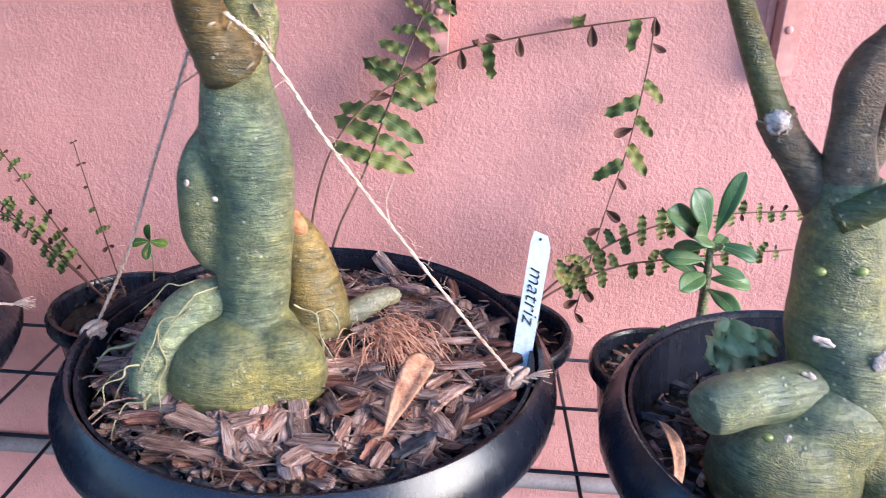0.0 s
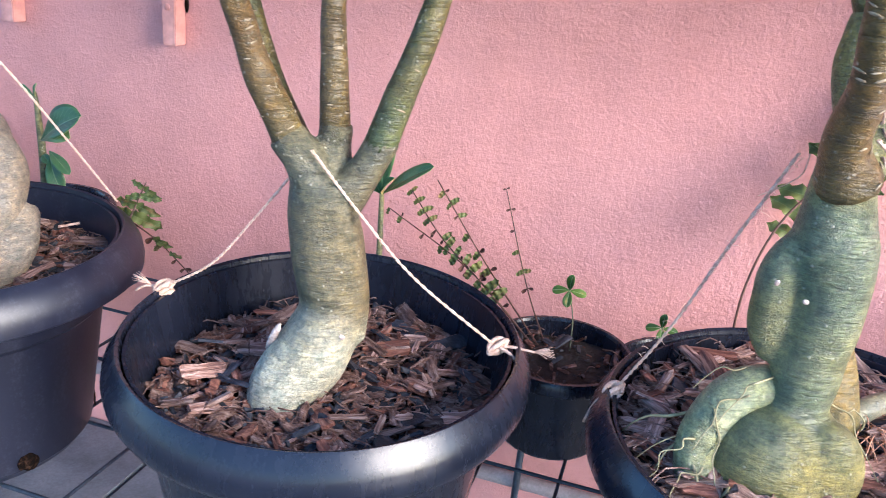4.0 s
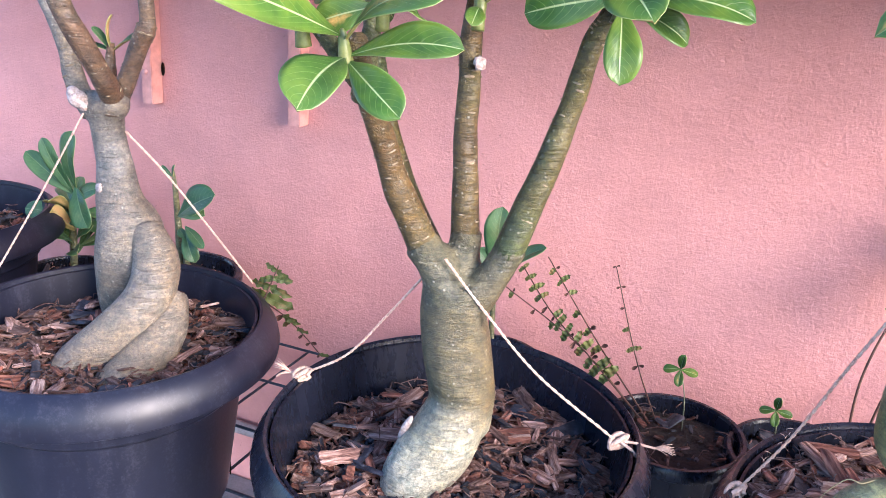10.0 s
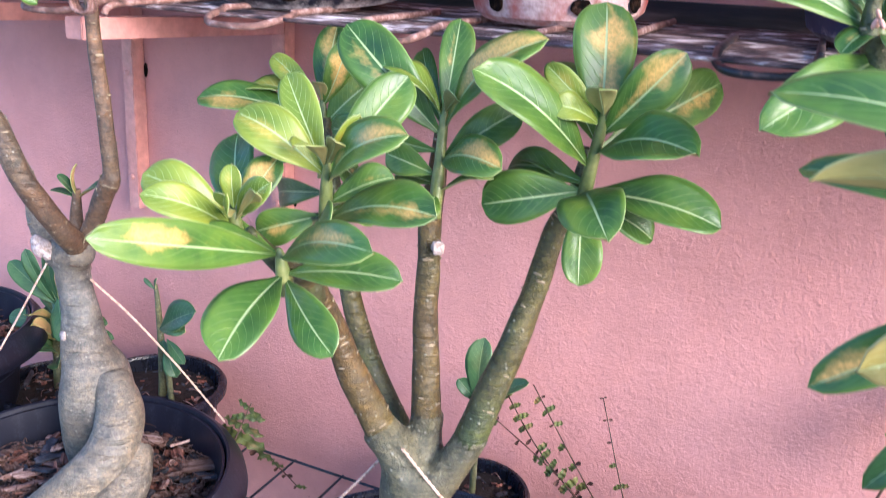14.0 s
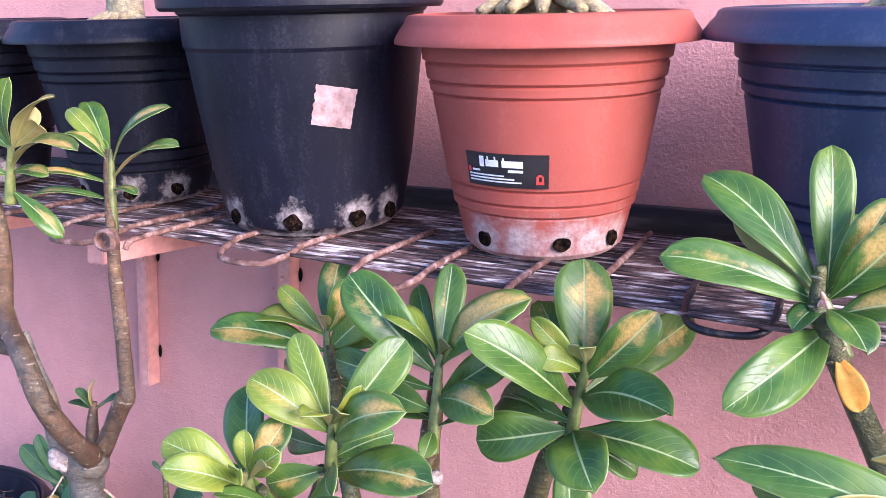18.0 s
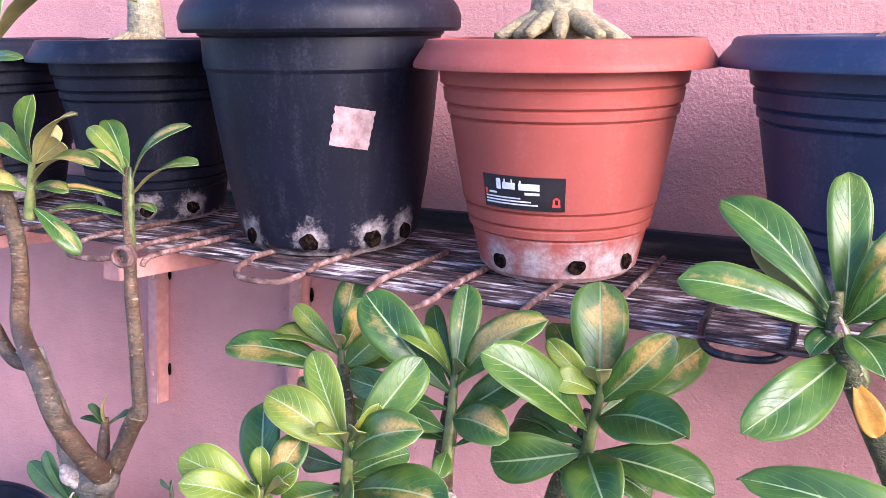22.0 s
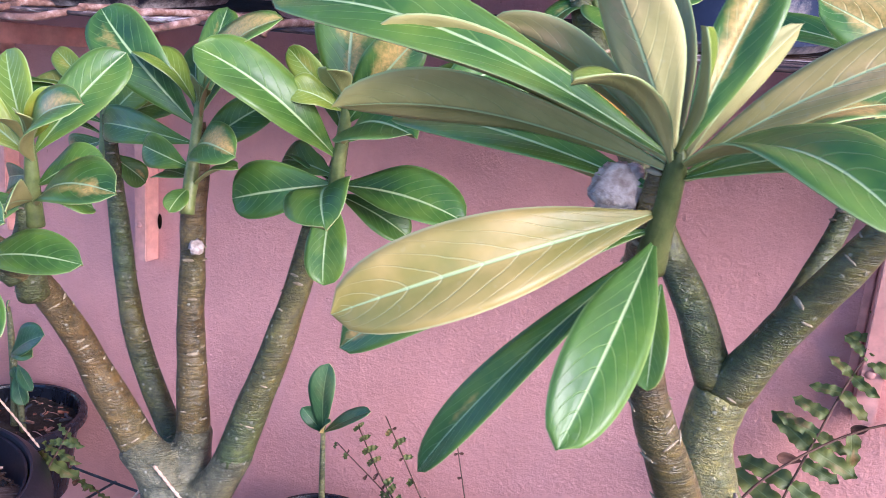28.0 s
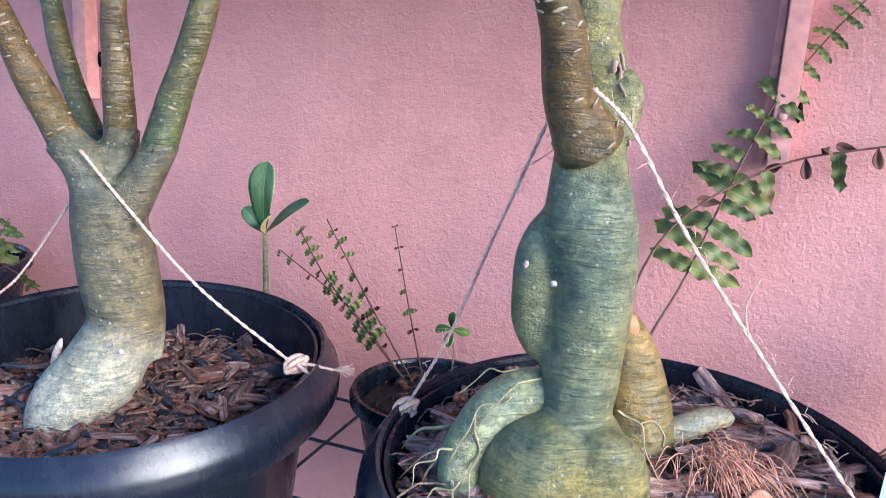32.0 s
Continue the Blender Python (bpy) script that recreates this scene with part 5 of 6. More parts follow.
crown_of(pb, (-0.016, -0.742, 1.100), (-0.011, -0.752, 1.131), [(-0.141, -0.761, 1.137, 0.022, 0.10, 0.90), (-0.113, -0.782, 1.166, 0.019, 0.10, 0.95), (-0.163, -0.772, 1.173, 0.022, 0.12, 1.00), (-0.110, -0.806, 1.070, 0.030, 0.12, 0.40), (-0.125, -0.774, 1.045, 0.020, 0.10, 0.20), (-0.093, -0.762, 0.996, 0.015, 0.08, 0.00), (-0.025, -0.813, 1.047, 0.024, 0.06, 0.10), (0.054, -0.822, 1.127, 0.022, 0.16, 1.00), (0.088, -0.780, 1.134, 0.023, 0.16, 0.80), (0.067, -0.741, 1.177, 0.018, 0.08, 0.90)], "BBmfmmfmmm", (), O, 61, 0.5, (3, 9))
crown_of(pb, (-0.016, -0.742, 1.100), (-0.011, -0.752, 1.131), [(0.009, -0.732, 1.198, 0.018, 0.05, 1.00), (-0.045, -0.752, 1.197, 0.022, 0.05, 1.00), (-0.091, -0.732, 1.173, 0.016, 0.12, 1.00), (-0.036, -0.802, 1.155, 0.014, 0.16, 0.95), (-0.147, -0.698, 1.130, 0.019, 0.08, 0.60), (-0.084, -0.717, 1.131, 0.010, 0.06, 0.50), (0.063, -0.690, 1.154, 0.014, 0.10, 0.80), (0.017, -0.681, 1.181, 0.013, 0.08, 0.90), (-0.040, -0.702, 1.201, 0.020, 0.05, 1.00), (-0.002, -0.797, 1.172, 0.010, 0.05, 1.00)], "fBBumbubBr", (3, 9), O, 62, 0.5)
crown_of(pb, (0.104, -0.550, 1.129), (0.108, -0.550, 1.155), [(0.019, -0.580, 1.200, 0.028, 0.08, 0.90), (0.049, -0.560, 1.211, 0.025, 0.06, 1.00), (0.052, -0.580, 1.139, 0.023, 0.14, 0.60), (0.053, -0.550, 1.156, 0.019, 0.20, 0.70), (0.160, -0.580, 1.140, 0.020, 0.10, 0.50), (0.168, -0.560, 1.119, 0.020, 0.08, 0.20), (0.157, -0.550, 1.169, 0.020, 0.10, 0.80), (0.121, -0.520, 1.234, 0.022, 0.05, 1.00), (0.094, -0.550, 1.223, 0.019, 0.05, 1.00), (0.047, -0.520, 1.097, 0.024, 0.10, 0.40), (-0.029, -0.500, 1.188, 0.017, 0.10, 0.90)], "fBbbmmmfBbm", (), O, 63, 0.5)
crown_of(pb, (-0.102, -0.485, 1.169), (-0.117, -0.485, 1.203), [(-0.124, -0.465, 1.320, 0.032, 0.05, 0.90), (-0.218, -0.465, 1.291, 0.034, 0.13, 0.90), (-0.188, -0.485, 1.263, 0.030, 0.12, 0.95), (-0.238, -0.525, 1.229, 0.032, 0.12, 0.80), (-0.175, -0.585, 1.133, 0.040, 0.10, 0.40), (-0.137, -0.515, 1.181, 0.017, 0.16, 0.90), (-0.086, -0.535, 1.176, 0.036, 0.12, 0.80), (-0.079, -0.485, 1.283, 0.026, 0.06, 1.00), (-0.065, -0.505, 1.269, 0.036, 0.08, 0.90), (-0.176, -0.435, 1.228, 0.019, 0.10, 0.70), (-0.097, -0.445, 1.266, 0.015, 0.05, 1.00), (-0.048, -0.485, 1.206, 0.035, 0.10, 0.60)], "fmbmfumffufm", (), O, 64, 0.5)

# plant with the braided base
O = (-0.89, -0.49, 0.57)
pd = plant_of(O, "desert rose with crossed grey roots and thin brown branches")
grown("trunk", [[(-0.922, -0.466, 0.575, 0.034), (-0.922, -0.466, 0.631, 0.0440), (-0.914, -0.468, 0.672, 0.0480), (-0.914, -0.470, 0.717, 0.0430), (-0.927, -0.470, 0.753, 0.0310), (-0.933, -0.470, 0.803, 0.0226), (-0.940, -0.470, 0.845, 0.0208), (-0.942, -0.471, 0.880, 0.0240)],
                ("blob", (-0.929, -0.472, 0.880), (0.0235, 0.021, 0.024)), ("blob", (-0.956, -0.474, 0.873), (0.019, 0.018, 0.021), (0, -20, 0))], GREY_BARK, pd, O, 0.0036)
grown("crossing_root", [[(-0.887, -0.472, 0.725, 0.022), (-0.856, -0.488, 0.688, 0.0290), (-0.847, -0.518, 0.648, 0.0310), (-0.868, -0.553, 0.611, 0.0310), (-0.902, -0.584, 0.575, 0.0280), (-0.920, -0.600, 0.550, 0.0210)]], GREY_BARK, pd, O, 0.0032, "smooth grey root crossing in front of the trunk")
grown("crossing_root", [[(-0.842, -0.486, 0.645, 0.0260), (-0.824, -0.515, 0.614, 0.0275), (-0.823, -0.548, 0.592, 0.0285), (-0.836, -0.578, 0.570, 0.0265), (-0.846, -0.600, 0.548, 0.0210)]], GREY_BARK, pd, O, 0.0032, "shorter grey root passing behind the other")
D1 = [(-0.958, -0.474, 0.864, 0.0150), (-0.975, -0.476, 0.887, 0.0135), (-0.988, -0.474, 0.913, 0.0128), (-0.994, -0.472, 0.929, 0.0112), (-1.006, -0.468, 0.952, 0.0105), (-1.023, -0.464, 0.973, 0.0085), (-1.042, -0.460, 0.996, 0.0080), (-1.063, -0.455, 1.025, 0.0070)]
D2 = [(-0.926, -0.474, 0.868, 0.0150), (-0.922, -0.478, 0.890, 0.0150), (-0.900, -0.518, 0.926, 0.0130), (-0.897, -0.560, 0.986, 0.0122), (-0.926, -0.560, 1.034, 0.0118), (-1.049, -0.490, 1.064, 0.0115), (-1.050, -0.487, 1.130, 0.0105), (-1.055, -0.490, 1.188, 0.0100), (-1.085, -0.490, 1.260, 0.0090), (-1.092, -0.490, 1.31, 0.005)]
D3 = [(-0.932, -0.468, 0.870, 0.0140), (-0.918, -0.464, 0.896, 0.0118), (-0.902, -0.462, 0.928, 0.0112), (-0.888, -0.460, 0.958, 0.0115), (-0.881, -0.460, 0.970, 0.0122), (-0.877, -0.460, 0.986, 0.0092), (-0.882, -0.460, 1.054, 0.0090), (-0.893, -0.457, 1.123, 0.0080), (-0.900, -0.453, 1.191, 0.0072), (-0.905, -0.450, 1.245, 0.0066), (-0.906, -0.450, 1.275, 0.003)]
D4 = [(-0.936, -0.458, 0.850, 0.0095), (-0.948, -0.452, 0.906, 0.0081), (-0.946, -0.450, 0.950, 0.0045)]
for k, (pts, n) in enumerate(((D1, 12), (D2, 50), (D3, 46), (D4, 4))):
    branch(pd, pts, BROWN_BARK if k else GREY_BARK, O, n, 80 + k)
cut_end(pd, (-1.030, -0.499, 1.038), 0.0115, (0.1, -1, 0.35), O)
branch(pd, [(-1.040, -0.486, 1.015, 0.010), (-1.065, -0.490, 1.02, 0.0095), (-1.095, -0.49, 1.05, 0.009), (-1.12, -0.5, 1.11, 0.008), (-1.10, -0.54, 1.25, 0.007), (-1.056, -0.55, 1.36, 0.006)], BROWN_BARK, O, 8, 86)
bm = bmesh.new()
for dx, dy, dz, q in ((0, 0, 0, 0.013), (-0.010, 0.004, 0.004, 0.010), (0.007, 0.001, -0.006, 0.009), (-0.004, -0.003, 0.009, 0.008)):
    blob(bm, (-0.963 + dx, -0.492 + dy, 0.883 + dz), (q, q * 0.9, q * 0.85), O, (20 * dx, 30, 0))
part("pruning_knob", bm, CUT, pd, "pale healed knob at the fork")
cut_end(pd, (-0.936, -0.494, 0.775), 0.0075, (-0.1, -1, 0.15), O)
rl = random.Random(9)
for tip in ((-0.985, -0.455, 0.945), (-0.912, -0.44, 0.962), (-0.935, -0.46, 0.985), (-0.965, -0.46, 0.968)):
    leaf(pd, (-0.946, -0.450, 0.940), tip, 0.014, rl, O, [LEAF_DARK, LEAF_BACK])

crown_of(pd, (-0.899, -0.452, 1.202), (-0.901, -0.450, 1.267), [(-0.807, -0.450, 1.328, 0.023, 0.16, 0.90), (-0.969, -0.450, 1.320, 0.018, 0.12, 1.00), (-0.767, -0.481, 1.287, 0.017, 0.10, 0.60), (-1.018, -0.472, 1.210, 0.017, 0.10, 0.20), (-0.999, -0.481, 1.243, 0.015, 0.08, 0.50), (-0.955, -0.470, 1.291, 0.022, 0.22, 0.90), (-0.983, -0.410, 1.329, 0.022, 0.10, 0.90), (-0.839, -0.471, 1.228, 0.010, 0.10, 0.40), (-0.914, -0.450, 1.285, 0.013, 0.05, 1.00)], "mmuuuuuuf", (1, 8), O, 71)
crown_of(pd, (-1.020, -0.495, 1.223), (-1.008, -0.500, 1.276), [(-0.899, -0.529, 1.335, 0.020, 0.12, 0.80), (-0.857, -0.537, 1.279, 0.026, 0.14, 0.50), (-0.956, -0.539, 1.354, 0.024, 0.10, 0.90), (-0.951, -0.497, 1.244, 0.017, 0.10, 0.40), (-1.089, -0.516, 1.251, 0.030, 0.10, 0.30), (-1.087, -0.500, 1.313, 0.030, 0.10, 0.90), (-0.957, -0.475, 1.166, 0.020, 0.10, 0.00), (-1.000, -0.469, 1.320, 0.022, 0.08, 0.90), (-0.947, -0.509, 1.302, 0.021, 0.10, 0.90)], "uufmmmmbB", (), O, 72)
crown_of(pd, (-1.021, -0.550, 1.371), (-0.995, -0.560, 1.402), [(-0.728, -0.609, 1.441, 0.034, 0.14, 0.90), (-0.983, -0.558, 1.479, 0.036, 0.10, 0.80), (-0.922, -0.576, 1.391, 0.013, 0.10, 0.60)], "uff", (), O, 73)

# plant with the cylindrical trunk at the end of the row
O = (0.47, -0.54, 0.55)
pa = plant_of(O, "desert rose with thick cylindrical green-grey trunk and folded root")
grown("trunk", [[(0.500, -0.545, 0.560, 0.05), (0.490, -0.535, 0.631, 0.0440), (0.476, -0.530, 0.670, 0.0380), (0.470, -0.530, 0.713, 0.0335), (0.466, -0.530, 0.752, 0.0290), (0.464, -0.530, 0.783, 0.0225)],
                ("blob", (0.530, -0.575, 0.540), (0.045, 0.045, 0.045))], GREEN_BARK, pa, O, 0.0036)
grown("swollen_root", [("blob", (0.446, -0.566, 0.552), (0.062, 0.052, 0.056), (0, 10, 0)), ("blob", (0.47, -0.56, 0.59), (0.05, 0.04, 0.04))], CRINKLED, pa, O, 0.0034, "crinkled grey-green swollen root")
grown("folded_root", [[(0.362, -0.606, 0.622, 0.0170), (0.376, -0.598, 0.624, 0.0215), (0.402, -0.580, 0.622, 0.0215), (0.432, -0.565, 0.620, 0.0225), (0.462, -0.548, 0.618, 0.0240)]], CRINKLED, pa, O, 0.0034, "stubby crinkled root folded sideways")
for k, (pts, m, n) in enumerate((([(0.464, -0.530, 0.768, 0.0215), (0.458, -0.530, 0.800, 0.0175), (0.457, -0.530, 0.825, 0.0165), (0.456, -0.530, 0.846, 0.0172), (0.461, -0.530, 0.866, 0.0150), (0.474, -0.530, 0.880, 0.0150), (0.486, -0.53, 0.905, 0.013), (0.475, -0.52, 1.08, 0.011)], BROWN_BARK, 26),
                                 ([(0.458, -0.524, 0.748, 0.0165), (0.432, -0.520, 0.785, 0.0150), (0.414, -0.520, 0.806, 0.0140), (0.404, -0.520, 0.822, 0.0145)], BROWN_BARK, 8),
                                 ([(0.407, -0.520, 0.816, 0.0130), (0.398, -0.520, 0.834, 0.0108), (0.389, -0.520, 0.852, 0.0100), (0.364, -0.520, 0.905, 0.0090), (0.350, -0.520, 0.945, 0.0085), (0.31, -0.53, 1.06, 0.007)], STEM_BARK, 22),
                                 ([(0.455, -0.545, 0.755, 0.014), (0.480, -0.560, 0.776, 0.0110), (0.50, -0.565, 0.80, 0.0100), (0.53, -0.56, 0.9, 0.009)], STEM_BARK, 10),
                                 ([(0.470, -0.515, 0.775, 0.014), (0.492, -0.510, 0.830, 0.0130), (0.500, -0.510, 0.880, 0.0125), (0.51, -0.51, 1.0, 0.011)], BROWN_BARK, 12))):
    branch(pa, pts, m, O, n, 90 + k)
for at, size in (((0.441, -0.562, 0.719), (0.0055, 0.004, 0.0035)), ((0.471, -0.562, 0.721), (0.0050, 0.004, 0.0035)), ((0.409, -0.612, 0.609), (0.0040, 0.003, 0.003))):
    bm = bmesh.new()
    blob(bm, at, size, O)
    part("bud_wart", bm, SHOOT, pa, "small green dormant bud")
for at, size in (((0.453, -0.570, 0.667), (0.010, 0.0011, 0.0032)), ((0.446, -0.572, 0.640), (0.006, 0.0011, 0.0026)), ((0.422, -0.614, 0.611), (0.003, 0.0012, 0.0026)), ((0.495, -0.575, 0.657), (0.006, 0.0014, 0.009))):
    bm = bmesh.new()
    blob(bm, at, size, O, (0, 20, 0))
    for v in bm.verts:
        v.co += Vector((noise.noise(v.co * 260), 0, noise.noise(v.co * 260 + Vector((3, 0, 0))))) * 0.0025
    part("lichen_patch", bm, CUT, pa, "whitish flaking skin patch")
for at, r in (((0.447, -0.588, 0.588), 0.006), ((0.480, -0.566, 0.640), 0.010), ((0.403, -0.533, 0.820), 0.014)):
    cut_end(pa, at, r * 0.7, (-0.2, -1, 0.3), O)

# stumps in the shelf pots
for x, y, z, s, lab in ((-0.424, -0.292, SHELF + 0.252, 0.85, "pale tan desert rose trunk with splayed roots above the pot"), (-1.085, -0.24, SHELF + 0.25, 0.65, "pale peeling desert rose foot in a shelf pot"), (-0.02, -0.25, SHELF + 0.252, 1.0, "greyish desert rose base with thick roots"), (-0.742, -0.292, SHELF + 0.27, 0.8, "desert rose trunk in a tall black pot")):
    O = (x, y, z)
    pu = plant_of(O, lab, "desert rose plants on the shelf")
    rr = random.Random(int(x * 1000) + 5000)
    pieces = [[(x, y, z - 0.01, 0.045 * s), (x, y, z + 0.05, 0.040 * s), (x - 0.01, y, z + 0.12, 0.030 * s), (x, y, z + 0.25, 0.022 * s), (x + 0.01, y, z + 0.4, 0.018 * s)]]
    for k in range(9):
        a = math.pi * (1.0 + k / 8.0) + rr.uniform(-0.12, 0.12)
        e = rr.uniform(0.075, 0.105) * s
        pieces.append([(x, y, z + 0.05 * s, 0.015 * s), (x + 0.5 * e * math.cos(a), y + 0.5 * e * math.sin(a), z + 0.03 * s, 0.012 * s), (x + e * math.cos(a), y + e * math.sin(a), z + 0.006, 0.007 * s)])
    grown("trunk", pieces[:1], PALE_BARK, pu, O, 0.004)
    for p in pieces[1:]:
        bm = bmesh.new()
        tube(bm, p, 14, 6, 0.18, O)
        part("root", bm, PALE_BARK, pu)


# ---- twine ----
def twine(points, knot, ends, label, r=0.0014):
    t = thing("jute_twine", points[-1], label, "twine", "twine tied to pots and trunks")
    O = points[-1]
    bm = bmesh.new()
    n = 90
    a, b = [np.array(p, float) for p in points[:2]] if len(points) == 2 else (None, None)
    path = spline([(*p, r) for p in points], max(8, n // max(1, len(points) - 1)))
    for strand in (0.0, math.pi):
        pts = []
        for k, q in enumerate(path):
            w = strand + k * 1.15
            pts.append((q[0] + r * 0.5 * math.cos(w), q[1] + r * 0.25 * math.sin(w), q[2] + r * 0.5 * math.sin(w), r * 0.72))
        tube(bm, pts, 6, 1, 0, O)
    part("string", bm, TWINE, t)
    if knot:
        bm = bmesh.new()
        k0 = Vector(knot)
        for s in range(3):
            tube(bm, [(*(k0 + Vector((0.008 * math.cos(w + s), 0.006 * math.sin(w * 1.3 + s), 0.007 * math.sin(w + 2 * s)))), 0.0026) for w in np.linspace(0, 6.0, 9)], 7, 3, 0, O)
        part("knot", bm, TWINE, t, "whitish twine knot")
    for e in ends:
        bm = bmesh.new()
        tube(bm, [(*p, q) for p, q in zip(e, (r * 1.25, r * 1.2, r, r * 0.9))], 8, 5, 0.15, O)
        part("loose_end", bm, TWINE, t)
    return t


def frayed(at, d, seed, count=26, L=0.022):
    rnd = random.Random(seed)
    bm = bmesh.new()
    for k in range(count):
        v = (Vector(d).normalized() + Vector((rnd.uniform(-0.3, 0.3), rnd.uniform(-0.3, 0.3), rnd.uniform(-0.28, 0.28)))).normalized() * L * rnd.uniform(0.6, 1.1)
        tube(bm, [(0, 0, 0, 0.0005), (*(v * 0.5 + Vector((0, 0, 0.001))), 0.0004), (*v, 0.0003)], 4, 2, 0)
    ob = part("frayed_end", bm, TWINE)
    ob.location = at
    return ob


t1 = twine([(-0.444, -0.536, 0.791), (-0.404, -0.520, 0.738), (-0.346, -0.498, 0.670), (-0.262, -0.470, 0.603)], (-0.260, -0.468, 0.602), [[(-0.258, -0.47, 0.603), (-0.242, -0.475, 0.598), (-0.233, -0.485, 0.585), (-0.231, -0.49, 0.567)], [(-0.258, -0.468, 0.603), (-0.245, -0.466, 0.604), (-0.232, -0.464, 0.603), (-0.222, -0.462, 0.602)]], "jute twine from the trunk down to the pot's lip")
t2 = twine([(-0.486, -0.497, 0.748), (-0.522, -0.503, 0.699), (-0.566, -0.510, 0.644), (-0.622, -0.513, 0.606)], (-0.624, -0.513, 0.604), [[(-0.626, -0.513, 0.604), (-0.640, -0.515, 0.604), (-0.648, -0.517, 0.602), (-0.656, -0.518, 0.596)]], "thin jute twine tied to the pot with a frayed knot")
t3 = twine([(0.014, -0.560, 0.878), (0.039, -0.552, 0.854), (0.080, -0.542, 0.789), (0.131, -0.532, 0.719), (0.192, -0.522, 0.640), (0.233, -0.519, 0.592)], (0.235, -0.517, 0.590), [[(0.237, -0.517, 0.59), (0.252, -0.52, 0.584), (0.262, -0.526, 0.573), (0.268, -0.53, 0.556)]], "jute twine stretched from the trunk to the pot's edge")
t4 = twine([(-0.029, -0.505, 0.850), (-0.066, -0.497, 0.757), (-0.099, -0.491, 0.670), (-0.136, -0.487, 0.596)], (-0.138, -0.486, 0.592), [[(-0.138, -0.487, 0.592), (-0.148, -0.492, 0.586), (-0.155, -0.498, 0.576), (-0.160, -0.505, 0.562)]], "fuzzy jute twine tied round the pot's edge")
t5 = twine([(-0.948, -0.500, 0.868), (-1.016, -0.515, 0.757), (-1.101, -0.530, 0.631)], None, [], "jute twine running down from the fork")
t6 = twine([(-0.913, -0.468, 0.846), (-0.885, -0.430, 0.787), (-0.850, -0.385, 0.704), (-0.806, -0.356, 0.628)], None, [], "jute twine tied behind the trunk")
for t, at, d, s in ((t1, (-0.224, -0.462, 0.602), (1, 0.1, 0), 1), (t2, (-0.638, -0.515, 0.605), (-1, 0, 0.25), 2), (t3, (0.242, -0.517, 0.592), (1, 0, 0.2), 3)):
    f = frayed(Vector(at) - t.location, d, s)
    f.parent = t
bm = bmesh.new()
fz = random.Random(31)
for strand in ([(-0.024, -0.505, 0.848), (-0.138, -0.487, 0.592)], [(0.018, -0.560, 0.880), (0.233, -0.519, 0.592)]):
    a, b = Vector(strand[0]), Vector(strand[1])
    for k in range(46):
        p = a.lerp(b, fz.random()) - t3.location
        v = Vector((fz.uniform(-1, 1), fz.uniform(-0.6, 0.2), fz.uniform(-1, 1))).normalized() * fz.uniform(0.004, 0.011)
        tube(bm, [(*p, 0.0003), (*(p + v * 0.5 + Vector((0, 0, 0.001))), 0.00025), (*(p + v), 0.0002)], 3, 2, 0)
tagged(part("fuzz", bm, TWINE, t3), kind="stuff")
for at, tip in (((0.128, -0.54, 0.725), (0.13, -0.545, 0.765)), ((-0.02, -0.50, 0.85), (-0.052, -0.505, 0.81))):
    bm = bmesh.new()
    tube(bm, [(0, 0, 0, 0.0007), (-0.004, 0, (tip[2] - at[2]) * 0.5, 0.0006), (tip[0] - at[0], tip[1] - at[1], tip[2] - at[2], 0.0004)], 5, 5)
    w = part("twine_wisp", bm, TWINE, t3)
    w.location = Vector(at) - t3.location

# ---- tag, labels, small things on the pots ----
tag = thing("plant_tag", (0.238, -0.479, 0.575), "white plastic plant tag with handwriting pushed into the mulch", "plant tag")
tag.matrix_world = look((0.238, -0.479, 0.575), (0.252, -0.432, 0.705)) @ pose(0, 0, 0, 180, 0, 0)
zt = (Vector((0.252, -0.434, 0.698)) - Vector((0.238, -0.479, 0.575))).normalized()
nt = (Vector((0.0, -1.0, 0.25)) - zt * Vector((0.0, -1.0, 0.25)).dot(zt)).normalized()
mt = Matrix((zt.cross(nt), nt * -1, zt)).transposed().to_4x4()
mt.translation = (0.238, -0.479, 0.560)
tag.matrix_world = mt
bm = bmesh.new()
v = [bm.verts.new(p) for p in ((-0.0085, 0, 0.0), (0.0085, 0, 0.0), (0.0092, 0, 0.128), (0.005, 0, 0.138), (-0.0075, 0, 0.141), (-0.0092, 0, 0.130))]
f = bm.faces.new(v)
r = bmesh.ops.extrude_face_region(bm, geom=[f])
bmesh.ops.translate(bm, vec=(0, 0.0012, 0), verts=[x for x in r["geom"] if isinstance(x, bmesh.types.BMVert)])
bmesh.ops.recalc_face_normals(bm, faces=bm.faces)
part("tag_blade", bm, TAGWHITE, tag, smooth=False)
cu = bpy.data.curves.new("writing", "FONT")
cu.body, cu.size, cu.extrude, cu.shear = "matriz", 0.0200, 0.0001, 0.35
cu.offset = -0.00012
cu.align_x, cu.align_y = "CENTER", "CENTER"
cu.materials.append(INK)
wr = new("writing", cu)
wr.parent = tag
wr.matrix_local = pose(0.0005, -0.0008, 0.084, 90, 0, 0) @ pose(0, 0, 0, 0, 0, -90)
bm = bmesh.new()
bmesh.ops.create_cone(bm, segments=12, radius1=0.0013, radius2=0.0013, depth=0.0006, cap_ends=True, matrix=pose(-0.001, -0.0005, 0.134, 90, 0, 0))
part("punched_hole", bm, INK, tag)


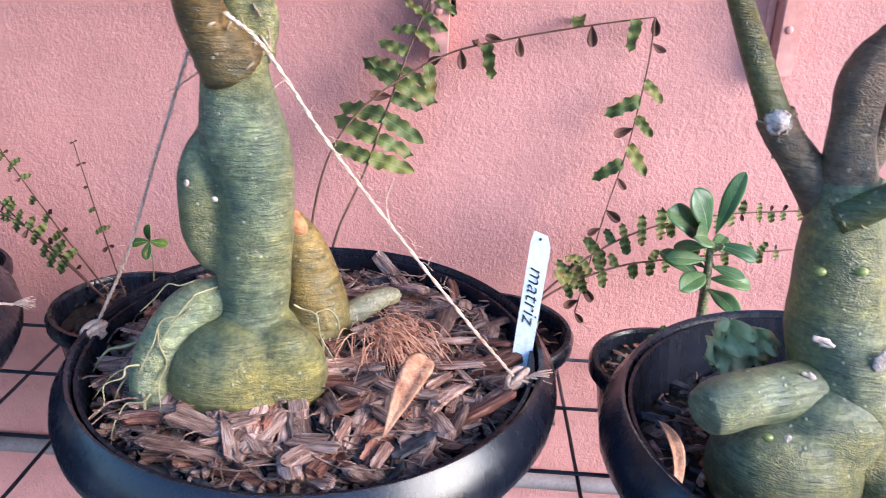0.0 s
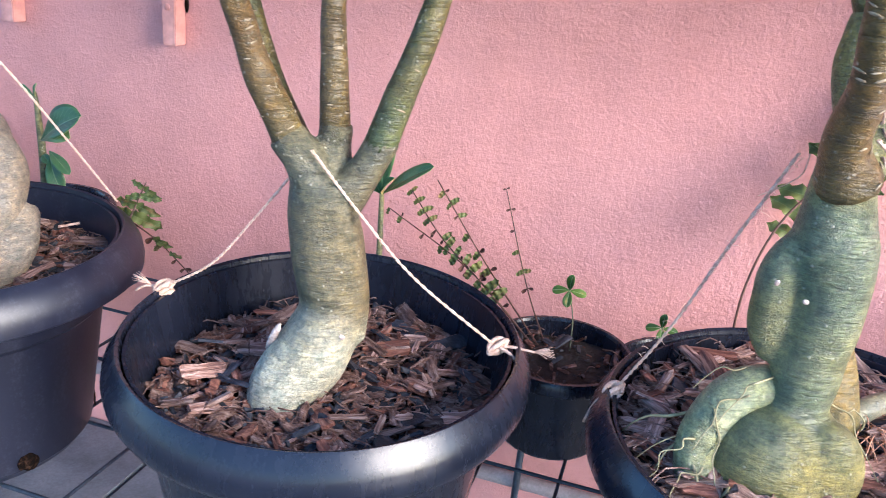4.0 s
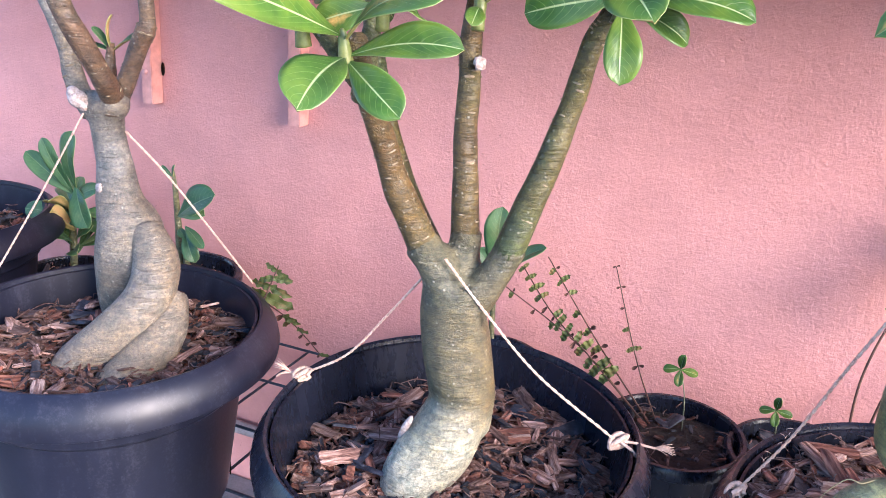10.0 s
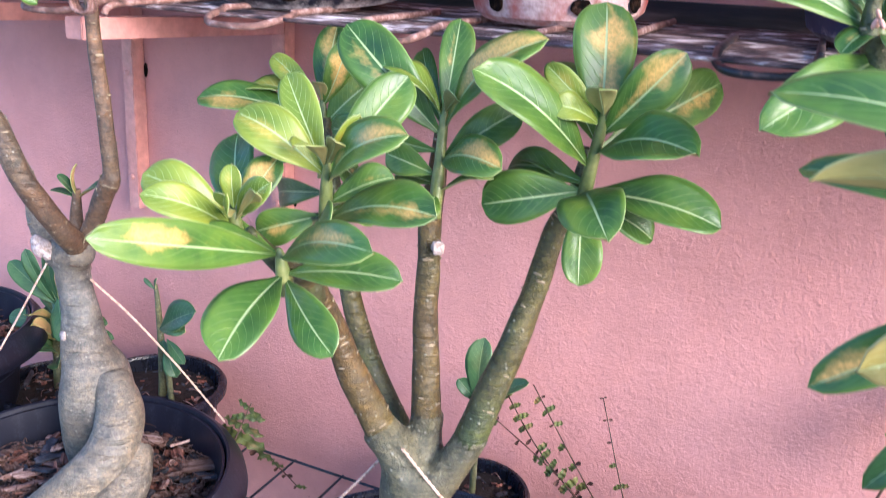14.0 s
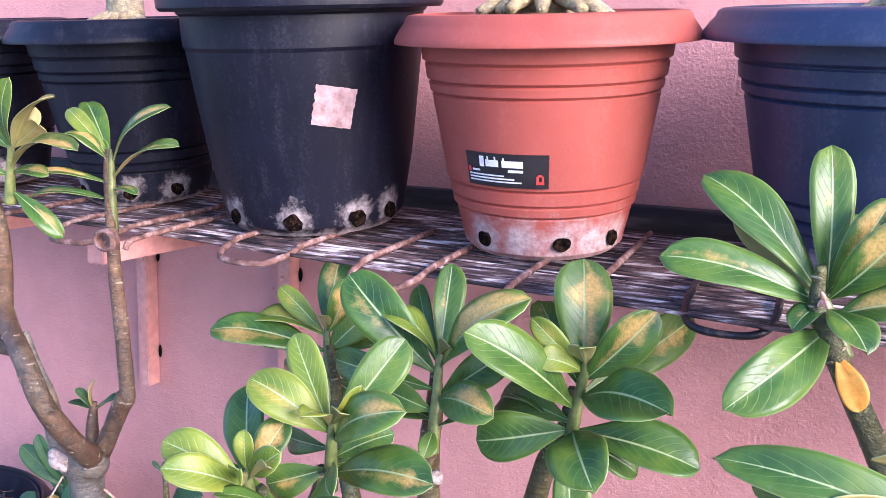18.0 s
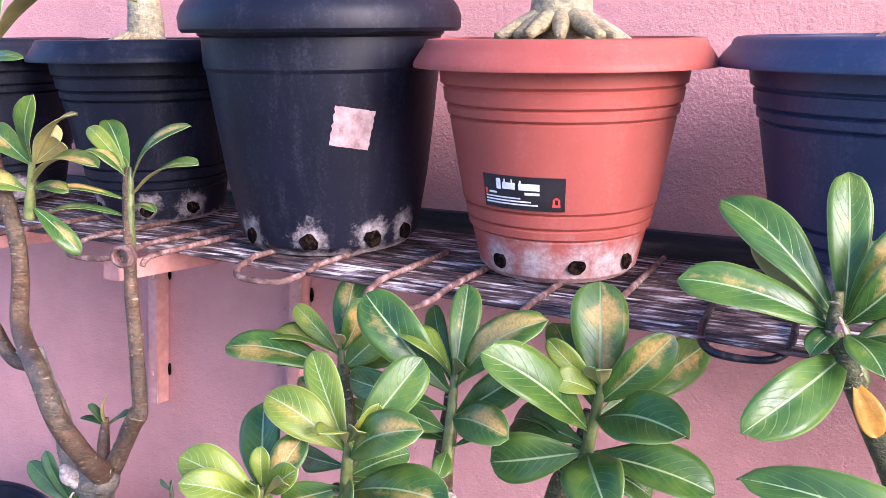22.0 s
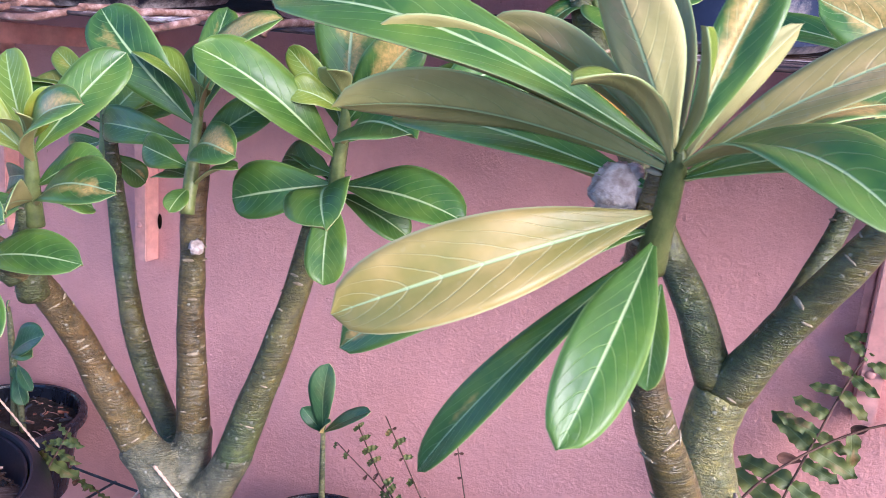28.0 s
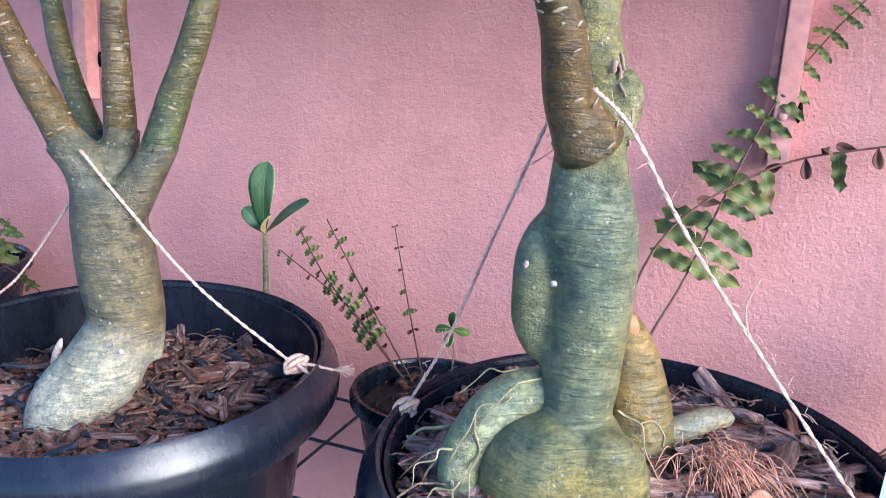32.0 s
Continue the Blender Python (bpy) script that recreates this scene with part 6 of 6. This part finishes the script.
def bent_panel(centre, r_low, r_high, z0, z1, a0, a1, mat, off, parent, name, label=""):
    """A thin sheet glued to a tapered round pot."""
    bm = bmesh.new()
    n = 10
    rows = []
    for k in range(n + 1):
        a = radians(a0 + (a1 - a0) * k / n)
        rows.append([bm.verts.new(((r_low + off) * math.cos(a), (r_low + off) * math.sin(a), z0)), bm.verts.new(((r_high + off) * math.cos(a), (r_high + off) * math.sin(a), z1))])
    for p, q in zip(rows, rows[1:]):
        bm.faces.new((p[0], q[0], q[1], p[1]))
    ob = part(name, bm, mat, parent, label)
    return ob


# black product label on the terracotta pot: print drawn as plain shapes
R, H = 0.165, 0.255


def radius_at(z):
    z1, z2 = H * 0.32, H * 0.68
    return R * 0.67 + (R * 0.755 - R * 0.67) * (z - z1) / (z2 - z1)


lab = thing("pot_label", (-0.416, -0.268, SHELF + 0.010), "black product label with white print glued on a pot", "label")
lab.rotation_euler = (radians(LEAN), 0, 0)
A0, A1, Z0, Z1 = -115.5, -69.5, 0.0850, 0.1205


def strip(u0, u1, w0, w1, mat, off, name):
    z0, z1 = Z0 + (Z1 - Z0) * w0, Z0 + (Z1 - Z0) * w1
    bent_panel(None, radius_at(z0), radius_at(z1), z0, z1, A0 + (A1 - A0) * u0, A0 + (A1 - A0) * u1, mat, off, lab, name)


strip(0, 1, 0, 1, LABEL, 0.0012, "label_sheet")
for u0, u1, w0, w1, mat in ((0.20, 0.26, 0.58, 0.90, LABEL_WHITE), (0.28, 0.44, 0.60, 0.80, LABEL_WHITE), (0.30, 0.32, 0.80, 0.90, LABEL_WHITE), (0.39, 0.41, 0.80, 0.90, LABEL_WHITE), (0.48, 0.72, 0.60, 0.80, LABEL_WHITE), (0.49, 0.51, 0.80, 0.88, LABEL_WHITE), (0.55, 0.72, 0.46, 0.54, LABEL_WHITE),
                            (0.03, 0.07, 0.40, 0.56, LABEL_RED), (0.09, 0.2, 0.44, 0.50, LABEL_WHITE), (0.04, 0.50, 0.32, 0.365, LABEL_WHITE), (0.04, 0.62, 0.23, 0.275, LABEL_WHITE), (0.04, 0.70, 0.14, 0.185, LABEL_WHITE), (0.86, 0.95, 0.13, 0.21, LABEL_RED), (0.865, 0.89, 0.21, 0.38, LABEL_RED), (0.925, 0.945, 0.21, 0.38, LABEL_RED), (0.885, 0.925, 0.36, 0.42, LABEL_RED)):
    strip(u0, u1, w0, w1, mat, 0.0022, "print")
st = thing("paper_sticker", (-0.735, -0.258, SHELF + 0.010), "torn faded pinkish paper sticker on a black pot", "sticker")
st.rotation_euler = (radians(LEAN), 0, 0)
bm = bmesh.new()
n = 12
grid = []
for i in range(n + 1):
    for j in range(n + 1):
        u, w = i / n, j / n
        z = 0.140 + 0.045 * w - 0.0085 * u + 0.0012 * noise.noise((u * 9, w * 9, 1))
        a = radians(-56.0 + 19.0 * u + 3.6 * w + 0.8 * noise.noise((u * 9, w * 9, 5)))
        rr = 0.175 * (0.742 + 0.06 * (z / 0.305 - 0.28) / 0.27) + 0.0014 + 0.0003 * noise.noise((u * 20, w * 20, 2))
        if i in (0, n) or j in (0, n):
            a += radians(0.5 * noise.noise((u * 30, w * 30, 7)))
        grid.append(bm.verts.new((rr * math.cos(a), rr * math.sin(a), z)))
for i in range(n):
    for j in range(n):
        bm.faces.new((grid[i * (n + 1) + j], grid[(i + 1) * (n + 1) + j], grid[(i + 1) * (n + 1) + j + 1], grid[i * (n + 1) + j + 1]))
part("paper", bm, STICKER, st)


# ---- ferns and small shrubs ----
def leaflet_mesh(L, W, rnd, mat):
    """A crinkled fern leaflet with nearly parallel scalloped sides."""
    bm = bmesh.new()
    uv = bm.loops.layers.uv.new("UVMap")
    n, rows, ph = 12, [], rnd.uniform(0, 6.28)
    for i in range(n + 1):
        s = i / n
        w = W * 0.5 * (0.55 + 0.45 * min(1, s / 0.15)) * (1 - 0.35 * s) * (1 if s < 0.85 else max(0.12, (1 - s) / 0.15)) * (1 + 0.16 * math.sin(26 * s + ph))
        droop = -0.25 * L * s * s
        rows.append([bm.verts.new((u * w, L * s, droop + 0.22 * W * math.sin(15 * s + ph + 0.6 * u) * abs(u) + 0.12 * W * abs(u) + e)) for e in (0, -0.0004) for u in (-1, -0.5, 0, 0.5, 1)])
    for i in range(n):
        for k, lay in ((0, 0), (1, 5)):
            for j in range(4):
                ij = [(i, j), (i, j + 1), (i + 1, j + 1), (i + 1, j)]
                if k:
                    ij = ij[::-1]
                f = bm.faces.new([rows[a][b + lay] for a, b in ij])
                for lo, (a, b) in zip(f.loops, ij):
                    lo[uv].uv = (0.06 + 0.22 * b, a / n)
    return mesh_of("leaflet", bm, mat)


LEAFLETS = []
rnd = random.Random(77)
for k in range(4):
    LEAFLETS.append(leaflet_mesh(0.030, 0.0120, rnd, FERN))
DRY = [leaf_mesh(0.017, 0.0085, rnd.uniform(-0.3, 0.3), rnd.uniform(0.8, 1.6), rnd.uniform(-0.7, 0.9), rnd, [FERN_DRY, FERN_DRY], 0.0004) for k in range(5)]
WIDE = [leaflet_mesh(0.025, 0.0155, rnd, FERN) for k in range(4)]


def frond(parent, points, origin, seed, start=0.25, every=0.011, green=1.0, size=1.0, both=True, hang=0.0, taper=0.6, blades=None):
    rnd = random.Random(seed)
    bm = bmesh.new()
    tube(bm, points, 7, 8, 0, origin)
    stem = part("frond", bm, FERN_STEM, parent)
    path = spline(points, 14)
    total, last = 0.0, 0.0
    lens = [0.0]
    for a, b in zip(path, path[1:]):
        lens.append(lens[-1] + float(np.linalg.norm(b[:3] - a[:3])))
    k, s = 0, start * lens[-1]
    while s < lens[-1]:
        i = max(1, next((n for n, v in enumerate(lens) if v >= s), len(path) - 1))
        d = Vector(path[i][:3] - path[i - 1][:3]).normalized()
        side = d.cross(Vector((0, -1, 0.1))).normalized()
        for sg in (1, -1) if both else (1 if k % 2 else -1,):
            if rnd.random() < (0.06 if green > 0.5 else 0.30):
                continue
            is_green = rnd.random() < green
            ob = new("leaflet", rnd.choice((blades or LEAFLETS) if is_green else DRY))
            ax = (side * sg + d * rnd.uniform(-0.1, 0.4) + Vector((0, rnd.uniform(-0.3, 0.1), -hang - rnd.uniform(0, 0.3)))).normalized()
            nr = Vector((0, -1, 0.3)) + Vector((rnd.uniform(-0.4, 0.4), 0, rnd.uniform(-0.3, 0.3)))
            nr = (nr - nr.dot(ax) * ax).normalized()
            m = Matrix((ax.cross(nr), ax, nr)).transposed().to_4x4()
            m.translation = Vector(path[i][:3]) - Vector(origin)
            f = s / lens[-1]
            ob.parent = stem
            ob.matrix_local = m @ Matrix.Scale(size * (1 - taper * max(0, f - 0.3)) * rnd.uniform(0.8, 1.15), 4)
        k += 1
        s += every * rnd.uniform(0.8, 1.25)
    return stem


def fern_plant(at, label):
    return thing("fern", at, label, "fern", "ferns by the wall")


O = (0.02, -0.155, 0.49)
f1 = fern_plant(O, "sword fern with green frond and long browned frond against wall")
frond(f1, [(0.005, -0.16, 0.49, 0.0019), (0.020, -0.145, 0.575, 0.0018), (0.050, -0.107, 0.650, 0.0016), (0.086, -0.065, 0.765, 0.0014), (0.121, -0.030, 0.860, 0.0012), (0.165, -0.015, 0.935, 0.001), (0.203, -0.010, 0.985, 0.0008)], O, 3, 0.34, 0.0225, 0.97, 2.15, True, 0.05, 1.05)
frond(f1, [(-0.010, -0.16, 0.49, 0.0018), (-0.010, -0.148, 0.595, 0.0017), (0.013, -0.130, 0.684, 0.0016), (0.059, -0.100, 0.742, 0.0015), (0.140, -0.055, 0.792, 0.0014), (0.223, -0.040, 0.816, 0.0013), (0.329, -0.030, 0.838, 0.0012), (0.409, -0.025, 0.852, 0.001)], O, 4, 0.52, 0.022, 0.35, 1.7, False, 0.9, 0.3)
frond(f1, [(0.409, -0.025, 0.852, 0.0011), (0.406, -0.035, 0.791, 0.0011), (0.390, -0.055, 0.690, 0.001), (0.364, -0.078, 0.590, 0.0009), (0.338, -0.1, 0.465, 0.0008)], O, 5, 0.08, 0.022, 0.3, 1.5, False, 0.4, 0.3)
O = (0.24, -0.2, 0.48)
f2 = fern_plant(O, "fern with two slender arching fronds in a nursery pot")
frond(f2, [(0.255, -0.195, 0.485, 0.0016), (0.284, -0.180, 0.524, 0.0015), (0.346, -0.147, 0.569, 0.0014), (0.420, -0.115, 0.598, 0.0013), (0.521, -0.083, 0.612, 0.0012), (0.634, -0.060, 0.617, 0.001)], O, 6, 0.2, 0.021, 0.85, 0.95, True, 0.25, 0.6, WIDE)
frond(f2, [(0.26, -0.195, 0.485, 0.0016), (0.291, -0.180, 0.523, 0.0015), (0.370, -0.147, 0.551, 0.0014), (0.462, -0.113, 0.558, 0.0013), (0.617, -0.085, 0.570, 0.001)], O, 7, 0.2, 0.024, 0.8, 1.0, True, 0.45, 0.6, WIDE)
O = (-0.26, -0.18, 0.47)
f3 = fern_plant(O, "sparse fern with thin half-bare fronds in a nursery pot")
for k, (pts, st0, ev, gr, sz) in enumerate((([(-0.250, -0.165, 0.465, 0.0012), (-0.300, -0.105, 0.530, 0.0011), (-0.358, -0.05, 0.650, 0.0008)], 0.35, 0.026, 0.35, 0.65),
                                          ([(-0.258, -0.175, 0.468, 0.0014), (-0.360, -0.115, 0.550, 0.0012), (-0.463, -0.06, 0.648, 0.0009)], 0.45, 0.026, 0.6, 0.80),
                                          ([(-0.265, -0.180, 0.470, 0.0014), (-0.359, -0.147, 0.535, 0.0012), (-0.434, -0.113, 0.579, 0.0011), (-0.495, -0.08, 0.630, 0.0009)], 0.28, 0.015, 0.8, 0.85),
                                          ([(-0.265, -0.180, 0.470, 0.0014), (-0.381, -0.13, 0.542, 0.0011), (-0.529, -0.08, 0.596, 0.0008)], 0.22, 0.018, 0.5, 0.75))):
    frond(f3, pts, O, 20 + k, st0, ev * 1.15, gr, sz, True, 0.2, 0.6, WIDE)
O = (-0.79, -0.33, 0.615)
f4 = fern_plant(O, "short curly fern sprig hanging over the pot's lip")
frond(f4, [(-0.785, -0.370, 0.598, 0.0013), (-0.784, -0.350, 0.621, 0.0012), (-0.780, -0.330, 0.652, 0.0010)], O, 31, 0.1, 0.012, 0.95, 1.35, True, 0.1)
frond(f4, [(-0.785, -0.360, 0.607, 0.0012), (-0.780, -0.310, 0.564, 0.0010), (-0.764, -0.280, 0.522, 0.0009), (-0.749, -0.260, 0.487, 0.0008)], O, 32, 0.25, 0.017, 0.35, 0.85, True, 0.3)


def shrub(at, label, stem, crown, seed, mat=None):
    s = thing("seedling", at, label, "seedling", "seedlings in nursery pots")
    bm = bmesh.new()
    tube(bm, stem, 10, 5, 0.06, at)
    part("stem", bm, GREEN_BARK, s)
    rnd = random.Random(seed)
    for b, t, w in crown:
        leaf(s, b, t, w, rnd, at, [mat or LEAF_DARK, LEAF_BACK], (0, -0.7, 0.7))
    return s


def crown(centre, count, L, W, seed, up=0.4, spread=1.0, rise=0.0):
    rnd = random.Random(seed)
    out = []
    for k in range(count):
        a = 2.399 * k + rnd.uniform(-0.3, 0.3)
        h = up + rnd.uniform(-0.45, 0.45)
        d = Vector((math.cos(a) * spread, math.sin(a) * spread * 0.8, h)).normalized()
        b = Vector(centre) + Vector((0, 0, -rise * k / count))
        q = rnd.uniform(0.7, 1.1)
        out.append((b + d * 0.004, b + d * L * q, W * q))
    return out


# clover-like three-leaved sprouts
for at, tip, w in (((-0.215, -0.175, 0.465), (-0.234, -0.12, 0.539), 0.016), ((-0.10, -0.17, 0.46), (-0.10, -0.14, 0.52), 0.014), ((0.445, -0.235, 0.455), (0.43, -0.21, 0.49), 0.011)):
    pts = [(*at, 0.0011), ((at[0] + tip[0]) / 2 + 0.004, (at[1] + tip[1]) / 2, (at[2] + tip[2]) / 2 + 0.005, 0.001), (*tip, 0.0008)]
    t = Vector(tip)
    shrub(at, "tiny four-leaved green sprout on a thin stem", pts, [(t, t + Vector(v) * 1.55 * w, w * 0.85) for v in ((-1, 0, -0.2), (1, 0, -0.15), (0.1, -0.1, 1), (0.05, -0.7, -0.8))], 7, LEAF)
# seedlings
shrub((-0.525, -0.122, 0.470), "young desert rose seedling with paddle leaves", [(-0.525, -0.122, 0.470, 0.0052), (*(-0.525, -0.122, 0.524), 0.005), (*(-0.528, -0.122, 0.629), 0.0035)],
      [((-0.528, -0.122, 0.629), (-0.525, -0.122, 0.733), 0.040), ((-0.528, -0.122, 0.629), (-0.556, -0.135, 0.665), 0.024), ((-0.528, -0.122, 0.629), (-0.447, -0.135, 0.687), 0.024), ((-0.528, -0.122, 0.629), (-0.502, -0.150, 0.663), 0.020)], 11)
plant_pot("small", (-0.525, -0.130, RACK), 0.092, 0.128, BLACK, "small black nursery pot hidden behind a large pot", SMALL, 1.0)
soil_and_mulch((-0.525, -0.130, RACK + 0.105), 0.078, 55, 60, 2, 0.25, 0.55, 1.0, "dark soil in a nursery pot", 0.004, 0.75)
shrub((-1.10, -0.15, 0.49), "seedling with a few dark oval leaves and dry tips", [(-1.115, -0.15, 0.485, 0.008), (-1.112, -0.15, 0.56, 0.007), (-1.116, -0.15, 0.66, 0.005), (-1.122, -0.148, 0.70, 0.003)],
      [((-1.105, -0.16, 0.625), (-1.018, -0.17, 0.680), 0.052), ((-1.105, -0.16, 0.625), (-1.03, -0.18, 0.645), 0.030), ((-1.09, -0.16, 0.60), (-1.055, -0.18, 0.555), 0.028), ((-1.09, -0.16, 0.61), (-1.035, -0.18, 0.585), 0.02), ((-1.12, -0.15, 0.69), (-1.112, -0.155, 0.715), 0.008), ((-1.12, -0.15, 0.69), (-1.14, -0.155, 0.71), 0.008), ((-1.112, -0.15, 0.6), (-1.085, -0.165, 0.59), 0.015)], 13)
branch_pts = [(-1.09, -0.155, 0.485, 0.0055), (-1.095, -0.155, 0.56, 0.005), (-1.085, -0.16, 0.60, 0.003)]
shrub((-1.09, -0.155, 0.485), "bare stub of a seedling stem", branch_pts, [], 14)
shrub((-1.312, -0.20, 0.475), "bushy seedling with glossy green leaves", [(-1.318, -0.20, 0.475, 0.007), (-1.312, -0.20, 0.56, 0.0065), (-1.306, -0.20, 0.63, 0.004)],
      crown((-1.306, -0.20, 0.62), 20, 0.100, 0.034, 21, 0.4, 1.0, 0.10) + [((-1.285, -0.21, 0.655), (-1.262, -0.23, 0.765), 0.045), ((-1.285, -0.21, 0.66), (-1.235, -0.24, 0.60), 0.042), ((-1.30, -0.2, 0.64), (-1.39, -0.22, 0.71), 0.036), ((-1.30, -0.2, 0.64), (-1.345, -0.22, 0.74), 0.03)], 22)
shrub((0.485, -0.2, 0.45), "bushy seedling with paddle-shaped green leaves", [(0.480, -0.19, 0.44, 0.007), (0.486, -0.17, 0.52, 0.0065), (0.486, -0.16, 0.60, 0.004)],
      crown((0.486, -0.165, 0.600), 12, 0.065, 0.024, 31, 0.1, 1.0, 0.07) + [((0.48, -0.16, 0.60), (0.425, -0.18, 0.645), 0.036), ((0.48, -0.16, 0.61), (0.452, -0.17, 0.668), 0.036), ((0.482, -0.16, 0.60), (0.455, -0.2, 0.62), 0.036), ((0.49, -0.16, 0.61), (0.512, -0.16, 0.690), 0.022)], 33)

# dry fallen leaf on the mulch and other bits
rl = random.Random(44)
dl = thing("fallen_leaf", (0.13, -0.55, 0.56), "dry orange-brown fallen leaf lying on bark mulch", "leaf")
leaf(dl, (0.134, -0.612, 0.588), (0.160, -0.520, 0.606), 0.023, rl, (0.13, -0.55, 0.56), [DEADLEAF, DEADLEAF], (0.25, -0.5, 1.0), "blade", 0.12, 0.0, 0.45)
dl = thing("fallen_leaf", (0.345, -0.60, 0.56), "dry tan leaf leaning on the pot's inside", "leaf")
leaf(dl, (0.345, -0.63, 0.552), (0.342, -0.585, 0.602), 0.011, rl, (0.345, -0.60, 0.56), [DEADLEAF, DEADLEAF], (0.5, -0.8, 0.4), "blade", 0.16, 0.3, 0.8)
dl = thing("withered_leaf", (0.41, -0.495, 0.602), "withered grey-green leaf crumpled against the trunk", "leaf")
bm = bmesh.new()
rows = []
for i in range(15):
    row = []
    for j in range(11):
        u, w = i / 14, j / 10
        edge = 0.75 + 0.5 * noise.noise((u * 5, w * 5, 4.0))
        x, z = -0.018 + 0.054 * u, -0.004 + 0.046 * (w - 0.5) * edge * (0.5 + math.sin(math.pi * min(1, u * 0.8 + 0.2))) + 0.030
        y = -0.012 * math.sin(2.4 * u) - 0.010 * w + 0.024 * noise.noise((u * 5, w * 5, 1.0)) + 0.010 * noise.noise((u * 12, w * 12, 2.0))
        row.append(bm.verts.new((x, y, z)))
    rows.append(row)
for a, b in zip(rows, rows[1:]):
    for j in range(10):
        bm.faces.new((a[j], b[j], b[j + 1], a[j + 1]))
blade = part("blade", bm, WITHERED, dl)
sol = blade.modifiers.new("thickness", "SOLIDIFY")
sol.thickness = 0.0007
yl = leaf(pb, (-0.105, -0.505, 1.165), (-0.085, -0.515, 1.125), 0.02, rl, (0.02, -0.50, 0.55), [YELLOWING, YELLOWING], (0, -1, 0.2))
yl["label"] = "yellowed dying leaf"
for cx, cy, cz in ((-0.121, -0.507, 1.203), (0.113, -0.560, 1.152)):
    for k in range(6):
        bm = bmesh.new()
        blob(bm, (cx + rl.uniform(-0.007, 0.007), cy + rl.uniform(-0.006, 0.004), cz + rl.uniform(-0.003, 0.008)), (0.0018, 0.0018, 0.0038), (0.02, -0.50, 0.55), (rl.uniform(-30, 30), rl.uniform(-30, 30), 0))
        part("flower_bud", bm, BUD, pb, "small pinkish flower bud")

# slate floor tiles: the strip that shows between the pots
tiles = thing("floor", (0, 0, 0), "blue-grey slate floor tiles with pale joints", "floor", kind="structure")
bm = bmesh.new()
box(bm, (0.293, 0.293, 0.014), Matrix(), 0.002)
tile_mesh = mesh_of("floor_tile", bm, SLATE, False)
for i in range(-11, 6):
    for j in range(7):
        ob = new("floor_tile", tile_mesh)
        ob.parent = tiles
        ob.location = (0.3 * i + 0.07, -0.149 - 0.3 * j, -0.006 + 0.001 * math.sin(i * 3.1 + j))
